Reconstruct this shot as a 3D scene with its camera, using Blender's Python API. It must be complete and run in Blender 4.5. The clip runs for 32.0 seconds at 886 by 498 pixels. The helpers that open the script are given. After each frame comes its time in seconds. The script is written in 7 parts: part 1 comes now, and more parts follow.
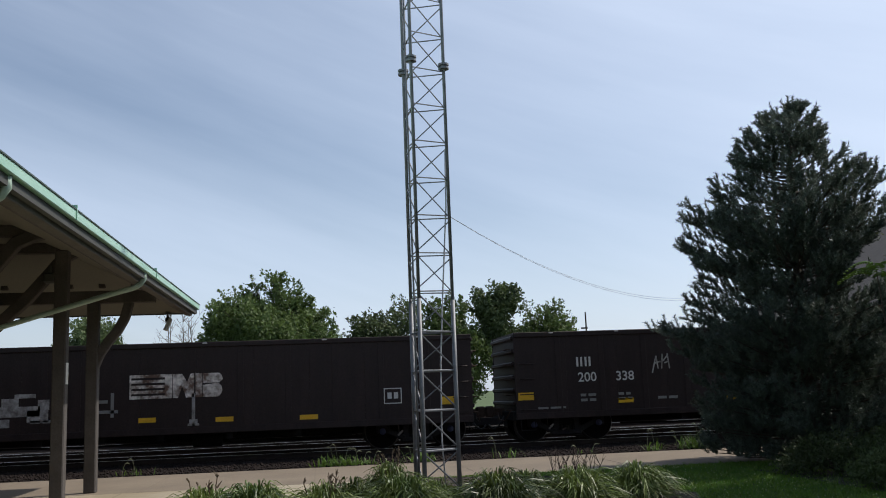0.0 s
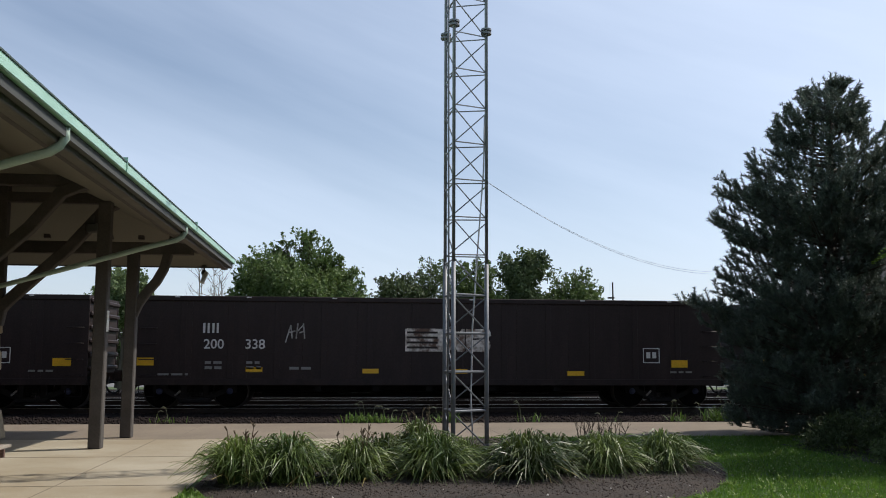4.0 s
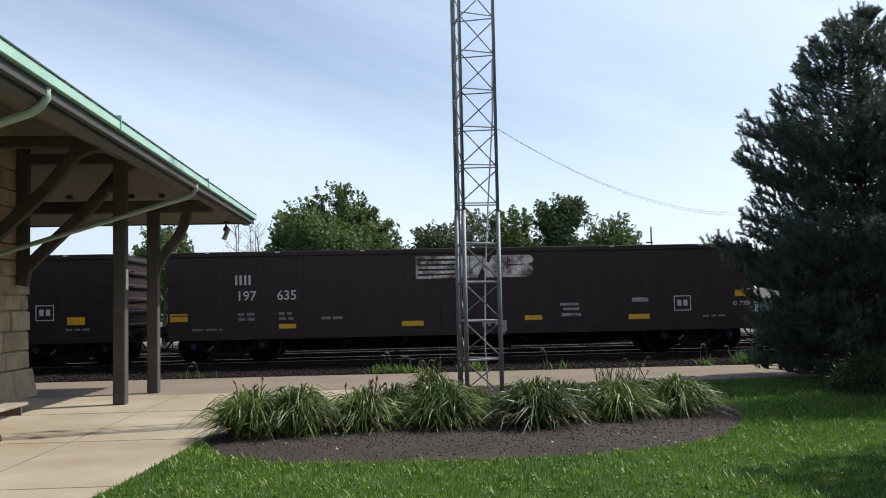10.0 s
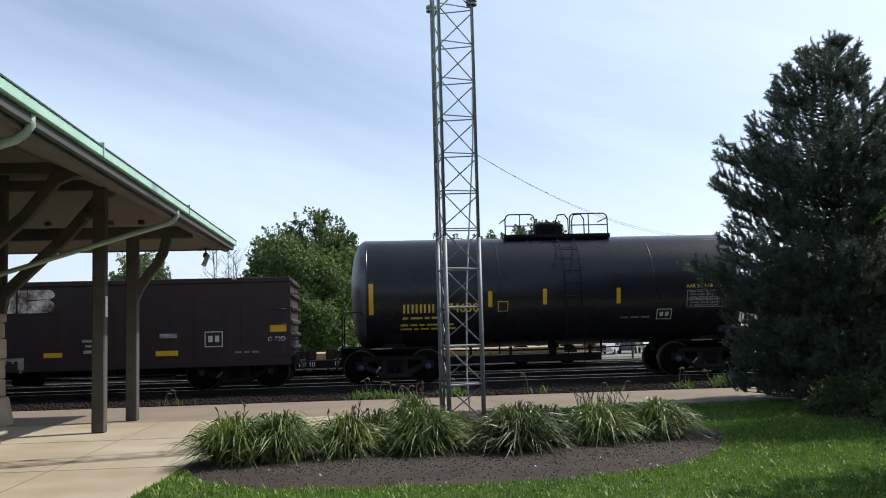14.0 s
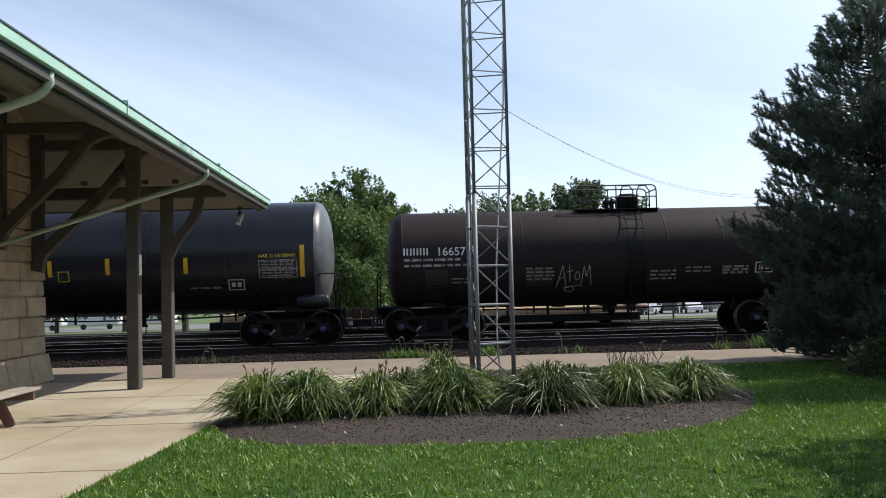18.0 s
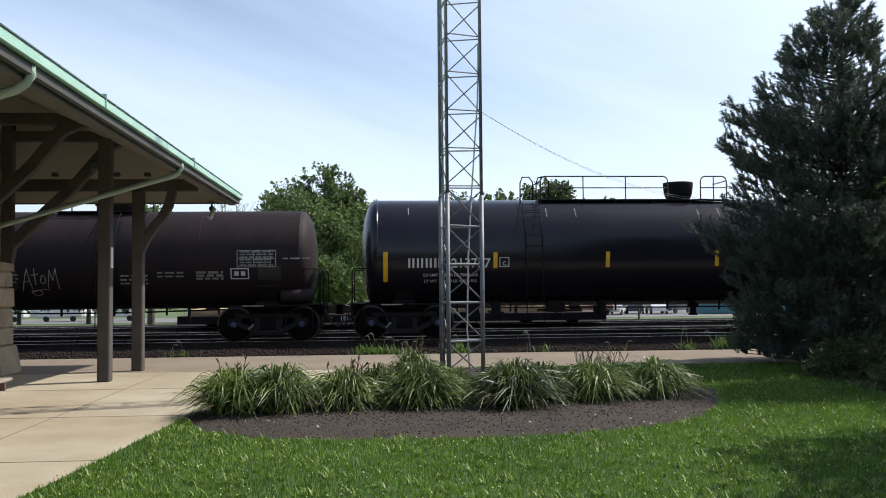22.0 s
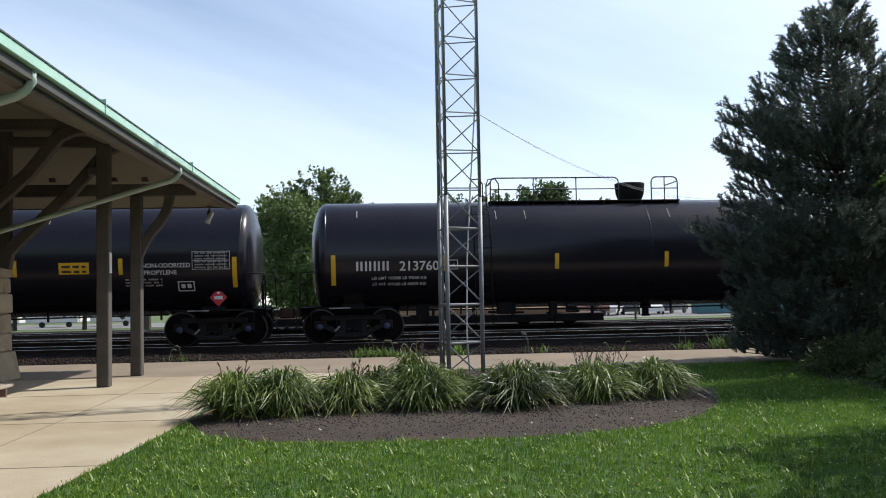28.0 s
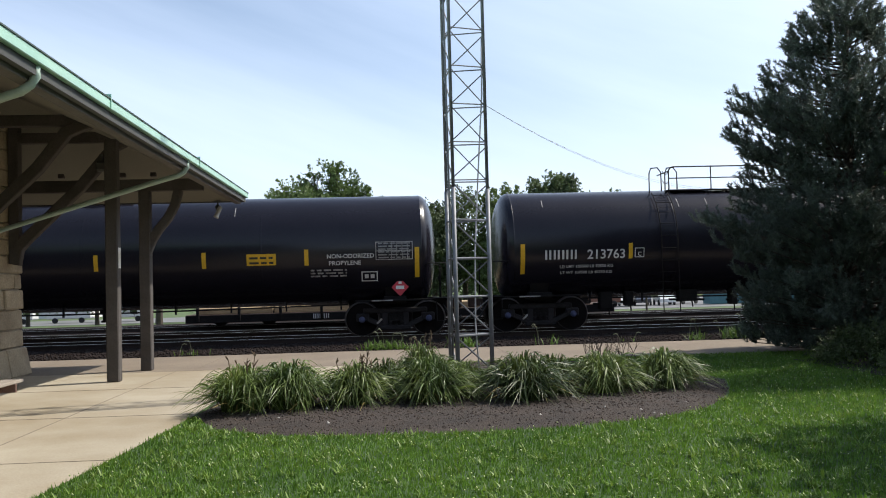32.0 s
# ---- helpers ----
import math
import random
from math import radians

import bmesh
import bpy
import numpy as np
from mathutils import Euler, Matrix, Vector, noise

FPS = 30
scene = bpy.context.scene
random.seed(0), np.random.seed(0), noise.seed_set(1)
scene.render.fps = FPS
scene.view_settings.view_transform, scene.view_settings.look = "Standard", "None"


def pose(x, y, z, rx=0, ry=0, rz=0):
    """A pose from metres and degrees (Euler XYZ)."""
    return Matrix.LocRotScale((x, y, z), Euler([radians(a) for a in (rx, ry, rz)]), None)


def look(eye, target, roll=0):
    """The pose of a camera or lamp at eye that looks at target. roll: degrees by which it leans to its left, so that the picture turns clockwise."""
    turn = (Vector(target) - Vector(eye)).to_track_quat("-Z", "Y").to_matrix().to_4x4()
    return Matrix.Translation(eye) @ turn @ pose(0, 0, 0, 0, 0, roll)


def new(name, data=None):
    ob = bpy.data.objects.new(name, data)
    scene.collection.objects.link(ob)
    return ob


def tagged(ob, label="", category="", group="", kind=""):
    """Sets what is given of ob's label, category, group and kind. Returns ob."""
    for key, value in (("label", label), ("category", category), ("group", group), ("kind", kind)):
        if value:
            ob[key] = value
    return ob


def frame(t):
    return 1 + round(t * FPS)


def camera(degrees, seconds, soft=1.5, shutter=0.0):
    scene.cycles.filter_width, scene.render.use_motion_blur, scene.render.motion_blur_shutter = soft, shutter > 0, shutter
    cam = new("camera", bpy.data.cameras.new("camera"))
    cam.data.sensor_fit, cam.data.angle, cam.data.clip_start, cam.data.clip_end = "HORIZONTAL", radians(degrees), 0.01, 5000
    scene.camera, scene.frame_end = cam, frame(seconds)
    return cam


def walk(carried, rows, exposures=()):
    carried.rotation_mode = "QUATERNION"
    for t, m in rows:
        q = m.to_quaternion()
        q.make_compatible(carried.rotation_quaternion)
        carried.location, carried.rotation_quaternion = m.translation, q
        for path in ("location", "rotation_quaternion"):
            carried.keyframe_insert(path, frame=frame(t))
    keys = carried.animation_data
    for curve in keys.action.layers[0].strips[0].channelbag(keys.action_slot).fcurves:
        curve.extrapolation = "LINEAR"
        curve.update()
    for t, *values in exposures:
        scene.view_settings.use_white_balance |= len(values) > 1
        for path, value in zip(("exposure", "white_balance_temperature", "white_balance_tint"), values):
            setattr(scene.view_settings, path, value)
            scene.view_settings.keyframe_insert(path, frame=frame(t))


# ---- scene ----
cam = camera(51.10, 32.0, soft=1.0)
# seconds, eye x y z in metres, yaw, pitch and roll in degrees
PATH = [
    (0, 0.080, -0.086, 1.588, -7.94, 8.72, -2.18),
    (0.5, 0.080, -0.038, 1.571, -6.88, 8.89, -0.59),
    (1, 0.039, -0.049, 1.581, -5.61, 8.68, 0.55),
    (1.5, -0.011, -0.103, 1.586, -4.48, 8.67, -0.17),
    (2, -0.055, -0.225, 1.582, -4.23, 7.95, -0.02),
    (2.5, -0.094, -0.292, 1.579, -4.67, 7.34, 0.61),
    (3, -0.087, -0.328, 1.576, -5.00, 7.20, 1.70),
    (3.5, -0.076, -0.308, 1.570, -5.31, 6.80, 1.40),
    (5.5, 0.132, -0.060, 1.545, -8.57, 6.06, -3.60),
    (6, 0.321, -0.320, 1.537, -9.62, 5.57, -1.49),
    (6.5, 0.401, -0.519, 1.512, -11.44, 3.02, -0.81),
    (7, 0.563, -0.358, 1.559, -8.89, 3.81, 1.75),
    (7.5, 0.587, -0.197, 1.558, -5.80, 4.27, 0.72),
    (8, 0.586, -0.093, 1.571, -3.67, 4.59, 0.70),
    (8.5, 0.603, -0.077, 1.573, -3.45, 4.73, 0.75),
    (9, 0.616, -0.067, 1.562, -3.49, 4.40, 0.48),
    (9.5, 0.572, -0.069, 1.553, -3.27, 3.95, -0.66),
    (10, 0.438, -0.166, 1.556, -3.48, 3.47, -1.22),
    (10.5, 0.342, -0.276, 1.567, -4.41, 3.58, -2.42),
    (11, 0.322, -0.305, 1.561, -6.05, 4.40, -1.46),
    (11.5, 0.338, -0.426, 1.545, -8.55, 4.71, -0.86),
    (12, 0.464, -0.453, 1.549, -9.69, 4.54, -0.17),
    (12.5, 0.528, -0.383, 1.540, -9.72, 4.87, 0.01),
    (13, 0.562, -0.216, 1.541, -7.78, 5.09, 0.45),
    (13.5, 0.478, -0.142, 1.553, -5.98, 5.07, -0.55),
    (14, 0.378, -0.234, 1.554, -4.90, 5.00, -1.55),
    (14.5, 0.319, -0.305, 1.558, -3.65, 5.46, -5.27),
    (15, 0.303, -0.293, 1.549, -2.41, 4.90, -0.75),
    (15.5, 0.315, -0.291, 1.547, -2.58, 4.04, 0.24),
    (17.5, 0.621, -0.157, 1.532, -2.45, 2.45, -1.17),
    (18, 0.569, -0.111, 1.534, -2.25, 2.59, -1.43),
    (18.5, 0.534, -0.153, 1.549, -2.31, 2.67, -0.67),
    (19, 0.503, -0.173, 1.545, -2.12, 2.59, -0.84),
    (19.5, 0.495, -0.215, 1.544, -2.33, 2.67, -0.96),
    (20, 0.501, -0.241, 1.544, -2.97, 2.72, -0.72),
    (20.5, 0.485, -0.275, 1.546, -4.01, 2.56, -0.62),
    (21, 0.486, -0.295, 1.549, -4.38, 2.58, -0.53),
    (21.5, 0.486, -0.297, 1.532, -4.36, 2.45, -0.58),
    (22, 0.492, -0.294, 1.538, -4.23, 2.40, -0.53),
    (22.5, 0.484, -0.283, 1.538, -4.55, 2.70, -0.78),
    (23, 0.486, -0.292, 1.533, -4.86, 2.55, -1.45),
    (23.5, 0.492, -0.314, 1.540, -4.69, 2.16, -1.34),
    (24, 0.493, -0.280, 1.541, -4.29, 2.01, -0.86),
    (24.5, 0.486, -0.241, 1.544, -3.82, 2.19, -0.82),
    (25, 0.501, -0.232, 1.542, -3.43, 2.64, -0.90),
    (25.5, 0.492, -0.224, 1.545, -3.25, 2.68, -0.71),
    (27.5, 0.436, -0.308, 1.546, -3.48, 2.43, -0.61),
    (28, 0.438, -0.317, 1.538, -4.51, 2.53, -1.05),
    (28.5, 0.472, -0.311, 1.539, -4.66, 2.77, -1.08),
    (29, 0.486, -0.276, 1.541, -4.15, 2.83, -1.41),
    (29.5, 0.484, -0.267, 1.541, -3.91, 2.32, -1.22),
    (30, 0.472, -0.249, 1.541, -3.45, 1.89, -1.41),
    (30.5, 0.481, -0.250, 1.547, -3.37, 1.89, -1.14),
    (31, 0.488, -0.285, 1.544, -3.77, 2.00, -1.62),
    (31.5, 0.486, -0.297, 1.535, -4.02, 2.01, -1.64),
    (32, 0.482, -0.281, 1.529, -3.84, 2.10, -1.54),
]
EXPOSURES = [(0, -0.42), (3.5, -0.30), (5.5, -0.18), (6.4, 0.02), (7.2, 0.06), (9, -0.02), (13, 0.0), (19, 0.08), (32, 0.14)]
walk(cam, [(t, pose(x, y, z, 90 + pitch, 0, yaw) @ pose(0, 0, 0, 0, 0, roll)) for t, x, y, z, yaw, pitch, roll in PATH], EXPOSURES)

# ---- light ----
SUN_AZ, SUN_EL = 16.0, 49.0            # degrees from +x towards +y, and above the horizon
sun_way = Vector((math.cos(radians(SUN_AZ)) * math.cos(radians(SUN_EL)), math.sin(radians(SUN_AZ)) * math.cos(radians(SUN_EL)), math.sin(radians(SUN_EL))))
lamp = bpy.data.lights.new("sun", "SUN")
lamp.energy, lamp.angle, lamp.color = 5.0, radians(0.6), (1.0, 0.95, 0.86)
sun = new("sun", lamp)
sun.matrix_world = look(sun_way * 60, (0, 0, 0))
world = bpy.data.worlds.new("sky")
scene.world = world
world.use_nodes = True
wn, wl = world.node_tree.nodes, world.node_tree.links
wn.clear()
sky = wn.new("ShaderNodeTexSky")
sky.sky_type, sky.sun_disc = "NISHITA", False
sky.sun_elevation, sky.sun_rotation = radians(SUN_EL), radians(90 - SUN_AZ)
sky.air_density, sky.dust_density, sky.ozone_density, sky.altitude = 1.0, 1.4, 1.8, 200
# thin high cloud: streaks laid over the sky along one wind
co = wn.new("ShaderNodeTexCoord")
mp = wn.new("ShaderNodeMapping")
mp.inputs["Rotation"].default_value = (0, radians(-19), 0)
mp2 = wn.new("ShaderNodeMapping")
mp2.inputs["Scale"].default_value = (0.7, 1.0, 5.4)
nz = wn.new("ShaderNodeTexNoise")
nz.inputs["Scale"].default_value, nz.inputs["Detail"].default_value, nz.inputs["Roughness"].default_value = 0.9, 6, 0.58
rp = wn.new("ShaderNodeValToRGB")
rp.color_ramp.elements[0].position, rp.color_ramp.elements[0].color = 0.34, (0.13, 0.13, 0.13, 1)
rp.color_ramp.elements[1].position, rp.color_ramp.elements[1].color = 0.76, (0.50, 0.50, 0.50, 1)
mixc = wn.new("ShaderNodeMixRGB")
mixc.inputs["Color2"].default_value = (8.1, 9.25, 11.3, 1)
bg = wn.new("ShaderNodeBackground")
bg.inputs["Strength"].default_value = 0.136
wo = wn.new("ShaderNodeOutputWorld")
wl.new(co.outputs["Generated"], mp.inputs["Vector"])
wl.new(mp.outputs[0], mp2.inputs["Vector"])
wl.new(mp2.outputs[0], nz.inputs["Vector"])
wl.new(nz.outputs[0], rp.inputs[0])
dot = wn.new("ShaderNodeVectorMath")
dot.operation = "DOT_PRODUCT"
dot.inputs[1].default_value = sun_way
hz = wn.new("ShaderNodeMapRange")            # the haze thickens towards the sun
hz.interpolation_type = "SMOOTHSTEP"
hz.inputs["From Min"].default_value, hz.inputs["From Max"].default_value = 0.30, 0.85
hz.inputs["To Min"].default_value, hz.inputs["To Max"].default_value = 0.0, 0.48
hsum = wn.new("ShaderNodeMath")
hsum.operation, hsum.use_clamp = "ADD", True
wl.new(co.outputs["Generated"], dot.inputs[0])
wl.new(dot.outputs["Value"], hz.inputs["Value"])
wl.new(rp.outputs[0], hsum.inputs[0])
wl.new(hz.outputs[0], hsum.inputs[1])
sep = wn.new("ShaderNodeSeparateXYZ")
up = wn.new("ShaderNodeMapRange")            # and thins towards the zenith
up.interpolation_type = "SMOOTHSTEP"
up.inputs["From Min"].default_value, up.inputs["From Max"].default_value = 0.38, 0.80
up.inputs["To Min"].default_value, up.inputs["To Max"].default_value = 1.0, 0.12
veil = wn.new("ShaderNodeMath")
veil.operation = "MULTIPLY"
wl.new(co.outputs["Generated"], sep.inputs[0])
wl.new(sep.outputs["Z"], up.inputs["Value"])
wl.new(hsum.outputs[0], veil.inputs[0])
wl.new(up.outputs[0], veil.inputs[1])
low = wn.new("ShaderNodeMapRange")           # pale haze along the horizon
low.interpolation_type = "SMOOTHSTEP"
low.inputs["From Min"].default_value, low.inputs["From Max"].default_value = 0.0, 0.30
low.inputs["To Min"].default_value, low.inputs["To Max"].default_value = 0.20, 0.0
both = wn.new("ShaderNodeMath")
both.operation, both.use_clamp = "ADD", True
wl.new(sep.outputs["Z"], low.inputs["Value"])
wl.new(veil.outputs[0], both.inputs[0])
wl.new(low.outputs[0], both.inputs[1])
wl.new(both.outputs[0], mixc.inputs["Fac"])
wl.new(sky.outputs[0], mixc.inputs["Color1"])
wl.new(mixc.outputs[0], bg.inputs["Color"])
wl.new(bg.outputs[0], wo.inputs[0])


# ---- materials ----
def material(name, colour, rough=0.7, metal=0.0, spread=0.25, scale=4.0, fine=60.0, bump=0.15, second=None, stain=0.5, coat=0.0, each=0.0, through_light=0.0, shine=0.5, streak=0.0):
    """A worn surface: two noises, a coarse one towards a second colour and a fine grain, and relief from the grain."""
    m = bpy.data.materials.new(name)
    m.use_nodes = True
    n, l = m.node_tree.nodes, m.node_tree.links
    b = n["Principled BSDF"]
    tc = n.new("ShaderNodeTexCoord")
    big, small = n.new("ShaderNodeTexNoise"), n.new("ShaderNodeTexNoise")
    big.inputs["Scale"].default_value, big.inputs["Detail"].default_value, big.inputs["Roughness"].default_value = scale, 6, 0.62
    small.inputs["Scale"].default_value, small.inputs["Detail"].default_value = fine, 3
    if streak:
        st = n.new("ShaderNodeMapping")
        st.inputs["Scale"].default_value = (1, 1, streak)
        l.new(tc.outputs["Object"], st.inputs["Vector"])
        l.new(st.outputs[0], big.inputs["Vector"])
    else:
        l.new(tc.outputs["Object"], big.inputs["Vector"])
    l.new(tc.outputs["Object"], small.inputs["Vector"])
    dark = second or tuple(c * (1 - spread) for c in colour)
    ramp = n.new("ShaderNodeValToRGB")
    ramp.color_ramp.elements[0].position, ramp.color_ramp.elements[1].position = 0.5 - 0.3 * stain, 0.5 + 0.3 * stain
    ramp.color_ramp.elements[0].color, ramp.color_ramp.elements[1].color = (*dark, 1), (*colour, 1)
    l.new(big.outputs[0], ramp.inputs[0])
    hs = n.new("ShaderNodeHueSaturation")
    l.new(ramp.outputs[0], hs.inputs["Color"])
    mr = n.new("ShaderNodeMapRange")
    mr.inputs["From Min"].default_value, mr.inputs["From Max"].default_value = 0.25, 0.75
    mr.inputs["To Min"].default_value, mr.inputs["To Max"].default_value = 1 - spread, 1 + spread
    l.new(small.outputs[0], mr.inputs["Value"])
    last = mr.outputs[0]
    if each:
        oi, gi = n.new("ShaderNodeObjectInfo"), n.new("ShaderNodeNewGeometry")
        add = n.new("ShaderNodeMath")
        add.operation = "ADD"
        l.new(oi.outputs["Random"], add.inputs[0])
        l.new(gi.outputs["Random Per Island"], add.inputs[1])
        mm = n.new("ShaderNodeMapRange")
        mm.inputs["From Max"].default_value = 2.0
        mm.inputs["To Min"].default_value, mm.inputs["To Max"].default_value = 1 - each, 1 + each
        l.new(add.outputs[0], mm.inputs["Value"])
        mul = n.new("ShaderNodeMath")
        mul.operation = "MULTIPLY"
        l.new(last, mul.inputs[0])
        l.new(mm.outputs[0], mul.inputs[1])
        last = mul.outputs[0]
    l.new(last, hs.inputs["Value"])
    l.new(hs.outputs[0], b.inputs["Base Color"])
    b.inputs["Roughness"].default_value, b.inputs["Metallic"].default_value = rough, metal
    b.inputs["Coat Weight"].default_value = coat
    b.inputs["Specular IOR Level"].default_value = shine
    rr = n.new("ShaderNodeMapRange")
    rr.inputs["To Min"].default_value, rr.inputs["To Max"].default_value = max(0.02, rough - 0.05), min(1.0, rough + 0.05)
    l.new(big.outputs[0], rr.inputs["Value"])
    l.new(rr.outputs[0], b.inputs["Roughness"])
    if bump:
        bp = n.new("ShaderNodeBump")
        bp.inputs["Strength"].default_value, bp.inputs["Distance"].default_value = bump, 0.02
        l.new(small.outputs[0], bp.inputs["Height"])
        l.new(bp.outputs[0], b.inputs["Normal"])
    if through_light:
        tr = n.new("ShaderNodeBsdfTranslucent")
        l.new(hs.outputs[0], tr.inputs["Color"])
        mx = n.new("ShaderNodeMixShader")
        mx.inputs["Fac"].default_value = through_light
        l.new(b.outputs[0], mx.inputs[1])
        l.new(tr.outputs[0], mx.inputs[2])
        l.new(mx.outputs[0], n["Material Output"].inputs["Surface"])
    return m


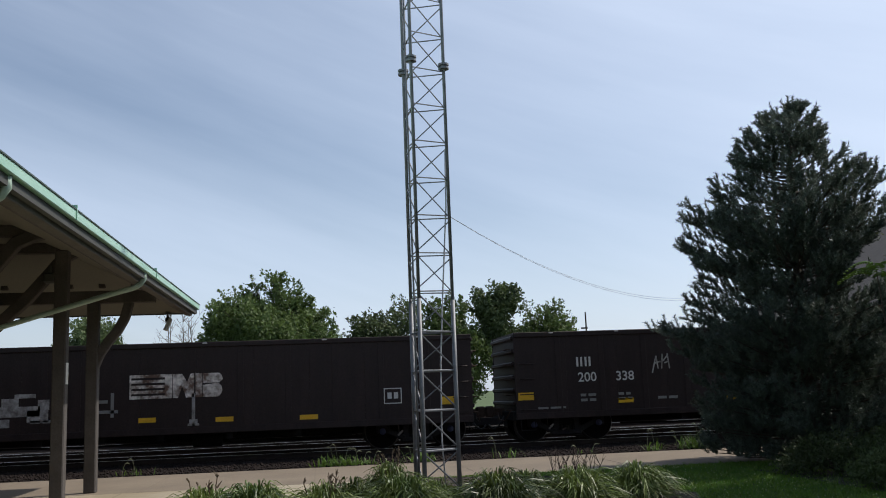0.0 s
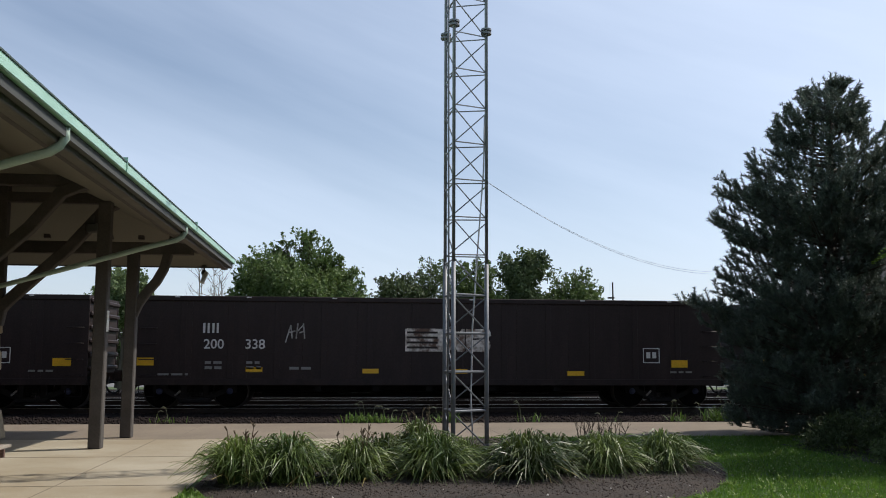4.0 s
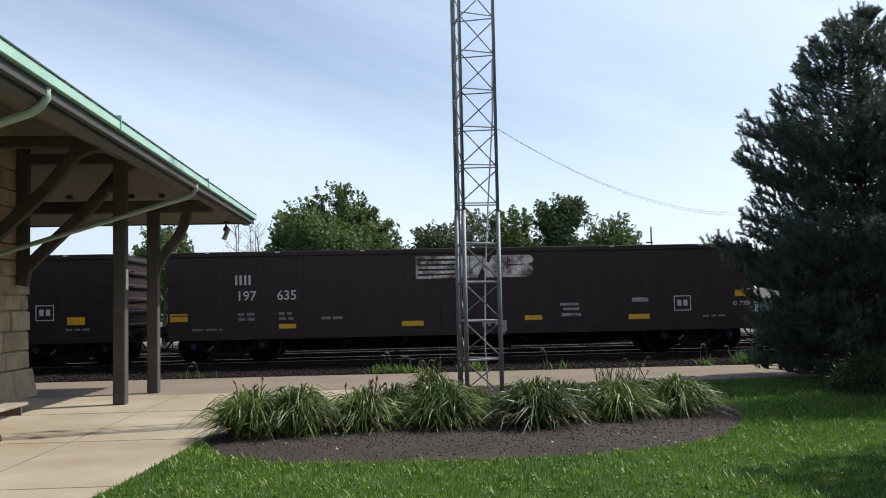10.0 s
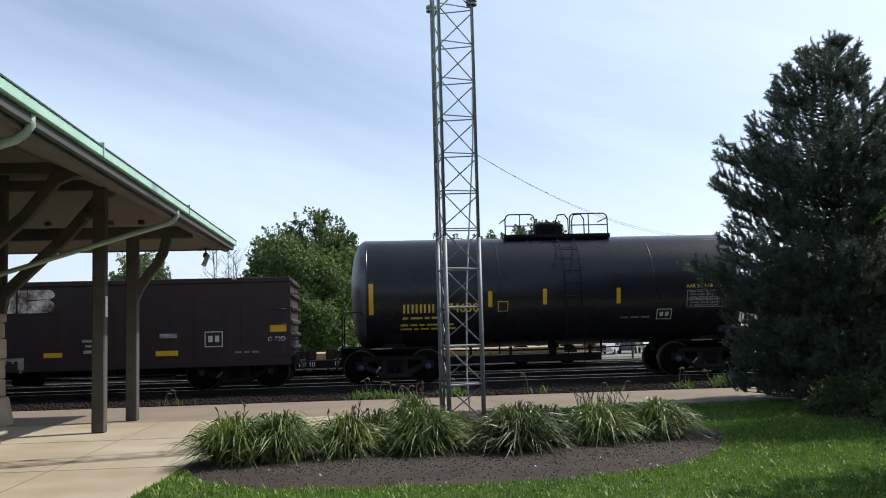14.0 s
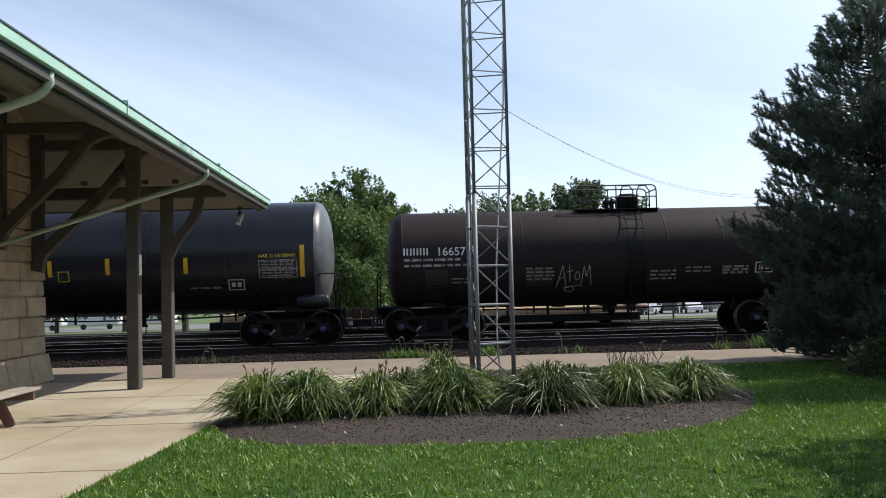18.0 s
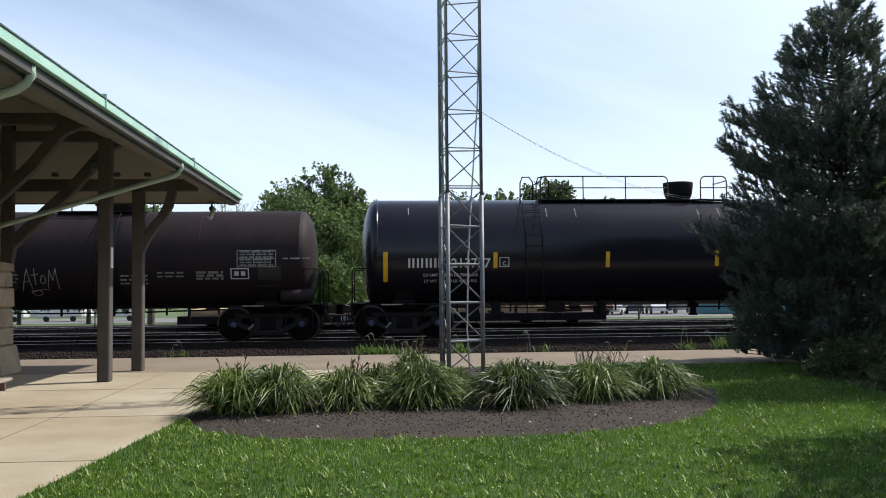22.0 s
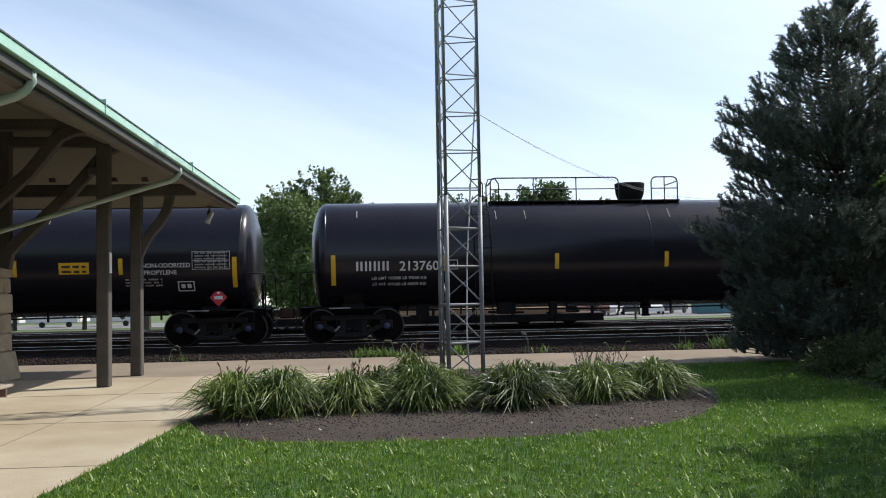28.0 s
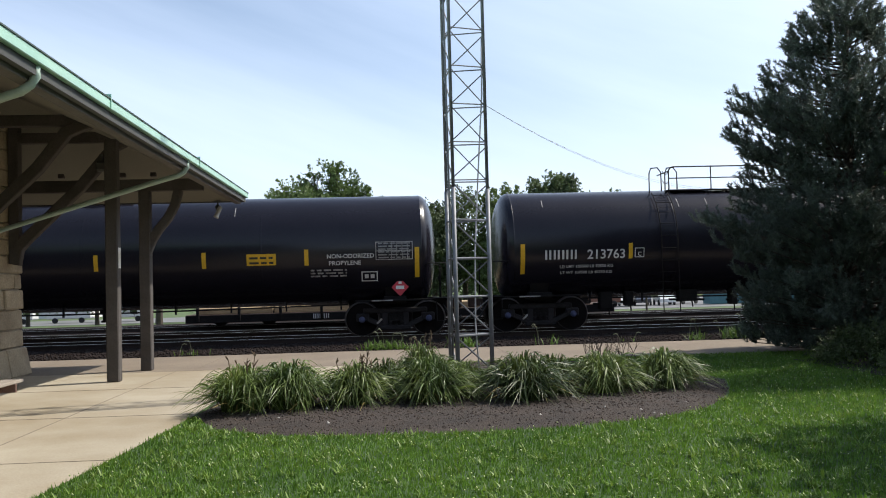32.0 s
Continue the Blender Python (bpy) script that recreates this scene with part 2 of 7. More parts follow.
M = dict(
    concrete=material("concrete", (0.415, 0.365, 0.280), 0.85, spread=0.12, scale=0.42, fine=45, second=(0.30, 0.245, 0.165), stain=0.45),
    joint=material("joint_grime", (0.20, 0.165, 0.12), 0.95, spread=0.2, bump=0),
    path=material("exposed_concrete", (0.235, 0.188, 0.138), 0.9, spread=0.16, scale=0.5, fine=60, second=(0.180, 0.142, 0.105)),
    soil=material("lawn_soil", (0.050, 0.095, 0.018), 0.95, spread=0.3, scale=1.5, fine=70, second=(0.025, 0.055, 0.014)),
    grass=material("grass_blade", (0.145, 0.260, 0.030), 0.6, spread=0.25, scale=0.8, fine=20, bump=0, second=(0.088, 0.180, 0.022), each=0.45, through_light=0.38),
    clover=material("clover_flower", (0.46, 0.52, 0.24), 0.8, spread=0.15, bump=0),
    mulch=material("bark_mulch", (0.054, 0.039, 0.030), 0.95, spread=0.45, scale=2.2, fine=70, bump=0.9, second=(0.030, 0.023, 0.019)),
    chip=material("mulch_chip", (0.070, 0.051, 0.040), 0.9, spread=0.35, each=0.75),
    stone_white=material("pale_pebble", (0.42, 0.40, 0.37), 0.8, spread=0.15),
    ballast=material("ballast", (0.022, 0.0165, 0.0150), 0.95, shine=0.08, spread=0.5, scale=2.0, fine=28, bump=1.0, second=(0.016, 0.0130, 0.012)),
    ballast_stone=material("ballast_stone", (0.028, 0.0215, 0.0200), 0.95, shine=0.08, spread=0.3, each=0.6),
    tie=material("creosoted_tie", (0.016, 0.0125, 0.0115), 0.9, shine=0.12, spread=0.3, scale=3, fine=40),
    rail_side=material("rusty_rail", (0.035, 0.021, 0.016), 0.8, spread=0.3),
    rail_top=material("polished_rail", (0.72, 0.70, 0.68), 0.42, metal=1.0, spread=0.08, bump=0),
    verge=material("verge_grass", (0.085, 0.130, 0.035), 0.95, spread=0.3, scale=0.6, fine=15, second=(0.06, 0.09, 0.027)),
    road=material("pale_road", (0.17, 0.168, 0.165), 0.9, spread=0.12, scale=0.4, fine=30),
    green=material("green_enamel", (0.40, 0.62, 0.50), 0.38, spread=0.06, scale=1.5, fine=60, bump=0.03, second=(0.31, 0.53, 0.41)),
    roof_edge=material("dark_drip_edge", (0.05, 0.075, 0.065), 0.6, spread=0.1, bump=0),
    green_pipe=material("green_downpipe", (0.34, 0.44, 0.38), 0.5, spread=0.08, scale=2, fine=60, bump=0.03),
    trim=material("grey_trim", (0.066, 0.068, 0.064), 0.75, spread=0.12, scale=1.5, fine=50, bump=0.05),
    soffit=material("cream_soffit_boards", (0.200, 0.190, 0.155), 0.8, spread=0.08, scale=1.2, fine=40, bump=0.05),
    timber_pale=material("pale_grey_board", (0.125, 0.112, 0.100), 0.8, spread=0.14, scale=3, fine=40, second=(0.095, 0.085, 0.076)),
    timber=material("grey_painted_timber", (0.085, 0.075, 0.069), 0.8, spread=0.20, scale=3, fine=40, second=(0.058, 0.051, 0.047)),
    stone=material("sandstone", (0.43, 0.355, 0.245), 0.92, spread=0.22, scale=2.2, fine=30, bump=0.7, second=(0.31, 0.255, 0.18), each=0.18),
    mortar=material("lime_mortar", (0.40, 0.36, 0.29), 0.95, spread=0.15),
    galv=material("galvanised_steel", (0.23, 0.235, 0.25), 0.55, metal=0.35, spread=0.14, scale=5, fine=60, bump=0.05, second=(0.165, 0.17, 0.185)),
    wire=material("cable", (0.50, 0.50, 0.53), 0.6, spread=0.1, bump=0),
    gon_a=material("dark_brown_car_paint", (0.032, 0.0200, 0.0188), 0.56, shine=0.26, streak=0.12, spread=0.25, scale=3.0, fine=30, bump=0.10, second=(0.020, 0.0132, 0.0130)),
    gon_b=material("black_car_paint", (0.0430, 0.0285, 0.0275), 0.56, shine=0.26, streak=0.12, spread=0.22, scale=3.0, fine=30, bump=0.10, second=(0.0300, 0.0205, 0.0205)),
    rail_pipe=material("grey_rail_pipe", (0.055, 0.053, 0.055), 0.6, spread=0.2, bump=0.03),
    rust=material("rusty_steel", (0.075, 0.040, 0.026), 0.85, spread=0.35, scale=2.5, fine=35, bump=0.3, second=(0.045, 0.028, 0.021)),
    under=material("grimy_underframe", (0.017, 0.015, 0.0145), 0.9, shine=0.15, spread=0.35, scale=3, fine=30, bump=0.25),
    cast=material("dusty_cast_steel", (0.030, 0.027, 0.028), 0.85, shine=0.2, spread=0.3, scale=3, fine=30, bump=0.25),
    stain=material("black_spill", (0.0095, 0.009, 0.0095), 0.5, shine=0.25, spread=0.3, scale=2, fine=20, bump=0),
    wheel=material("wheel_steel", (0.012, 0.0095, 0.009), 0.9, metal=0.0, shine=0.1, spread=0.3, scale=3, fine=30),
    tread=material("worn_tread", (0.12, 0.105, 0.10), 0.5, metal=0.8, spread=0.12, bump=0),
    cap=material("blue_bearing_cap", (0.07, 0.08, 0.16), 0.6, spread=0.2),
    tank_a=material("black_tank_gloss", (0.018, 0.019, 0.026), 0.28, shine=0.32, spread=0.18, scale=0.8, fine=25, bump=0.015, second=(0.015, 0.016, 0.019)),
    tank_b=material("black_brown_tank", (0.0265, 0.0175, 0.0185), 0.62, shine=0.14, streak=0.2, spread=0.2, scale=1.6, fine=25, bump=0.03, second=(0.020, 0.0145, 0.0155)),
    tank_c=material("black_tank_paint", (0.0130, 0.0118, 0.0172), 0.25, shine=0.34, spread=0.15, scale=0.8, fine=25, bump=0.015, second=(0.011, 0.0100, 0.0148)),
    tank_head=material("grey_tank_head", (0.105, 0.108, 0.118), 0.38, spread=0.3, scale=1.8, fine=25, bump=0.03, second=(0.055, 0.056, 0.062)),
    white_paint=material("white_stencil", (0.62, 0.60, 0.58), 0.7, spread=0.15, scale=3, fine=30, bump=0),
    worn_white=material("worn_white_logo", (0.72, 0.66, 0.60), 0.75, spread=0.3, scale=3.5, fine=12, bump=0, second=(0.13, 0.075, 0.055), stain=0.35),
    pale_white=material("faded_white_paint", (0.42, 0.40, 0.38), 0.75, spread=0.3, scale=5, fine=16, bump=0, second=(0.16, 0.14, 0.13)),
    dim_white=material("dim_stencil", (0.24, 0.23, 0.22), 0.75, spread=0.2, bump=0),
    yellow=material("yellow_reflector", (0.75, 0.42, 0.015), 0.5, spread=0.12, scale=4, fine=30, bump=0),
    yellow_paint=material("yellow_stencil", (0.70, 0.50, 0.06), 0.6, spread=0.15, scale=4, bump=0),
    red=material("red_placard", (0.55, 0.03, 0.05), 0.5, spread=0.1, bump=0),
    leaf=material("tree_leaf", (0.135, 0.190, 0.055), 0.6, spread=0.25, scale=0.5, fine=6, bump=0, second=(0.075, 0.120, 0.036), each=0.4, through_light=0.38),
    leaf_fine=material("fine_tree_leaf", (0.215, 0.215, 0.062), 0.6, spread=0.25, scale=0.5, fine=6, bump=0, second=(0.105, 0.115, 0.032), each=0.6, through_light=0.5, shine=0.25),
    leaf_far=material("tree_leaf_grey", (0.15, 0.195, 0.075), 0.65, spread=0.25, scale=0.5, fine=6, bump=0, second=(0.06, 0.09, 0.04), each=0.5, through_light=0.25),
    leaf_young=material("yellow_green_leaf", (0.22, 0.34, 0.050), 0.5, spread=0.2, scale=0.7, fine=8, bump=0, each=0.4, through_light=0.35),
    needle=material("spruce_needle", (0.120, 0.150, 0.118), 0.5, spread=0.25, scale=1.2, fine=10, bump=0, second=(0.060, 0.082, 0.058), each=0.6, through_light=0.22),
    shrub=material("juniper_green", (0.090, 0.125, 0.038), 0.65, spread=0.3, scale=1.5, fine=12, bump=0, each=0.5, through_light=0.15),
    weed=material("weed_leaf", (0.12, 0.21, 0.035), 0.6, spread=0.2, scale=0.7, fine=8, bump=0, each=0.4, through_light=0.35),
    seed=material("pale_seed_head", (0.36, 0.37, 0.24), 0.8, spread=0.2, bump=0, through_light=0.3),
    lily=material("daylily_leaf", (0.150, 0.195, 0.050), 0.42, shine=0.40, spread=0.2, scale=1.5, fine=10, bump=0, second=(0.050, 0.082, 0.020), each=0.75, through_light=0.30),
    lily_dry=material("dry_lily_leaf", (0.42, 0.34, 0.12), 0.6, spread=0.2, bump=0, each=0.3, through_light=0.3),
    stalk=material("spent_stalk", (0.16, 0.11, 0.07), 0.8, spread=0.3, bump=0),
    bark=material("bark", (0.085, 0.066, 0.05), 0.9, spread=0.35, scale=4, fine=30, bump=0.6),
    twig=material("bare_twig", (0.20, 0.17, 0.14), 0.9, spread=0.2),
    bench=material("weathered_table_wood", (0.36, 0.31, 0.26), 0.85, spread=0.22, scale=3, fine=40, second=(0.27, 0.23, 0.19)),
    bench_red=material("red_brown_table_leg", (0.15, 0.085, 0.065), 0.8, spread=0.25),
    black_metal=material("black_metal", (0.02, 0.02, 0.02), 0.5, spread=0.2, bump=0.03),
    camera_white=material("camera_housing", (0.5, 0.49, 0.46), 0.5, spread=0.05, bump=0),
    paper=material("white_notice", (0.75, 0.74, 0.70), 0.7, spread=0.05, bump=0),
    lumber=material("pale_lumber", (0.46, 0.32, 0.17), 0.8, spread=0.2, scale=2, fine=20, each=0.3),
    shingle=material("dark_shingle", (0.05, 0.045, 0.045), 0.9, spread=0.3, scale=2, fine=30, bump=0.4, each=0.25),
    siding=material("white_siding", (0.62, 0.62, 0.60), 0.7, spread=0.08),
    brickred=material("red_brown_paint", (0.16, 0.07, 0.045), 0.7, spread=0.2),
    teal=material("teal_paint", (0.06, 0.17, 0.20), 0.5, spread=0.15),
    glass_dark=material("dark_glass", (0.02, 0.025, 0.03), 0.08, spread=0.05, bump=0),
    car_white=material("white_car_paint", (0.70, 0.70, 0.70), 0.25, spread=0.04, bump=0, coat=0.5),
    car_dark=material("dark_car_paint", (0.03, 0.035, 0.045), 0.25, spread=0.05, bump=0, coat=0.5),
    tyre=material("tyre_rubber", (0.02, 0.02, 0.02), 0.85, spread=0.2),
)


# ---- helpers for meshes ----
def mesh_of(name, bm, mat, smooth=False):
    me = bpy.data.meshes.new(name)
    bm.normal_update()
    bm.to_mesh(me)
    bm.free()
    for m in (mat if isinstance(mat, (list, tuple)) else [mat]):
        me.materials.append(m)
    if smooth:
        me.shade_smooth()
    return me


def part(name, bm, mat, parent, label="", smooth=False):
    ob = new(name, bm if isinstance(bm, bpy.types.Mesh) else mesh_of(name, bm, mat, smooth))
    ob.parent = parent
    return tagged(ob, label)


def thing(name, label, category, m=None, group="", kind="", bm=None, mat=None, smooth=False):
    ob = new(name, None if bm is None else mesh_of(name, bm, mat, smooth))
    if m is not None:
        ob.matrix_basis = m
    return tagged(ob, label, category, group, kind)


def from_arrays(name, verts, faces, mat):
    """A mesh from numpy arrays, all faces with the same number of corners."""
    me = bpy.data.meshes.new(name)
    faces = np.asarray(faces, np.int32)
    n, k = faces.shape
    me.vertices.add(len(verts))
    me.vertices.foreach_set("co", np.asarray(verts, np.float32).ravel())
    me.loops.add(n * k)
    me.loops.foreach_set("vertex_index", faces.ravel())
    me.polygons.add(n)
    me.polygons.foreach_set("loop_start", np.arange(0, n * k, k, dtype=np.int32))
    me.polygons.foreach_set("loop_total", np.full(n, k, np.int32))
    me.update(calc_edges=True)
    me.materials.append(mat)
    return me


def box(bm, x0, x1, y0, y1, z0, z1, bevel=0.0):
    made = bmesh.ops.create_cube(bm, size=1.0)["verts"]
    bmesh.ops.scale(bm, vec=(x1 - x0, y1 - y0, z1 - z0), verts=made)
    bmesh.ops.translate(bm, vec=((x0 + x1) / 2, (y0 + y1) / 2, (z0 + z1) / 2), verts=made)
    if bevel:
        edges = list({e for v in made for e in v.link_edges})
        bmesh.ops.bevel(bm, geom=edges, offset=bevel, segments=1, affect="EDGES")
    return bm


def boxed(*a, bevel=0.0):
    return box(bmesh.new(), *a, bevel=bevel)


def rod(bm, a, b, r, sides=8, r2=None):
    a, b = Vector(a), Vector(b)
    d = b - a
    if d.length < 1e-6:
        return bm
    m = Matrix.Translation((a + b) / 2) @ d.to_track_quat("Z", "Y").to_matrix().to_4x4()
    bmesh.ops.create_cone(bm, cap_ends=True, segments=sides, radius1=r, radius2=r if r2 is None else r2, depth=d.length, matrix=m)
    return bm


def beam(bm, a, b, w, h):
    """A squared timber from a to b, w wide across and h deep."""
    a, b = Vector(a), Vector(b)
    d = b - a
    made = bmesh.ops.create_cube(bm, size=1.0)["verts"]
    bmesh.ops.scale(bm, vec=(w, h, d.length), verts=made)
    m = Matrix.Translation((a + b) / 2) @ d.to_track_quat("Z", "Y").to_matrix().to_4x4()
    bmesh.ops.transform(bm, matrix=m, verts=made)
    bmesh.ops.bevel(bm, geom=list({e for v in made for e in v.link_edges}), offset=0.012, segments=1, affect="EDGES")
    return bm


def pipe(bm, pts, r, sides=8):
    """A bent pipe through points: one swept skin."""
    pts = [Vector(p) for p in pts]
    rings = []
    up = Vector((0.13, 0.31, 0.94)).normalized()
    for i, p in enumerate(pts):
        d = ((pts[min(i + 1, len(pts) - 1)] - p).normalized() + (p - pts[max(i - 1, 0)]).normalized()).normalized()
        s = d.cross(up).normalized()
        u = s.cross(d)
        rings.append([bm.verts.new(p + r * (math.cos(q) * s + math.sin(q) * u)) for q in (2 * math.pi * k / sides for k in range(sides))])
    for a, b in zip(rings, rings[1:]):
        for k in range(sides):
            bm.faces.new((a[k], a[(k + 1) % sides], b[(k + 1) % sides], b[k]))
    bm.faces.new(rings[0][::-1])
    bm.faces.new(rings[-1])
    return bm


def turned(bm, profile, axis_a, axis_b, sides=32, caps=True):
    """A turned solid: profile rows of (distance along the axis, radius)."""
    a, b = Vector(axis_a), Vector(axis_b)
    q = (b - a).to_track_quat("Z", "Y").to_matrix()
    rings = []
    for d, r in profile:
        if r < 1e-5:
            rings.append([bm.verts.new(a + q @ Vector((0, 0, d)))])
        else:
            rings.append([bm.verts.new(a + q @ Vector((r * math.cos(t), r * math.sin(t), d))) for t in (2 * math.pi * k / sides for k in range(sides))])
    for u, v in zip(rings, rings[1:]):
        for k in range(sides):
            k2 = (k + 1) % sides
            if len(u) == 1:
                bm.faces.new((u[0], v[k2], v[k]))
            elif len(v) == 1:
                bm.faces.new((u[k], u[k2], v[0]))
            else:
                bm.faces.new((u[k], u[k2], v[k2], v[k]))
    for end in (rings[0][::-1], rings[-1]):
        if caps and len(end) > 2:
            bm.faces.new(end)
    return bm


def words(text, size, mat, name="lettering"):
    """Text as a flat mesh in x and z, its middle at the origin, facing -y."""
    cu = bpy.data.curves.new(name, "FONT")
    cu.body, cu.size, cu.align_x, cu.align_y, cu.resolution_u = text, size, "CENTER", "CENTER", 3
    cu.offset = size * 0.013
    ob = new(name, cu)
    me = bpy.data.meshes.new_from_object(ob.evaluated_get(bpy.context.evaluated_depsgraph_get()))
    bpy.data.objects.remove(ob)
    bpy.data.curves.remove(cu)
    me.transform(Matrix.Rotation(radians(90), 4, "X"))
    me.materials.clear()
    me.materials.append(mat)
    return me


def grid_plate(bm, x0, x1, z0, z1, nz=3, nx=1):
    """A flat plate in x and z, cut so that it can be laid round a tank."""
    rows = [[bm.verts.new((x0 + (x1 - x0) * i / nx, 0, z0 + (z1 - z0) * j / nz)) for i in range(nx + 1)] for j in range(nz + 1)]
    for a, b in zip(rows, rows[1:]):
        for i in range(nx):
            bm.faces.new((a[i], a[i + 1], b[i + 1], b[i]))
    return bm


# ---- ground ----
def flat(name, outline, z, depth, mat, label, category="ground"):
    """A slab with a level top, of any outline."""
    bm = bmesh.new()
    face = bm.faces.new([bm.verts.new((x, y, z)) for x, y in outline])
    if face.normal.z < 0:
        face.normal_flip()
    low = bmesh.ops.extrude_face_region(bm, geom=[face])["geom"]
    bmesh.ops.translate(bm, vec=(0, 0, -depth), verts=[v for v in low if isinstance(v, bmesh.types.BMVert)])
    bmesh.ops.recalc_face_normals(bm, faces=bm.faces)
    return thing(name, label, category, kind="structure", bm=bm, mat=mat)


def ground_z(y):
    """The verge is level up to the tracks' far side and falls away beyond them."""
    return float(np.interp(y, [43, 95], [-0.12, -1.75]))


bm = bmesh.new()
strips_y = [-2400, -600, -100, 0, 43, 60, 78, 95, 160, 600, 2400]
rows = [[bm.verts.new((x, y, ground_z(y))) for x in (-2400, -600, -100, 0, 100, 600, 2400)] for y in strips_y]
for a, b in zip(rows, rows[1:]):
    for i in range(6):
        bm.faces.new((a[i], a[i + 1], b[i + 1], b[i]))
thing("ground", "rough green verge running out to the horizon", "ground", kind="structure", bm=bm, mat=M["verge"])

EDGE = [(-2.75, 1.0), (-2.13, 7.36), (-2.03, 8.39), (-1.92, 9.75), (-1.84, 11.0), (-1.80, 17.55)]
apron = flat("pavement_apron", EDGE + [(-30, 17.55), (-30, -25), (-4.2, -25)], 0.0, 0.10, M["concrete"], "pale tan concrete apron with tooled joints", "pavement")
lawn = flat("ground_lawn", EDGE + [(60, 17.55), (60, -25), (-4.2, -25)], -0.006, 0.10, M["soil"], "green mown lawn with clover", "lawn")
flat("pavement_corner", [(-1.80, 12.6), (-1.2, 13.9), (-0.3, 14.8), (0.6, 16.0), (1.3, 17.0), (1.7, 17.55), (-1.80, 17.55)], 0.0, 0.10, M["concrete"], "tan concrete corner of the apron behind the bed", "pavement")
path = flat("pavement_path", [(-60, 17.55), (-60, 21.4), (60, 21.4), (60, 17.55)], 0.002, 0.10, M["path"], "brown exposed-aggregate path beside the tracks", "pavement")
bm = bmesh.new()
for y in (2.4, 5.3, 8.4, 11.4, 14.6):
    box(bm, -29.9, -1.9 - 0.06 * (11 - min(y, 11)), y - 0.006, y + 0.006, -0.02, 0.0035)
for x in (-3.42, -6.4, -9.6, -12.8):
    box(bm, x - 0.006, x + 0.006, -24.9, 17.5, -0.02, 0.0030)
part("control_joint", bm, M["joint"], apron, "dark tooled joint")
bm = bmesh.new()
for i in range(-18, 19):
    box(bm, i * 3.1 - 0.006, i * 3.1 + 0.006, 17.6, 21.35, -0.02, 0.0045)
part("control_joint", bm, M["joint"], path, "dark tooled joint")

BED = [(-1.83, 11.15), (-1.40, 10.05), (-0.78, 9.50), (0.2, 9.26), (1.4, 9.20), (2.5, 9.34), (3.4, 9.68), (4.2, 10.28), (4.8, 11.2), (5.15, 12.05), (5.5, 13.1), (5.4, 14.6), (5.0, 16.0), (3.9, 17.0), (2.4, 17.35), (1.2, 17.2), (0.5, 16.2), (-0.4, 15.0), (-1.3, 14.2), (-1.78, 13.2)]


def in_bed(x, y):
    n, inside = len(BED), False
    for i in range(n):
        (x1, y1), (x2, y2) = BED[i], BED[(i + 1) % n]
        if (y1 > y) != (y2 > y) and x < (x2 - x1) * (y - y1) / (y2 - y1) + x1:
            inside = not inside
    return inside


bm = bmesh.new()
mid = bm.verts.new((1.8, 13.2, 0.10))
ring = [bm.verts.new((x, y, -0.01)) for x, y in BED]
inner = [bm.verts.new((1.8 + (x - 1.8) * 0.86, 13.2 + (y - 13.2) * 0.86, 0.055)) for x, y in BED]
for i in range(len(BED)):
    j = (i + 1) % len(BED)
    bm.faces.new((ring[i], ring[j], inner[j], inner[i]))
    bm.faces.new((inner[i], inner[j], mid))
bmesh.ops.recalc_face_normals(bm, faces=bm.faces)
bed = thing("ground_mulch_bed", "grey-brown bark mulch bed with a curved edge", "flower bed", kind="structure", bm=bm, mat=M["mulch"])

# ballast and three tracks
TRACKS, RAIL = (25.65, 29.95, 35.6), 0.15
bm = bmesh.new()
prof = [(21.42, -0.11), (21.45, -0.015), (23.4, 0.0), (24.1, 0.02), (31.4, 0.02), (33.4, -0.03), (34.2, 0.02), (37.6, 0.0), (39.9, -0.06), (40.4, -0.115)]
a = [bm.verts.new((-140, y, z)) for y, z in prof]
b = [bm.verts.new((140, y, z)) for y, z in prof]
for i in range(len(prof) - 1):
    bm.faces.new((a[i], b[i], b[i + 1], a[i + 1]))
bmesh.ops.recalc_face_normals(bm, faces=bm.faces)
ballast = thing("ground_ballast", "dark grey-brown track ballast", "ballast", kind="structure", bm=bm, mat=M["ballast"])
rng = np.random.default_rng(5)


def pebbles(name, n, xr, yr, z, size, mat, parent, label="", keep=None):
    """Loose stones: small irregular tetrahedra-like solids on the ground, in one mesh."""
    base = np.array([(1, 0, 0), (-0.5, 0.87, 0), (-0.5, -0.87, 0), (0, 0, 0.9), (0.2, 0.1, -0.6)])
    tri = np.array([(0, 1, 3), (1, 2, 3), (2, 0, 3), (1, 0, 4), (2, 1, 4), (0, 2, 4)])
    x, y = rng.uniform(*xr, n), rng.uniform(*yr, n)
    if keep:
        ok = np.array([keep(p, q) for p, q in zip(x, y)])
        x, y = x[ok], y[ok]
        n = len(x)
    turn, s = rng.uniform(0, 6.28, n), rng.uniform(0.5, 1.3, (n, 1, 1)) * size
    v = base[None] * rng.uniform(0.6, 1.3, (n, 5, 3)) * s
    c, k = np.cos(turn)[:, None], np.sin(turn)[:, None]
    v = np.stack([v[..., 0] * c - v[..., 1] * k, v[..., 0] * k + v[..., 1] * c, v[..., 2]], -1)
    zz = np.array([z(p, q) for p, q in zip(x, y)]) if callable(z) else np.full(n, z)
    v += np.stack([x, y, zz], -1)[:, None]
    f = (np.arange(n)[:, None, None] * 5 + tri[None]).reshape(-1, 3)
    ob = new(name, from_arrays(name, v.reshape(-1, 3), f, mat))
    ob.parent = parent
    return tagged(ob, label, kind="stuff")


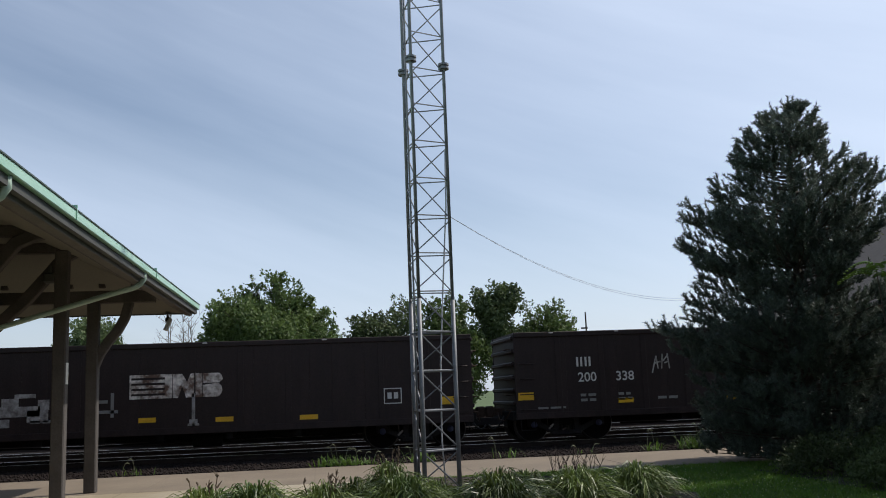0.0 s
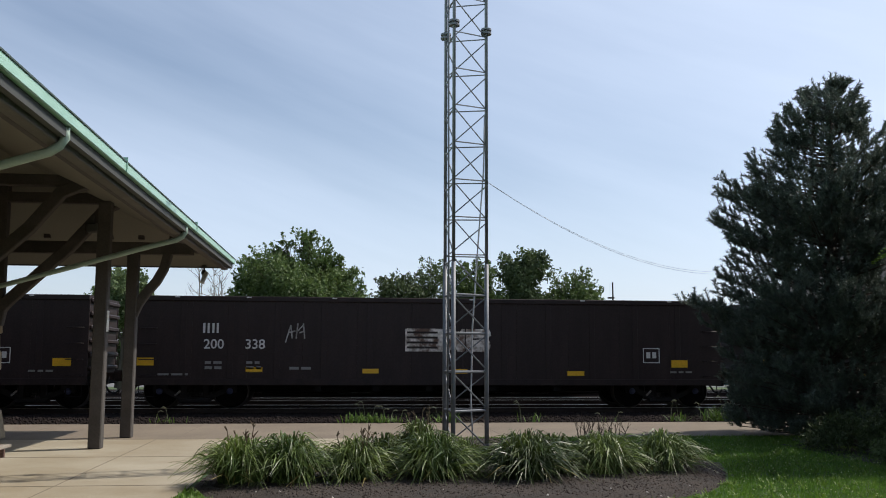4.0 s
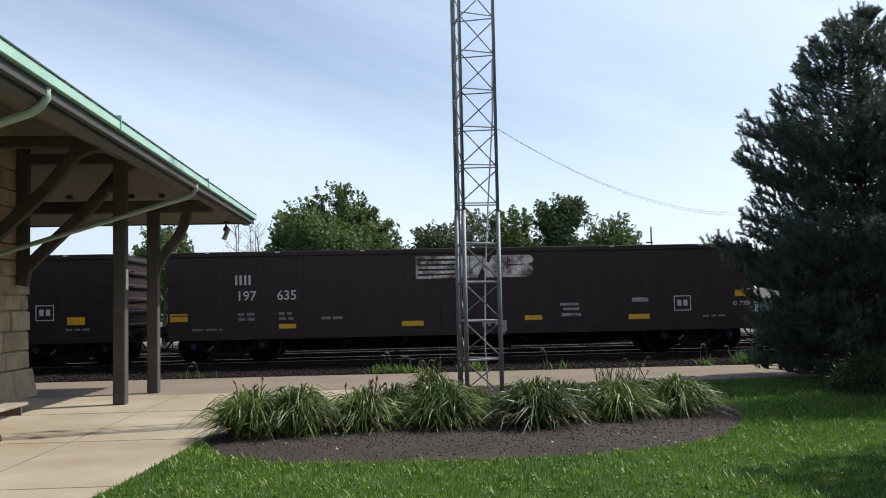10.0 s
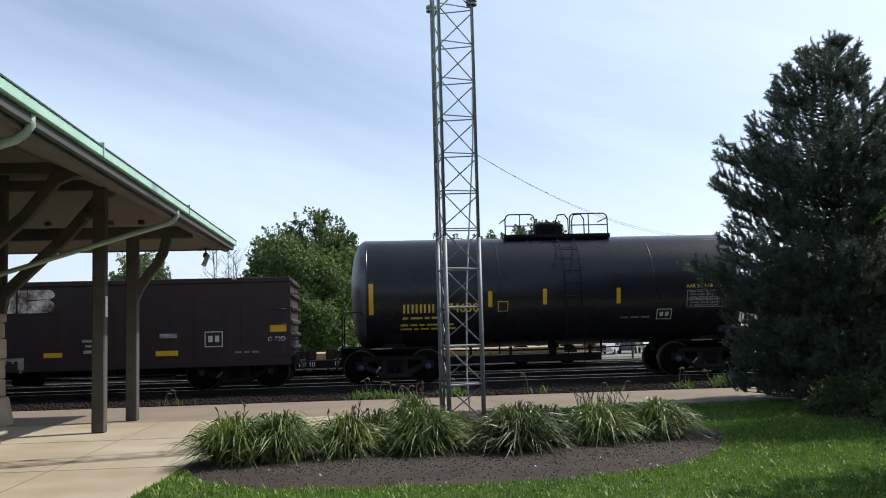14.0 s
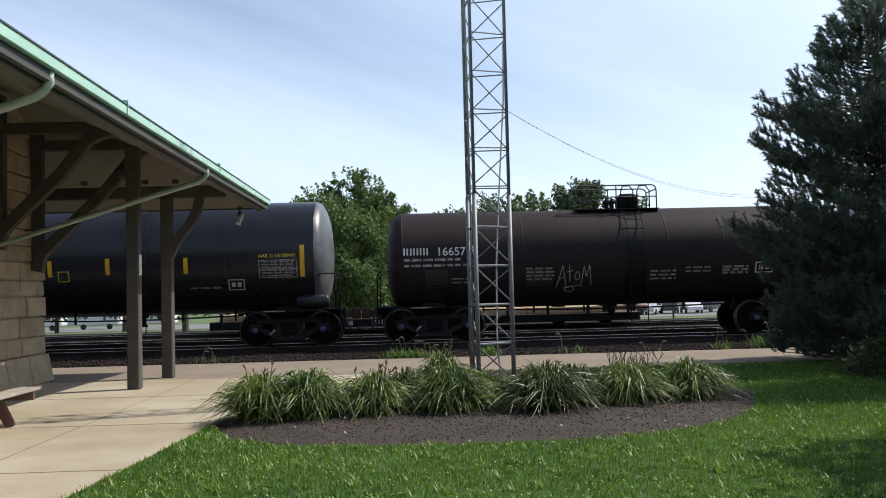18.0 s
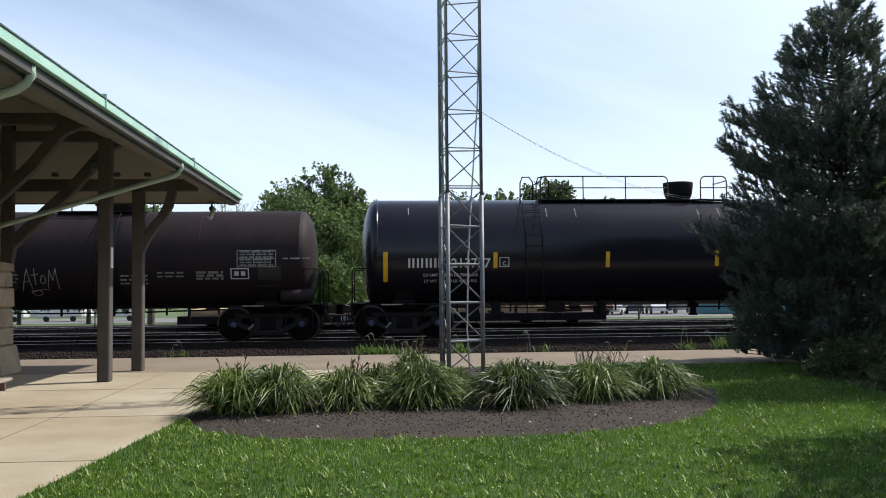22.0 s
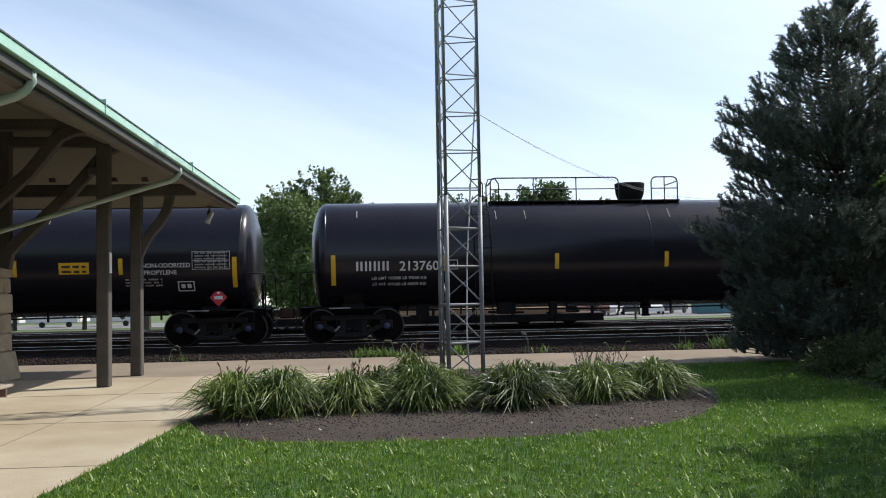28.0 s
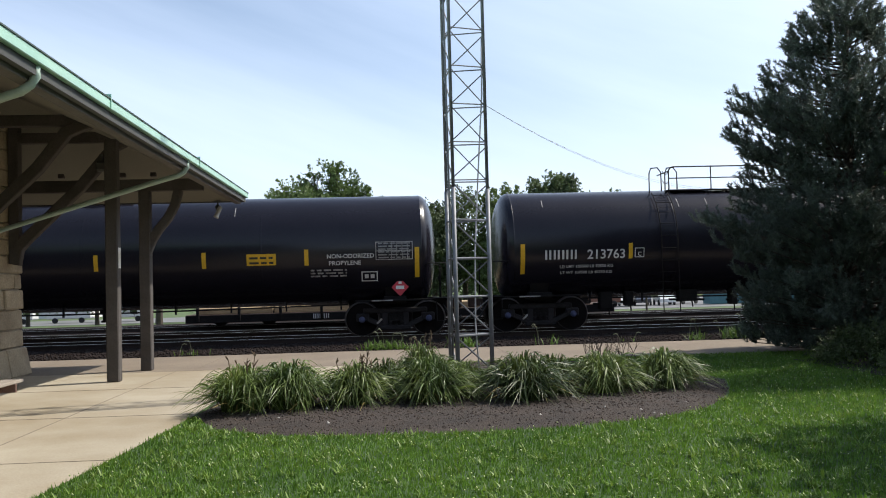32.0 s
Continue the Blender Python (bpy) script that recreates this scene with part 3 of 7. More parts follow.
def bed_height(x, y):
    """The mound's height: 0 at the rim, rising inwards."""
    lo, hi = 0.0, 1.0
    for k in range(7):
        u = (lo + hi) / 2
        if u > 0 and in_bed(1.8 + (x - 1.8) / u, 13.2 + (y - 13.2) / u):
            hi = u
        else:
            lo = u
    return float(np.interp(hi, [0, 0.86, 1.0], [0.10, 0.055, -0.01]))


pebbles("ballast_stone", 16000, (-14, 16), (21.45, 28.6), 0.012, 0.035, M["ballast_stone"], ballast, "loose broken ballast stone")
pebbles("mulch_chip", 17000, (-1.9, 5.6), (9.4, 17.4), bed_height, 0.017, M["chip"], bed, "loose bark chips", in_bed)
pebbles("pale_pebble", 26, (-1.7, 5.3), (9.8, 11.6), bed_height, 0.024, M["stone_white"], bed, "scattered pale pebbles", in_bed)

for k, y in enumerate(TRACKS):
    track = thing("railway_track", "steel rails on dark timber ties in ballast", "railway track", group="parallel tracks", kind="structure")
    for side in (-0.745, 0.745):
        bm = boxed(-140, 140, y + side - 0.034, y + side + 0.034, RAIL - 0.035, RAIL - 0.002)
        box(bm, -140, 140, y + side - 0.009, y + side + 0.009, RAIL - 0.125, RAIL - 0.035)
        box(bm, -140, 140, y + side - 0.068, y + side + 0.068, RAIL - 0.14, RAIL - 0.125)
        rail = part("rail", bm, M["rail_side"], track, "rusty steel rail")
        part("rail_head", boxed(-140, 140, y + side - 0.030, y + side + 0.030, RAIL - 0.002, RAIL + 0.002), M["rail_top"], rail, "polished running surface")
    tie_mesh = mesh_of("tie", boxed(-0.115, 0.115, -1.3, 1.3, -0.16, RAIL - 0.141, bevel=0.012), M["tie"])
    lo, hi = (-18, 20) if k == 0 else (-24, 26) if k == 1 else (-28, 32)
    for i in range(int((hi - lo) / 0.54)):
        t = part("tie", tie_mesh, None, track)
        t.location = (lo + i * 0.54 + rng.uniform(-0.03, 0.03), y + rng.uniform(-0.05, 0.05), rng.uniform(-0.006, 0.004))

# ---- station building and canopy ----
WX, WY = -6.42, 18.1                   # the stone wall's face and its far corner
EX, EZ, NY = -2.50, 3.62, 20.30        # the eave: its line, its top and the far corner
station = thing("station_building", "sandstone station with a green-edged hipped canopy roof on timber posts", "building")
core = boxed(-22, WX - 0.06, -24, WY - 0.06, -0.05, 5.2)
wall = part("wall", core, M["mortar"], station, "coursed sandstone block wall")
slope = math.tan(radians(25))
soff = lambda d: EZ - 0.17 + d * slope      # the soffit's height, d metres in from the eave
far_in = 6.0
# soffit: the long side and the hip end, boarded
bm = bmesh.new()


def sheet(pts):
    vs = [bm.verts.new(p) for p in pts]
    f = bm.faces.new(vs)
    bmesh.ops.recalc_face_normals(bm, faces=[f])
    if f.normal.z > 0:
        f.normal_flip()


sheet([(EX + 0.03, -24, soff(0)), (EX + 0.03, NY - 0.03, soff(0)), (EX - far_in, NY - far_in, soff(far_in)), (EX - far_in, -24, soff(far_in))])
sheet([(EX + 0.03, NY - 0.03, soff(0)), (-24, NY - 0.03, soff(0)), (-24, NY - far_in, soff(far_in)), (EX - far_in, NY - far_in, soff(far_in))])
part("soffit", bm, M["soffit"], station, "cream boarded soffit")
bm = bmesh.new()
sheet([(EX, -24, EZ), (EX, NY, EZ), (EX - 9, NY - 9, EZ + 9 * slope), (EX - 9, -24, EZ + 9 * slope)])
sheet([(EX, NY, EZ), (-24, NY, EZ), (-24, NY - 9, EZ + 9 * slope), (EX - 9, NY - 9, EZ + 9 * slope)])
for f in bm.faces:
    f.normal_flip()
part("roof", bm, M["green"], station, "green standing-seam roof")
for i in range(70):
    y = NY - 0.5 - i * 0.62
    part("roof_seam", beam(bmesh.new(), (EX - 0.25, y, EZ + 0.02 + 0.25 * slope), (EX - min(9, NY - y), y, EZ + 0.02 + min(9, NY - y) * slope), 0.03, 0.05), M["green"], station)
# eave: green gutter over a grey fascia
GUT = [(0.085, 0.0), (0.085, -0.092), (0.076, -0.101), (-0.06, -0.101), (-0.06, -0.012), (0.06, -0.012), (0.06, 0.0)]


def gutter_bm():
    """The gutter's section swept along the eave and round the far corner, mitred there."""
    bm = bmesh.new()
    rings = [[bm.verts.new(p) for p in row] for row in ([(EX + d, -24, EZ + z) for d, z in GUT], [(EX + d, NY + d, EZ + z) for d, z in GUT], [(-24, NY + d, EZ + z) for d, z in GUT])]
    for u, v in zip(rings, rings[1:]):
        for k in range(len(GUT)):
            k2 = (k + 1) % len(GUT)
            bm.faces.new((u[k], u[k2], v[k2], v[k]))
    bmesh.ops.recalc_face_normals(bm, faces=bm.faces)
    return bm


part("gutter", gutter_bm(), M["green"], station, "pale green box gutter under a dark drip edge")
bm = boxed(EX - 0.02, EX + 0.095, -24, NY + 0.095, EZ + 0.001, EZ + 0.016)
part("drip_edge", bm, M["roof_edge"], station, "dark metal drip edge over the gutter")
part("fascia", boxed(EX - 0.03, EX + 0.035, -24, NY + 0.035, EZ - 0.195, EZ - 0.103), M["trim"], station, "grey painted fascia")
part("fascia", boxed(-24, EX - 0.03, NY - 0.03, NY + 0.035, EZ - 0.195, EZ - 0.103), M["trim"], station, "grey painted fascia")
part("eave_board", boxed(EX - 0.17, EX - 0.04, -24, NY - 0.15, soff(0) - 0.075, soff(0.17) - 0.01, bevel=0.01), M["timber_pale"], station, "pale grey board under the eave")
part("eave_batten", boxed(EX - 0.66, EX - 0.58, -24, NY - 0.62, soff(0.58) - 0.05, soff(0.66) - 0.01, bevel=0.01), M["timber"], station, "dark batten along the soffit")
for k in range(6):
    part("rafter_block", boxed(-6.1 + k * 0.62, -5.98 + k * 0.62, NY - 1.15, NY - 1.05, soff(1.05) - 0.05, soff(1.15), bevel=0.008), M["timber"], station, "small block on the hip-end soffit")
strap = mesh_of("gutter_strap", boxed(EX - 0.02, EX + 0.098, -0.008, 0.008, EZ - 0.104, EZ + 0.06), M["green"])
for y in (14.9, 9.95, 5.2):
    s = part("gutter_strap", strap, None, station)
    s.location.y = y

# timber frames: posts, tie beams and braces to the wall
for x, y, top in ((-4.09, 15.90, 4.14), (-4.05, 17.96, 3.47)):
    p = part("post", boxed(-0.105, 0.105, -0.105, 0.105, 0.0, top, bevel=0.018), M["timber"], station, "grey painted square timber post")
    p.location = (x, y, 0)
PX = -4.05


def bent(pts, y, w, h):
    """A curved timber in x and z at y: one swept squared beam through the points."""
    bm = bmesh.new()
    rings = []
    for i, (x, z) in enumerate(pts):
        d = (Vector(pts[min(i + 1, len(pts) - 1)]) - Vector(pts[max(i - 1, 0)])).normalized()
        n = Vector((-d.y, d.x)) * (h / 2)
        rings.append([bm.verts.new((x + n.x * g, y + k * w / 2, z + n.y * g)) for g, k in ((-1, -1), (1, -1), (1, 1), (-1, 1))])
    for a, b in zip(rings, rings[1:]):
        for k in range(4):
            bm.faces.new((a[k], a[(k + 1) % 4], b[(k + 1) % 4], b[k]))
    bm.faces.new(rings[0][::-1]), bm.faces.new(rings[-1])
    bmesh.ops.recalc_face_normals(bm, faces=bm.faces)
    long = [e for e in bm.edges if abs(e.verts[0].co.y - e.verts[1].co.y) < 1e-6]
    bmesh.ops.bevel(bm, geom=long, offset=0.014, segments=1, affect="EDGES")
    return bm


for y, tie_z, low, high in ((15.85, 4.47, 2.72, 4.40), (17.50, 4.44, 2.38, 4.42)):
    part("tie_beam", beam(bmesh.new(), (WX, y, tie_z), (-4.50, y, tie_z), 0.17, 0.19), M["timber"], station, "dark timber tie beam")
    part("wall_post", beam(bmesh.new(), (WX + 0.10, y, low - 0.28), (WX + 0.10, y, 5.05), 0.19, 0.19), M["timber"], station, "timber wall post")
    run = high - low
    part("brace", bent([(WX + 0.10, low - 0.30), (WX + 0.16, low), (WX + 0.36, low + 0.22), (WX + 0.20 + run * 0.55, low + run * 0.56), (WX + 0.06 + run * 0.92, low + run * 0.92), (WX + 0.22 + run, high), (WX + 0.42 + run, high + 0.05)], y - 0.02, 0.17, 0.20), M["timber"], station, "curved timber brace")
part("tie_beam", beam(bmesh.new(), (-9, 17.96, 3.57), (-2.93, 17.96, 3.57), 0.17, 0.23), M["timber"], station, "grey timber tie beam")
part("brace", bent([(PX + 0.03, 2.28), (PX + 0.12, 2.50), (PX + 0.26, 2.72), (PX + 0.44, 2.94), (PX + 0.57, 3.18), (PX + 0.63, 3.42), (PX + 0.64, 3.62)], 17.96, 0.15, 0.17), M["timber"], station, "curved timber knee brace")
lampbox = part("flood_light", boxed(-4.78, -4.58, 17.26, 17.40, 3.78, 3.96, bevel=0.03), M["trim"], station, "small grey flood light on the brace")
part("bracket", boxed(-4.71, -4.66, 17.30, 17.42, 3.96, 4.10), M["trim"], lampbox)
# sloped gutter pipes back to the wall
for y, yw in ((14.22, 15.6), (7.95, 9.35)):
    bm = pipe(bmesh.new(), [(EX + 0.02, y, EZ - 0.10), (EX + 0.02, y, EZ - 0.20), (EX - 0.02, y - 0.01, EZ - 0.27), (EX - 0.12, y + 0.03, EZ - 0.32), (EX - 0.5, y + 0.16, EZ - 0.40), (WX + 0.14, yw, 2.47), (WX + 0.08, yw + 0.02, 2.38), (WX + 0.08, yw + 0.02, 0.25)], 0.042)
    part("downpipe", bm, M["green_pipe"], station, "pale green sloped gutter pipe", True)
part("notice", boxed(-4.09 + 0.107, -4.09 + 0.112, 15.83, 15.97, 1.93, 2.28), M["paper"], station, "small white notice on the post")
# wall plinth stones
for y0 in np.arange(-6.4, WY, 0.98):
    y1 = min(y0 + 0.96, WY + 0.12)
    bm = bmesh.new()
    box(bm, WX - 0.25, WX + 0.17, y0, y1, 0.0, 0.52)
    for v in bm.verts:
        if v.co.z > 0.3 and v.co.x > WX:
            v.co.x -= 0.10
    bmesh.ops.bevel(bm, geom=bm.edges[:], offset=0.02, segments=1, affect="EDGES")
    part("plinth_stone", bm, M["stone"], station, "battered plinth stone")

# ---- camera on the eave ----
cctv = thing("security_camera", "grey dome bracket with a white bullet camera under the eave", "camera", pose(-3.05, NY - 0.08, EZ - 0.16))
bm = turned(bmesh.new(), [(0, 0.06), (0.03, 0.06), (0.035, 0.02), (0.10, 0.02)], (0, 0, 0), (0, 0, -1), 12)
part("bracket", bm, M["trim"], cctv)
bm = bmesh.new()
bmesh.ops.create_uvsphere(bm, u_segments=12, v_segments=8, radius=0.065, matrix=Matrix.Translation((0, 0, -0.15)))
part("joint", bm, M["black_metal"], cctv, smooth=True)
bm = turned(bmesh.new(), [(0, 0.03), (0.02, 0.05), (0.24, 0.05), (0.25, 0.058), (0.27, 0.058), (0.275, 0.0)], (0.06, -0.02, -0.13), (-0.05, -0.10, -0.42), 12)
part("housing", bm, M["camera_white"], cctv, "white bullet housing", True)

# ---- picnic table ----
table = thing("picnic_table", "weathered wooden picnic table with red-brown legs", "picnic table", pose(-4.90, 10.9, 0, 0, 0, 90))
for i in range(5):
    part("tabletop_board", boxed(-0.95, 0.95, -0.37 + i * 0.15, -0.23 + i * 0.15, 0.73, 0.77, bevel=0.006), M["bench"], table)
for s in (-1, 1):
    for k in (0, 1):
        c = s * (0.62 + 0.14 * k)
        part("bench_board", boxed(-0.95, 0.95, c - 0.065, c + 0.065, 0.42, 0.46, bevel=0.006), M["bench"], table)
for x in (-0.62, 0.62):
    for s in (-1, 1):
        part("leg", beam(bmesh.new(), (x, s * 0.58, 0.0), (x, s * 0.22, 0.73), 0.045, 0.13), M["bench_red"], table)
    part("bearer", boxed(x + 0.024, x + 0.064, -0.84, 0.84, 0.32, 0.419), M["bench_red"], table)
    part("cleat", boxed(x + 0.024, x + 0.064, -0.36, 0.36, 0.64, 0.729), M["bench_red"], table)

# ---- lattice tower ----
tower = thing("lattice_tower", "slender three-legged galvanised lattice radio tower", "tower", pose(1.815, 13.72, 0))
LEGS = [(0.315, 0.06), (-0.235, -0.27), (-0.292, 0.36)]
TOP = 13.0
for x, y in LEGS:
    part("leg", rod(bmesh.new(), (x, y, -0.02), (x, y, 2.95), 0.034, 10), M["galv"], tower, "tubular lower leg", True)
    part("leg", rod(bmesh.new(), (x, y, 2.95), (x, y, TOP), 0.026, 10), M["galv"], tower, "tubular upper leg", True)
part("footing", boxed(-0.60, 0.60, -0.58, 0.60, -0.05, 0.075, bevel=0.02), M["concrete"], tower, "concrete footing")
z, step = 0.16, 0.577
lattice = []
while z < TOP - 0.6:
    thick = z < 2.6
    r = 0.017 if thick else 0.010
    for i in range(3):
        (x1, y1), (x2, y2) = LEGS[i], LEGS[(i + 1) % 3]
        zz = z + (0 if thick else 0.05 * (1 if i != 1 else -1))
        part("rung", rod(bmesh.new(), (x1, y1, zz), (x2, y2, zz - (0 if thick else 0.035)), r, 6), M["galv"], tower)
        part("diagonal", rod(bmesh.new(), (x1, y1, z + 0.03), (x2, y2, z + step - 0.03), (0.014 if i == 0 else 0.010) if thick else 0.010, 6), M["galv"], tower)
    z += step
for x, y in LEGS:
    for zc in (6.60, 12.4):
        bm = turned(bmesh.new(), [(0, 0.05), (0, 0.085), (0.03, 0.085), (0.03, 0.05), (0.06, 0.05), (0.06, 0.085), (0.09, 0.085), (0.09, 0.05)], (x, y, zc), (x, y, zc + 1), 12)
        part("flange", bm, M["galv"], tower, "bolted leg flange")
part("cable", pipe(bmesh.new(), [(0.13, 0.20, 0.1), (0.08, 0.10, 0.9), (0.11, 0.15, 2.0), (0.17, 0.10, 3.0), (0.27, 0.07, 4.4), (0.29, 0.07, 5.3)], 0.012, 6), M["wire"], tower, "loose black cable", True)
part("conduit", pipe(bmesh.new(), [(-0.285, 0.03, 0.0), (-0.275, 0.02, 3.0), (-0.285, 0.04, 6.0), (-0.28, 0.03, TOP)], 0.016, 6), M["galv"], tower, "", True)
# paired cables from the tower to a far pole
wires = thing("overhead_cable", "pair of thin cables sagging away from the tower", "cable")
for dz in (0.0, -0.05):
    A, B = Vector((2.14, 13.78, 4.24 + dz * 0.1)), Vector((14.0, 24.0, 5.5 + dz * 2))
    pts = []
    for i in range(25):
        u = i / 24
        p = A.lerp(B, u)
        p.z -= 4 * 1.5 * u * (1 - u)
        pts.append(p)
    part("cable", pipe(bmesh.new(), pts, 0.0030, 5), M["wire"], wires)


# ---- the train ----
SHARED = {}


def shared(key, make):
    if key not in SHARED:
        SHARED[key] = make()
    return SHARED[key]


def wheel_mesh():
    bm = turned(bmesh.new(), [(0, 0.0), (0.0, 0.10), (0.02, 0.14), (0.03, 0.36), (0.0, 0.40), (0.0, 0.452)], (0, 0, 0), (0, 1, 0), 36)
    for k in range(6):
        a = k * math.pi / 3
        rod(bm, (0.11 * math.cos(a), -0.012, 0.11 * math.sin(a)), (0.11 * math.cos(a), 0.01, 0.11 * math.sin(a)), 0.018, 6)
    return mesh_of("wheel", bm, M["wheel"])


def tread_mesh():
    bm = turned(bmesh.new(), [(-0.004, 0.438), (-0.004, 0.450), (0.006, 0.457), (0.10, 0.459), (0.105, 0.484), (0.135, 0.484), (0.135, 0.38), (0.01, 0.42), (-0.004, 0.438)], (0, 0, 0), (0, 1, 0), 36, False)
    return mesh_of("tread", bm, M["tread"], True)


def frame_mesh():
    """One cast side frame of a truck, in x and z, with its openings, bolster end and springs."""
    bm = bmesh.new()
    y0, y1 = -0.09, 0.09
    for s in (-1, 1):
        box(bm, min(s * 0.70, s * 1.05), max(s * 0.70, s * 1.05), y0, y1, 0.40, 0.62, bevel=0.03)
        beam(bm, (s * 0.30, 0, 0.26), (s * 0.82, 0, 0.50), 0.15, 0.13)
        beam(bm, (s * 0.28, 0, 0.24), (s * 0.28, 0, 0.66), 0.15, 0.13)
    box(bm, -0.86, 0.86, y0, y1, 0.62, 0.76, bevel=0.03)
    box(bm, -0.42, 0.42, y0, y1, 0.16, 0.29, bevel=0.03)
    return mesh_of("side_frame", bm, M["cast"])


def spring_mesh():
    bm = bmesh.new()
    for x in (-0.15, 0.0, 0.15):
        for k in range(7):
            rod(bm, (x, 0, 0.295 + k * 0.034), (x, 0, 0.312 + k * 0.034), 0.065, 10)
    return mesh_of("spring", bm, M["cast"])


AXLES = []


def truck(car, x):
    """Two wheelsets, side frames, springs and bolster, under the car at x."""
    for s in (-1, 1):
        fr = part("side_frame", shared("frame", frame_mesh), None, car, "cast steel truck side frame")
        fr.location = (x, s * 1.0, 0)
        sp = part("spring", shared("spring", spring_mesh), None, fr)
        sp.location = (0, -s * 0.01, 0)
        for k in (-0.89, 0.89):
            cp = part("bearing_cap", shared("cap", lambda: mesh_of("bearing_cap", turned(bmesh.new(), [(0, 0.0), (0, 0.075), (0.05, 0.085), (0.10, 0.085)], (0, -0.14, 0), (0, 1, 0), 14), M["cap"], True)), None, fr, "blue bearing cap")
            cp.location = (k, 0, 0.457)
            if s > 0:
                cp.rotation_euler.z = math.pi
        if s < 0:
            mk = part("frame_tag", shared("tag", lambda: mesh_of("frame_tag", beam(bmesh.new(), (-0.50, -0.10, 0.34), (-0.36, -0.10, 0.47), 0.02, 0.05), M["pale_white"])), None, fr, "small pale tag")
    part("bolster", boxed(x - 0.2, x + 0.2, -1.05, 1.05, 0.42, 0.62), M["under"], car)
    for k in (-0.89, 0.89):
        ax = part("wheelset", shared("axle", lambda: mesh_of("wheelset", rod(bmesh.new(), (0, -0.86, 0), (0, 0.86, 0), 0.08, 12), M["wheel"], True)), None, car)
        ax.location = (x + k, 0, 0.457)
        AXLES.append((ax, x + k))
        for s in (-1, 1):
            w = part("wheel", shared("wheel", wheel_mesh), None, ax)
            w.location.y = s * 0.80
            if s > 0:
                w.rotation_euler.z = math.pi
            tr = part("tread", shared("tread", tread_mesh), None, ax, "bright worn wheel tread")
            tr.location.y = s * 0.80
            if s > 0:
                tr.rotation_euler.z = math.pi


def coupler(car, x, way):
    bm = boxed(min(x, x + way * 0.42), max(x, x + way * 0.42), -0.09, 0.09, 0.72, 0.92, bevel=0.02)
    box(bm, min(x + way * 0.30, x + way * 0.55), max(x + way * 0.30, x + way * 0.55), -0.16, 0.10, 0.68, 0.98, bevel=0.04)
    part("coupler", bm, M["rust"], car, "knuckle coupler")
    bm = pipe(bmesh.new(), [(x, -0.30, 0.80), (x + way * 0.12, -0.32, 0.62), (x + way * 0.26, -0.34, 0.42), (x + way * 0.40, -0.32, 0.36), (x + way * 0.52, -0.30, 0.48)], 0.028, 6)
    part("air_hose", bm, M["black_metal"], car, "hanging rubber air hose", True)
    bm = pipe(bmesh.new(), [(x + way * 0.10, -1.42, 0.88), (x + way * 0.22, -1.1, 0.60), (x + way * 0.25, -0.5, 0.62), (x + way * 0.22, -0.2, 0.80)], 0.016, 6)
    part("uncoupling_lever", bm, M["rust"], car, "", True)


def lay(me, x, z, face, round_tank=None):
    """Lays a flat mesh on a car's side at x, z: on a flat face at y = face, or round a tank of (axis height, radius)."""
    co = np.empty(len(me.vertices) * 3)
    me.vertices.foreach_get("co", co)
    co = co.reshape(-1, 3)
    co[:, 0] += x
    if round_tank:
        zc, r = round_tank
        a = math.asin(max(-1, min(1, (z - zc) / r))) + co[:, 2] / r
        co[:, 1], co[:, 2] = -(r + 0.010) * np.cos(a), zc + (r + 0.010) * np.sin(a)
    else:
        co[:, 1], co[:, 2] = face, co[:, 2] + z
    me.vertices.foreach_set("co", co.ravel())
    me.update()
    return me


def sign(car, text, x, z, h, face, rt, mat="white_paint", name="lettering", label="white stencilled lettering"):
    return part(name, lay(words(text, h * 1.38, M[mat]), x, z, face, rt), None, car, label)


def plates(car, rects, x, z, face, rt, mat, name, label):
    """Flat painted shapes: rows of x0, x1, z0, z1 about the point x, z."""
    bm = bmesh.new()
    for x0, x1, z0, z1 in rects:
        grid_plate(bm, x0, x1, z0, z1, max(1, int((z1 - z0) / 0.12)), 1)
    me = mesh_of(name, bm, M[mat])
    return part(name, lay(me, x, z, face, rt), None, car, label)


def mark(n, h):
    """Plain stroked shapes in place of an owner's initials: n of height h."""
    out, w, t = [], h * 0.66, h * 0.17
    kinds = ([(0, t * 1.3, -0.5 * h, 0.5 * h), (w - t * 1.3, w, -0.5 * h, 0.5 * h)],)
    for k in range(n):
        x = (k - n / 2) * h * 0.92
        out += [(x + a, x + b, c, d) for a, b, c, d in kinds[0]]
    return out


def lines(n, width, pitch, thick, seed=0, gap=0.06):
    """Bars in place of small print: n rows, each cut into words."""
    r, out = random.Random(seed), []
    for k in range(n):
        x = -width / 2
        while x < width / 2 - 0.03:
            w = r.uniform(0.10, 0.32)
            out.append((x, min(x + w, width / 2), -k * pitch - thick / 2, -k * pitch + thick / 2))
            x += w + gap
    return out


def frame_box(w, h, t=0.025):
    return [(-w / 2, w / 2, h / 2 - t, h / 2), (-w / 2, w / 2, -h / 2, -h / 2 + t), (-w / 2, -w / 2 + t, -h / 2 + t, h / 2 - t), (w / 2 - t, w / 2, -h / 2 + t, h / 2 - t),
            (-w * 0.30, -w * 0.06, -h * 0.18, h * 0.22), (w * 0.06, w * 0.30, -h * 0.18, h * 0.22)]


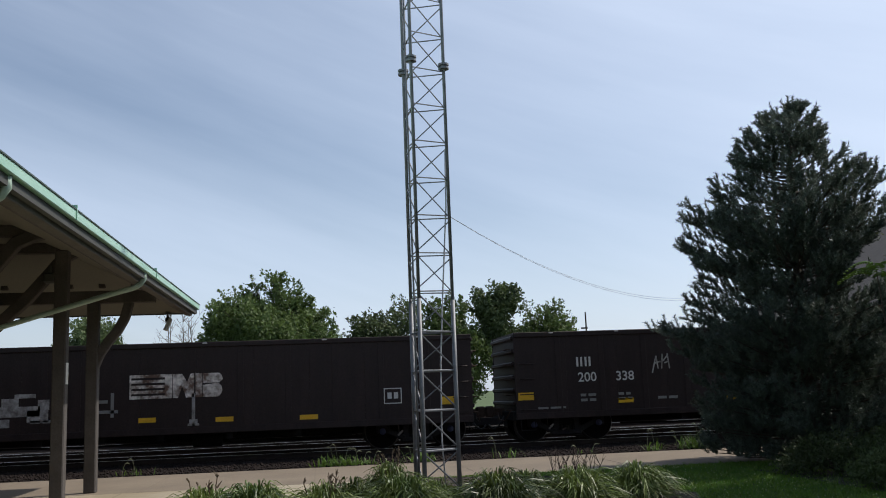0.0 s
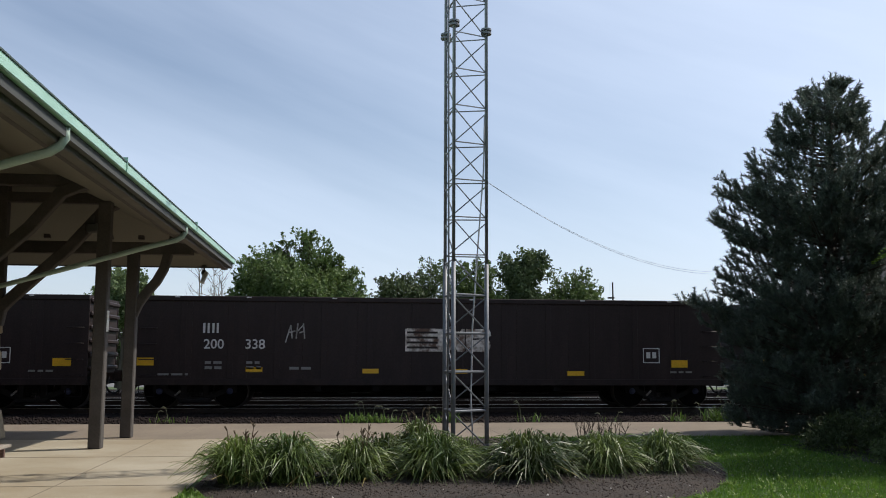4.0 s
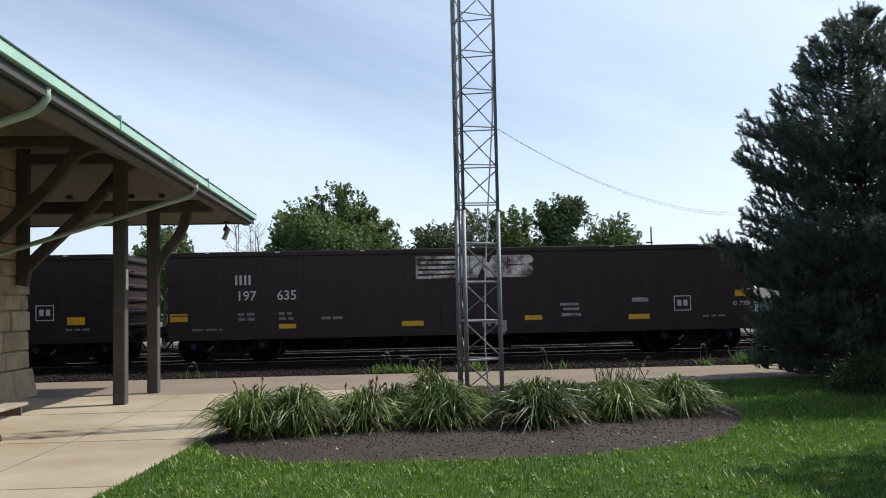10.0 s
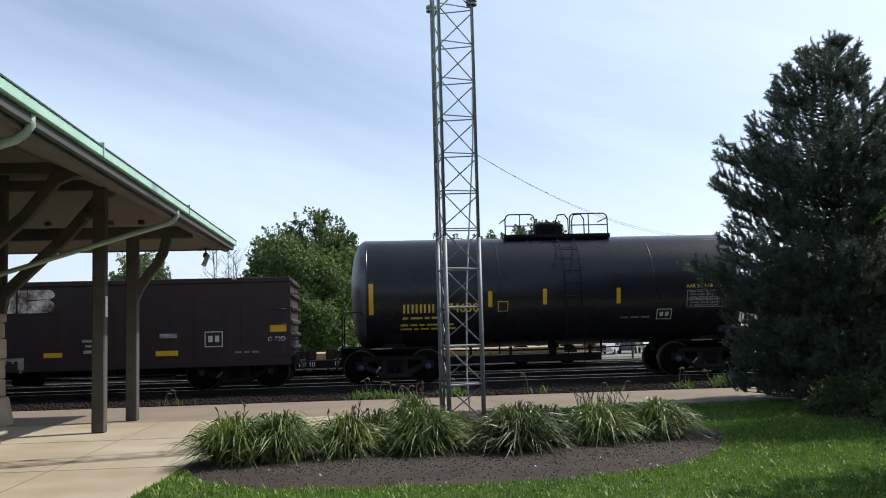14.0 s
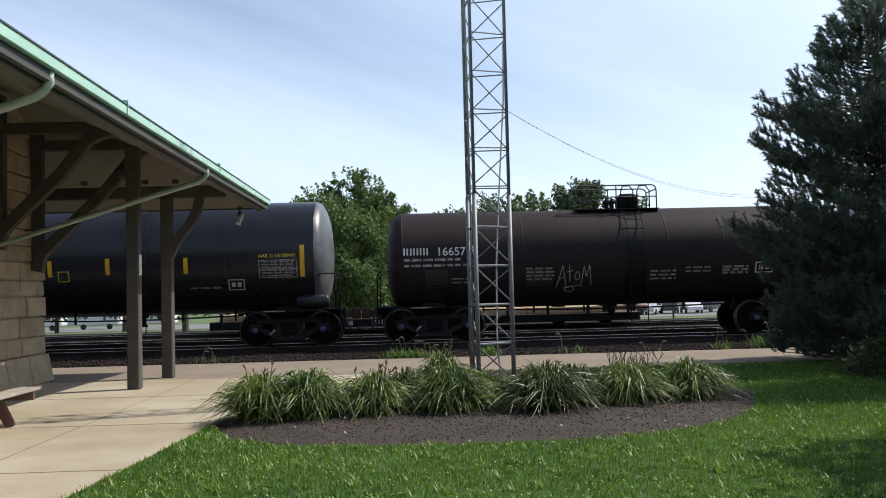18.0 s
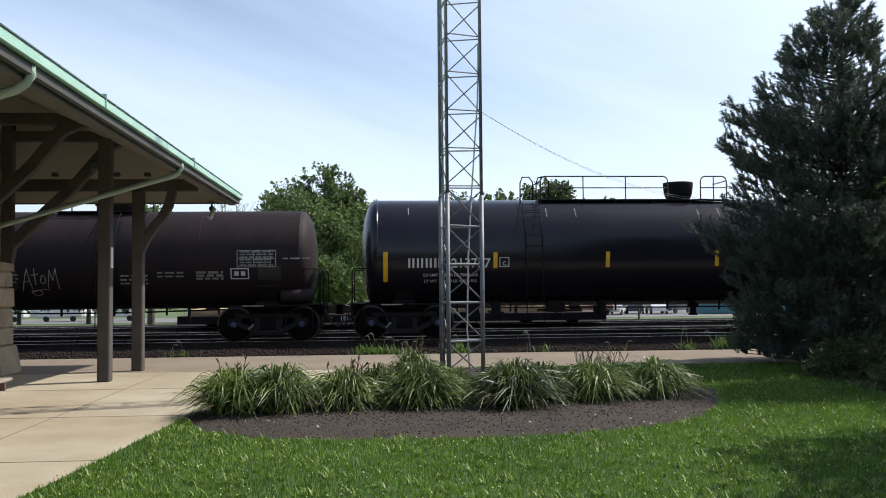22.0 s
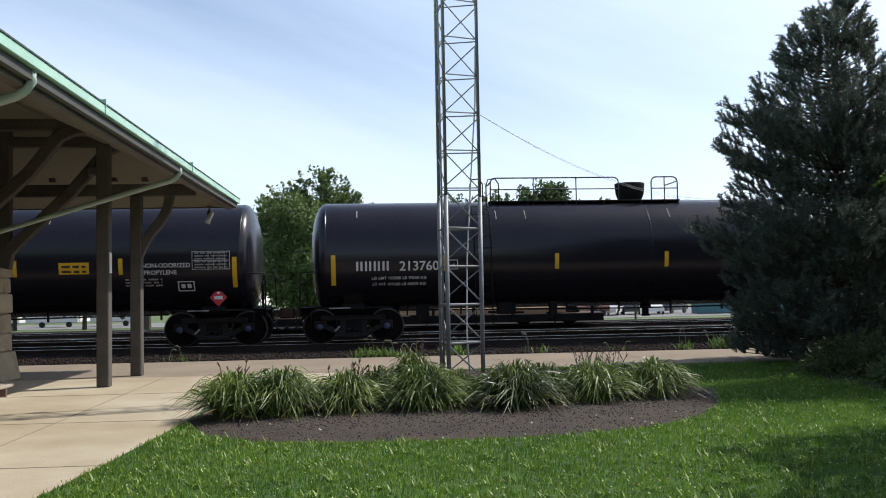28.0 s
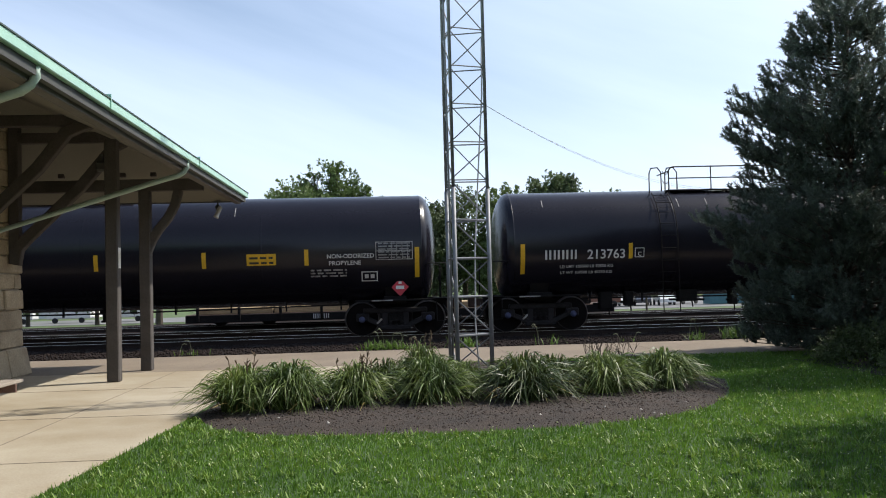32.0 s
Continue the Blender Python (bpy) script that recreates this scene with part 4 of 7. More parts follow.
def strokes(polys, half):
    """Painted lines: bent ribbons cut short enough to be laid round a tank."""
    bm = bmesh.new()
    for pts in polys:
        for p, q in zip(pts, pts[1:]):
            p, q = Vector((p[0], 0, p[1])), Vector((q[0], 0, q[1]))
            d = (q - p).normalized() * half
            n = max(1, int((q - p).length / 0.09))
            for k in range(n):
                a, b = p.lerp(q, k / n), p.lerp(q, (k + 1) / n)
                bm.faces.new([bm.verts.new(v) for v in ((a.x - d.z, 0, a.z + d.x), (a.x + d.z, 0, a.z - d.x), (b.x + d.z, 0, b.z - d.x), (b.x - d.z, 0, b.z + d.x))])
    return bm


L2 = 7.72                               # half a gondola


def gondola(paint, label, detail):
    car = thing("gondola_car", label, "rail car", group="freight train")
    half, top, low, face = L2, 2.90, 0.62, -1.53
    n = 11
    w = (2 * half) / n
    for side in (-1, 1):
        for i in range(n):
            a, b = -half + i * w + 0.02, -half + (i + 1) * w - 0.02
            key = f"panel{paint}"
            me = shared(key, lambda: mesh_of("side_panel", boxed(-w / 2 + 0.0008, w / 2 - 0.0008, -0.02, 0.02, low + 0.16, top - 0.12, bevel=0.004), M[paint]))
            p = part("side_panel", me, None, car)
            p.location = ((a + b) / 2, side * 1.51, 0)
        for i in range(1, 13):
            rib = part("side_post", shared(f"post{paint}", lambda: mesh_of("side_post", boxed(-0.075, 0.075, -0.008, 0.008, low + 0.17, top - 0.13, bevel=0.007), M[paint])), None, car)
            rib.location = (-half + i * 2 * half / 13, side * 1.534, 0)
        me = shared(f"chord{paint}", lambda: mesh_of("top_chord", boxed(-half, half, -0.07, 0.07, top - 0.13, top, bevel=0.015), M[paint]))
        p = part("top_chord", me, None, car)
        p.location.y = side * 1.50
        me = shared(f"sill{paint}", lambda: mesh_of("side_sill", boxed(-half, half, -0.05, 0.05, low, low + 0.17, bevel=0.01), M[paint]))
        p = part("side_sill", me, None, car)
        p.location.y = side * 1.49
    part("backing", boxed(-half + 0.03, half - 0.03, -1.485, 1.485, low + 0.1, low + 0.2), M["rust"], car, "rusty floor")
    part("inner_wall", boxed(-half + 0.03, half - 0.03, -1.488, -1.45, low + 0.15, top - 0.05), M["rust"], car)
    part("inner_wall", boxed(-half + 0.03, half - 0.03, 1.45, 1.488, low + 0.15, top - 0.05), M["rust"], car)
    for e in (-1, 1):
        part("end_wall", boxed(min(e * (half - 0.06), e * (half - 0.02)), max(e * (half - 0.06), e * (half - 0.02)), -1.49, 1.49, low + 0.1, top), M[paint], car)
        for k in range(6):
            z = low + 0.32 + k * 0.345
            bm = boxed(min(e * (half - 0.02), e * (half + 0.06)), max(e * (half - 0.02), e * (half + 0.06)), -1.46, 1.46, z + 0.05, z + 0.16, bevel=0.025)
            part("end_rib", bm, M[paint], car, "pressed end rib")
        for k in range(5):
            z = low + 0.25 + k * 0.40
            bm = pipe(bmesh.new(), [(e * (half + 0.02), -1.30, z), (e * (half + 0.17), -1.30, z), (e * (half + 0.17), -0.88, z), (e * (half + 0.02), -0.88, z)], 0.014, 6)
            part("rung", bm, M["rust"], car, "ladder rung", True)
            if k < 4:
                bm = pipe(bmesh.new(), [(e * (half - 0.12), -1.53, z), (e * (half - 0.12), -1.60, z), (e * (half - 0.52), -1.60, z), (e * (half - 0.52), -1.53, z)], 0.013, 6)
                part("grab_iron", bm, M[paint], car, "side grab iron", True)
        part("end_sill", boxed(min(e * (half - 0.1), e * (half + 0.1)), max(e * (half - 0.1), e * (half + 0.1)), -1.45, 1.45, low - 0.02, low + 0.22, bevel=0.02), M["under"], car)
        coupler(car, e * (half + 0.02), e)
        truck(car, e * (half - 1.45))
        bm = pipe(bmesh.new(), [(e * (half - 0.12), -1.50, low), (e * (half - 0.12), -1.52, 0.34), (e * (half - 0.50), -1.52, 0.34), (e * (half - 0.50), -1.50, low)], 0.016, 6)
        part("step", bm, M["under"], car, "sill step", True)
    part("center_sill", boxed(-half, half, -0.28, 0.28, 0.42, low + 0.1), M["under"], car)
    for k, x in enumerate((-3.1, -1.6, -0.2, 1.5, 3.2)):
        part("cross_bearer", boxed(x - 0.08, x + 0.08, -1.44, 1.44, 0.47, low + 0.04), M["under"], car)
    bm = turned(bmesh.new(), [(0, 0.0), (0.02, 0.17), (0.75, 0.17), (0.77, 0.0)], (0.5, -0.75, 0.42), (1.5, -0.75, 0.42), 14)
    part("air_reservoir", bm, M["under"], car, "", True)
    part("brake_rigging", pipe(bmesh.new(), [(-4.6, -0.55, 0.40), (-2.0, -0.6, 0.36), (0.3, -0.55, 0.42), (2.4, -0.6, 0.34), (4.6, -0.55, 0.40)], 0.025, 6), M["under"], car, "", True)
    for x in (-6.7, -4.9, -2.7, 0.9, 3.9, 6.3):
        part("top_mark", boxed(x - 0.06, x + 0.06, face - 0.062, face - 0.050, top - 0.045, top - 0.015), M["white_paint"], car, "small white mark")
    detail(car, face - 0.024)
    return car


def owner_logo(car, x, z, f, mat, worn, wide=1.0, tall=1.0):
    """The owner's stripes and two block shapes."""
    h = 0.66
    rects = [(-1.62 + 0.06, -0.40, -h / 2 + k * 0.145, -h / 2 + k * 0.145 + 0.085) for k in range(5)] + [(-1.62, -1.56, -h / 2, h / 2), (-0.40, -0.14, -h / 2, h / 2)]
    plates(car, [(a * wide, b * wide, c * tall, d * tall) for a, b, c, d in rects], x, z, f, None, mat, "logo_stripe", worn)
    bm = bmesh.new()
    bow = lambda cx, cz, rx, rz, a0, a1: [(cx + rx * math.cos(a0 + (a1 - a0) * g / 6), cz + rz * math.sin(a0 + (a1 - a0) * g / 6)) for g in range(7)]
    for poly in ([(-0.12, -h / 2), (0.06, -h / 2), (0.20, -0.02), (0.20, h / 2), (-0.12, h / 2)], [(0.20, -0.02), (0.34, -h / 2), (0.62, -h / 2), (0.62, h / 2), (0.50, h / 2), (0.38, 0.10), (0.20, h / 2)],
                 [(0.67, -h / 2), (0.90, -h / 2), (0.90, h / 2), (0.67, h / 2)], [(0.92, 0.06)] + [(1.50, 0.06), (1.62, 0.14)] + bow(1.46, h / 2 - 0.16, 0.16, 0.16, 0, math.pi / 2) + [(0.92, h / 2)],
                 [(0.92, -h / 2)] + bow(1.42, -h / 2 + 0.19, 0.19, 0.19, -math.pi / 2, math.pi / 2) + [(0.92, 0.0)]):
        bm.faces.new([bm.verts.new((p * wide, 0, q * tall)) for p, q in poly])
    part("logo_block", lay(mesh_of("logo_block", bm, M[mat]), x, z, f), None, car, worn)


def yellow(car, f, rects, rt=None):
    for x, z, w, h in rects:
        plates(car, [(-w / 2, w / 2, -h / 2, h / 2)], x, z, f, rt, "yellow", "reflector", "yellow reflective strip")


def gon_common(car, f, number, logo, nx, nz, box_at):
    left, right = number
    if left:
        plates(car, mark(2, 0.25), nx - 0.05, nz + 0.42, f, None, "white_paint", "owner_mark", "white owner's mark")
    if left:
        sign(car, left, nx, nz, 0.25, f, None)
        sign(car, right, nx + 1.04, nz, 0.25, f, None)
    plates(car, lines(2, 0.42, 0.13, 0.07, 3), nx, nz - 0.46, f, None, "dim_white", "small_print", "faded small print")
    plates(car, lines(2, 0.42, 0.13, 0.07, 4), nx + 1.04, nz - 0.46, f, None, "dim_white", "small_print", "faded small print")
    plates(car, lines(1, 0.55, 0.1, 0.07, 5), nx + 2.2, nz - 0.60, f, None, "dim_white", "small_print", "faded small print")
    plates(car, lines(1, 0.75, 0.1, 0.05, 6), nx - 1.0, 0.90, f, None, "dim_white", "small_print", "faded small print")
    owner_logo(car, *logo)
    plates(car, frame_box(0.46, 0.40), *box_at, f, None, "white_paint", "inspection_box", "white framed inspection stencil")
    plates(car, lines(1, 0.6, 0.1, 0.05, 7), 6.6, 0.98, f, None, "dim_white", "small_print", "faded small print")


def detail_a0(car, f):
    gon_common(car, f, ("", ""), (0.2, 1.82, f, "worn_white", "worn rust-streaked white logo", 0.70, 0.90), -5.2, 1.66, (5.63, 1.37))
    yellow(car, f, [(-7.0, 1.22, 0.45, 0.20), (-4.2, 1.0, 0.42, 0.12), (-0.5, 1.0, 0.42, 0.12), (1.38, 0.95, 0.44, 0.12), (3.48, 0.92, 0.46, 0.12), (7.1, 1.20, 0.45, 0.20)])
    plates(car, [(-0.04, 0.04, -0.5, 0.3), (-0.14, 0.14, -0.5, -0.44), (-0.10, -0.04, -0.44, -0.34), (0.04, 0.10, -0.44, -0.34)], 0.62, 1.32, f, None, "pale_white", "graffiti", "white painted arrow")
    plates(car, [(-0.5, -0.1, -0.1, 0.1), (-0.6, 0.4, -0.35, -0.1), (0.1, 0.6, -0.5, -0.2), (-0.7, -0.3, -0.6, -0.4), (-0.2, 0.3, 0.1, 0.2), (0.35, 0.62, -0.2, 0.05), (-0.85, -0.6, -0.3, 0.0)], -3.45, 1.55, f, None, "pale_white", "graffiti", "faded white scrawl")
    plates(car, [(-0.35, 0.3, -0.3, -0.22), (-0.3, 0.05, -0.05, 0.03), (0.12, 0.2, -0.4, 0.2)], -1.5, 1.5, f, None, "dim_white", "graffiti", "faded white scrawl")


def detail_a1(car, f):
    gon_common(car, f, ("200", "338"), (0.28, 1.80, f, "worn_white", "worn rust-streaked white logo", 0.70, 0.90), -5.76, 1.66, (5.78, 1.42))
    yellow(car, f, [(-7.45, 1.22, 0.42, 0.20), (-4.73, 1.02, 0.42, 0.12), (-1.75, 0.99, 0.42, 0.12), (0.58, 0.99, 0.42, 0.12), (3.70, 0.94, 0.46, 0.12), (6.56, 1.20, 0.45, 0.20)])
    bm = bmesh.new()
    for p, q in (((-0.25, -0.3), (-0.12, 0.15)), ((-0.12, 0.15), (-0.08, -0.2)), ((-0.18, -0.05), (0.0, 0.0)), ((0.02, -0.2), (0.06, 0.2)), ((0.06, 0.0), (0.2, 0.15)), ((0.2, 0.2), (0.24, -0.2)), ((0.1, -0.05), (0.24, 0.0))):
        d = Vector((q[0] - p[0], 0, q[1] - p[1])).normalized() * 0.018
        bm.faces.new([bm.verts.new(v) for v in ((p[0] - d.z, 0, p[1] + d.x), (p[0] + d.z, 0, p[1] - d.x), (q[0] + d.z, 0, q[1] - d.x), (q[0] - d.z, 0, q[1] + d.x))])
    part("graffiti", lay(mesh_of("graffiti", bm, M["pale_white"]), -3.70, 2.02, f), None, car, "thin white scrawl")


def detail_a3(car, f):
    gon_common(car, f, ("197", "635"), (0.24, 2.40, f, "worn_white", "worn white logo", 0.96, 0.88), -5.71, 1.74, (5.76, 1.33))
    yellow(car, f, [(-7.43, 1.22, 0.45, 0.20), (-4.66, 0.95, 0.44, 0.12), (-1.42, 0.95, 0.57, 0.13), (1.76, 1.03, 0.46, 0.12), (4.58, 1.0, 0.56, 0.13), (7.4, 1.58, 0.42, 0.20)])
    plates(car, [(-0.35, 0.3, 0.02, 0.10), (0.15, 0.30, -0.20, 0.02), (-0.34, -0.28, -0.06, 0.02), (-0.2, -0.12, -0.05, 0.02), (0.0, 0.06, -0.04, 0.02), (0.19, 0.25, -0.28, -0.2)], 0.75, 0.88, f, None, "pale_white", "paint_patch", "rough white paint patch")
    plates(car, [(-0.28, 0.22, 0.12, 0.19), (-0.2, 0.24, 0.0, 0.06), (-0.24, 0.28, -0.16, -0.08)], 2.75, 1.21, f, None, "pale_white", "paint_patch", "white brushed bars")
    plates(car, [(-0.22, 0.22, -0.06, 0.05)], 4.62, 1.45, f, None, "pale_white", "paint_patch", "white brushed bar")
    sign(car, "G-72D", 7.36, 1.29, 0.12, f, None)


gons = [gondola("gon_a", "dark brown smooth-sided gondola with a rust-streaked logo", detail_a0),
        gondola("gon_a", "dark brown-black gondola with white car numbers and a scrawl", detail_a1),
        gondola("gon_b", "black gondola with white car numbers and brushed white patches", detail_a3)]
CARS = [(gons[0], -5.02), (gons[1], 11.57), (gons[2], 28.15)]


def tank(half, zc, r, paint, label, head_mat, truck_in, rail_x, dome, loop_x, detail, seams):
    car = thing("tank_car", label, "rail car", group="freight train")
    bulge = 0.42
    prof = [(-half, 0.0)] + [(-half + bulge * (1 - math.cos(a)), r * math.sin(a) ** 0.8) for a in (math.pi / 2 * k / 7 for k in range(1, 7))] + [(-half + bulge, r)]
    edge = half - bulge
    bm = turned(bmesh.new(), [(-edge, r), (edge, r)], (0, 0, zc), (1, 0, zc), 72, False)
    part("shell", bm, M[paint], car, "", True)
    for e in (-1, 1):
        bm = turned(bmesh.new(), prof, (0, 0, zc), (e, 0, zc), 72, False)
        part("head", bm, M[head_mat], car, "domed tank head", True)
        part("weld_seam", turned(bmesh.new(), [(edge - 0.02, r), (edge - 0.01, r + 0.006), (edge + 0.01, r + 0.006), (edge + 0.02, r)], (0, 0, zc), (e, 0, zc), 72), M[paint], car)
    for x in seams:
        part("weld_seam", turned(bmesh.new(), [(x - 0.03, r), (x - 0.012, r + 0.003), (x + 0.012, r + 0.003), (x + 0.03, r)], (0, 0, zc), (1, 0, zc), 72), M[paint], car)
    for e in (-1, 1):
        xt = e * (half - truck_in)
        truck(car, xt)
        coupler(car, e * (half + 0.18), e)
        part("stub_sill", boxed(min(e * (half - 2.4), e * (half + 0.3)), max(e * (half - 2.4), e * (half + 0.3)), -0.24, 0.24, 0.66, 1.0), M["under"], car)
        bm = boxed(xt - 0.30, xt + 0.30, -1.20, 1.20, 0.86, 1.06)
        for s in (-1, 1):
            beam(bm, (xt, s * 0.75, 0.9), (xt, s * 1.18, zc - r * 0.55), 0.5, 0.06)
        part("saddle", bm, M["under"], car, "tank saddle")
        part("end_platform", boxed(min(e * (half - 0.10), e * (half + 0.28)), max(e * (half - 0.10), e * (half + 0.28)), -1.45, 1.45, 0.93, 0.99, bevel=0.008), M["under"], car)
        for s in (-1, 1):
            bm = pipe(bmesh.new(), [(e * (half + 0.24), s * 1.38, 0.98), (e * (half + 0.24), s * 1.38, 1.80), (e * (half + 0.20), s * 1.38, 1.92), (e * (half - 0.25), s * 1.40, 1.92), (e * (half - 0.30), s * 1.36, 1.85)], 0.018, 6)
            part("handrail", bm, M["under"], car, "end handrail", True)
            part("side_platform", boxed(min(e * (half - 2.2), e * (half + 0.2)), max(e * (half - 2.2), e * (half + 0.2)), min(s * 1.15, s * 1.45), max(s * 1.15, s * 1.45), 0.94, 0.98), M["under"], car)
        bm = pipe(bmesh.new(), [(e * (half - 0.05), -1.42, 0.93), (e * (half - 0.05), -1.46, 0.38), (e * (half + 0.26), -1.46, 0.38), (e * (half + 0.26), -1.42, 0.93)], 0.016, 6)
        part("step", bm, M["under"], car, "sill step", True)
        part("board_edge", boxed(xt - 0.62, xt - 0.06, -1.462, -1.446, 0.945, 0.975), M["pale_white"], car, "bright pale strip on the edge of the side platform")
    # brake wheel and reservoir at one end
    bm = bmesh.new()
    c = Vector((half + 0.10, -0.7, 1.62))
    ring = [c + Vector((0.03 * math.sin(3 * q), 0.26 * math.cos(q), 0.26 * math.sin(q))) for q in (2 * math.pi * k / 20 for k in range(21))]
    pipe(bm, ring, 0.014, 5)
    for k in range(4):
        q = math.pi / 4 * (1 + 2 * k)
        rod(bm, c, c + Vector((0, 0.25 * math.cos(q), 0.25 * math.sin(q))), 0.01, 5)
    rod(bm, c + Vector((0.0, 0, -0.65)), c, 0.03, 6)
    part("brake_wheel", bm, M["under"], car)
    bm = turned(bmesh.new(), [(0, 0.0), (0.03, 0.15), (0.08, 0.18), (0.82, 0.18), (0.87, 0.15), (0.9, 0.0)], (half - 0.92, -1.12, 1.20), (half + 1, -1.12, 1.20), 16)
    if half < 9:
        part("air_reservoir", bm, M[paint], car, "", True)
    # underside piping
    bm = pipe(bmesh.new(), [(-half + 2.4, -0.55, 0.86), (-1, -0.62, 0.80), (1, -0.60, 0.80), (half - 2.4, -0.55, 0.86)], 0.022, 6)
    part("brake_pipe", bm, M["under"], car, "", True)
    for k in range(int(half * 1.1)):
        x = -half + 2.6 + k * (2 * half - 5.2) / max(1, int(half * 1.1) - 1)
        part("pipe_hanger", boxed(x - 0.02, x + 0.02, -0.64, -0.56, 0.72, zc - r + 0.14), M["under"], car)
    bm = turned(bmesh.new(), [(0, 0.16), (0.12, 0.16), (0.13, 0.09), (0.30, 0.09), (0.31, 0.13), (0.36, 0.13)], (0.2, 0, zc - r + 0.05), (0.2, 0, zc - r - 1), 12)
    part("bottom_outlet", bm, M["under"], car, "bottom outlet valve")
    if half > 9:
        for x, w, d, kind in ((-6.2, 0.34, 0.46, "brake_valve"), (-5.55, 0.22, 0.38, "brake_lever"), (-3.9, 0.50, 0.30, "brake_cylinder"), (-2.6, 0.18, 0.42, "hose_bracket")):
            bm = boxed(x - w / 2, x + w / 2, -0.80, -0.45, zc - r + 0.14 - d, zc - r + 0.16, bevel=0.02)
            rod(bm, (x - w, -0.62, zc - r + 0.02 - d * 0.4), (x + w, -0.62, zc - r + 0.02 - d * 0.5), 0.03, 6)
            rod(bm, (x + w * 0.3, -0.62, zc - r + 0.14 - d), (x + w * 0.35, -0.62, zc - r - 0.02 - d), 0.02, 6)
            part(kind, bm, M["under"], car, "grimy gear hanging under the tank")
    # top platform with its rail, in sections whose ends bend down
    a, b = rail_x
    ztop = zc + r
    dx, dr, flare = dome
    gaps = ((a, dx - dr - 0.10), (dx + dr + 0.10, b)) if half < 6 or half > 9 else ((a, b),)
    for s in ((-1, 1) if 6 < half < 9 else (-1,)):
        part("walkway", boxed(a - 0.05, b + 0.05, min(s * 0.22, s * 0.60), max(s * 0.22, s * 0.60), ztop - 0.055, ztop - 0.02, bevel=0.006), M["under"], car, "steel walkway")
        if half < 6:
            part("toe_board", boxed(a - 0.05, b + 0.05, min(s * 0.585, s * 0.60), max(s * 0.585, s * 0.60), ztop - 0.055, ztop + 0.055), M["under"], car, "low toe board")
        for x0, x1 in gaps:
            c = min(0.14, (x1 - x0) / 3)
            top = ztop + 0.62
            bend = lambda x, g: [(x + g * c * (1 - math.cos(q)), s * 0.54, top - c * (1 - math.sin(q))) for q in (0, 0.4, 0.8, 1.2, math.pi / 2)]
            rise = [(x0, s * 0.54, ztop - 0.08)] + bend(x0, 1) + bend(x1, -1)[::-1] + [(x1, s * 0.54, ztop - 0.08)]
            part("guard_rail", pipe(bmesh.new(), rise, 0.019, 6), M["rail_pipe"], car, "bent pipe guard rail", True)
            part("mid_rail", pipe(bmesh.new(), [(x0, s * 0.54, ztop + 0.30), (x1, s * 0.54, ztop + 0.30)], 0.016, 6), M["rail_pipe"], car, "", True)
            n = max(2, int((x1 - x0) / 1.3) + 1)
            for k in range(1, n):
                x = x0 + (x1 - x0) * k / n
                part("stanchion", rod(bmesh.new(), (x, s * 0.54, ztop - 0.12), (x, s * 0.54, top), 0.017, 6), M["rail_pipe"], car, "", True)
        n = max(3, int((b - a) / 0.9) + 1)
        for k in range(n):
            x = a + (b - a) * k / (n - 1)
            part("walkway_bracket", beam(bmesh.new(), (x, s * 0.50, ztop - 0.03), (x, s * 0.62, ztop - 0.20), 0.06, 0.05), M["under"], car)
    for x in (a, b):
        part("end_rail", pipe(bmesh.new(), [(x, -0.54, ztop + 0.50), (x, 0.54, ztop + 0.50)], 0.017, 6), M["rail_pipe"], car, "", True)
    if half > 9:
        for k, z in enumerate((0.50, 0.24)):
            pts = [(loop_x + 0.40 + (a - loop_x - 0.40) * u, -0.55, ztop + z - 0.10 * math.sin(math.pi * u)) for u in (0, 0.2, 0.4, 0.6, 0.8, 1.0)]
            part("chain", pipe(bmesh.new(), pts, 0.010, 5), M["rail_pipe"], car, "slack gate chain", True)
    if 6 < half < 9:
        for x in (dx - 0.30, dx - 0.46, dx - 0.62):
            part("valve", turned(bmesh.new(), [(0, 0.06), (0.18, 0.06), (0.20, 0.10), (0.26, 0.10), (0.27, 0.03), (0.36, 0.03)], (x, -0.1, ztop - 0.04), (x, -0.1, ztop + 1), 10), M["under"], car, "small relief valve")
    # ladder over the side
    if loop_x is not None:
        for x in (loop_x, loop_x + 0.45):
            pts = [(x, -(r + 0.09) * math.cos(q), zc + (r + 0.09) * math.sin(q)) for q in (math.pi / 2 * (-0.75 + 1.42 * k / 12) for k in range(13))]
            pts = [(x, -(r + 0.09), 0.46), (x, -(r + 0.09), zc - 0.6)] + [p for p in pts if p[2] > zc - 0.55]
            part("ladder_rail", pipe(bmesh.new(), pts, 0.014, 6), M["under"], car, "", True)
            part("ladder_loop", pipe(bmesh.new(), [(x, -0.60, ztop - 0.12), (x, -0.62, ztop + 0.42), (x + 0.06, -0.60, ztop + 0.58), (x + 0.26, -0.56, ztop + 0.60), (x + 0.36, -0.55, ztop + 0.46), (x + 0.36, -0.55, ztop - 0.05)], 0.018, 6), M["under"], car, "", True)
        for k in range(10):
            q = math.pi / 2 * (-0.62 + 1.22 * k / 9)
            part("rung", rod(bmesh.new(), (loop_x, -(r + 0.10) * math.cos(q), zc + (r + 0.10) * math.sin(q)), (loop_x + 0.45, -(r + 0.10) * math.cos(q), zc + (r + 0.10) * math.sin(q)), 0.009, 6), M["under"], car, "ladder rung")
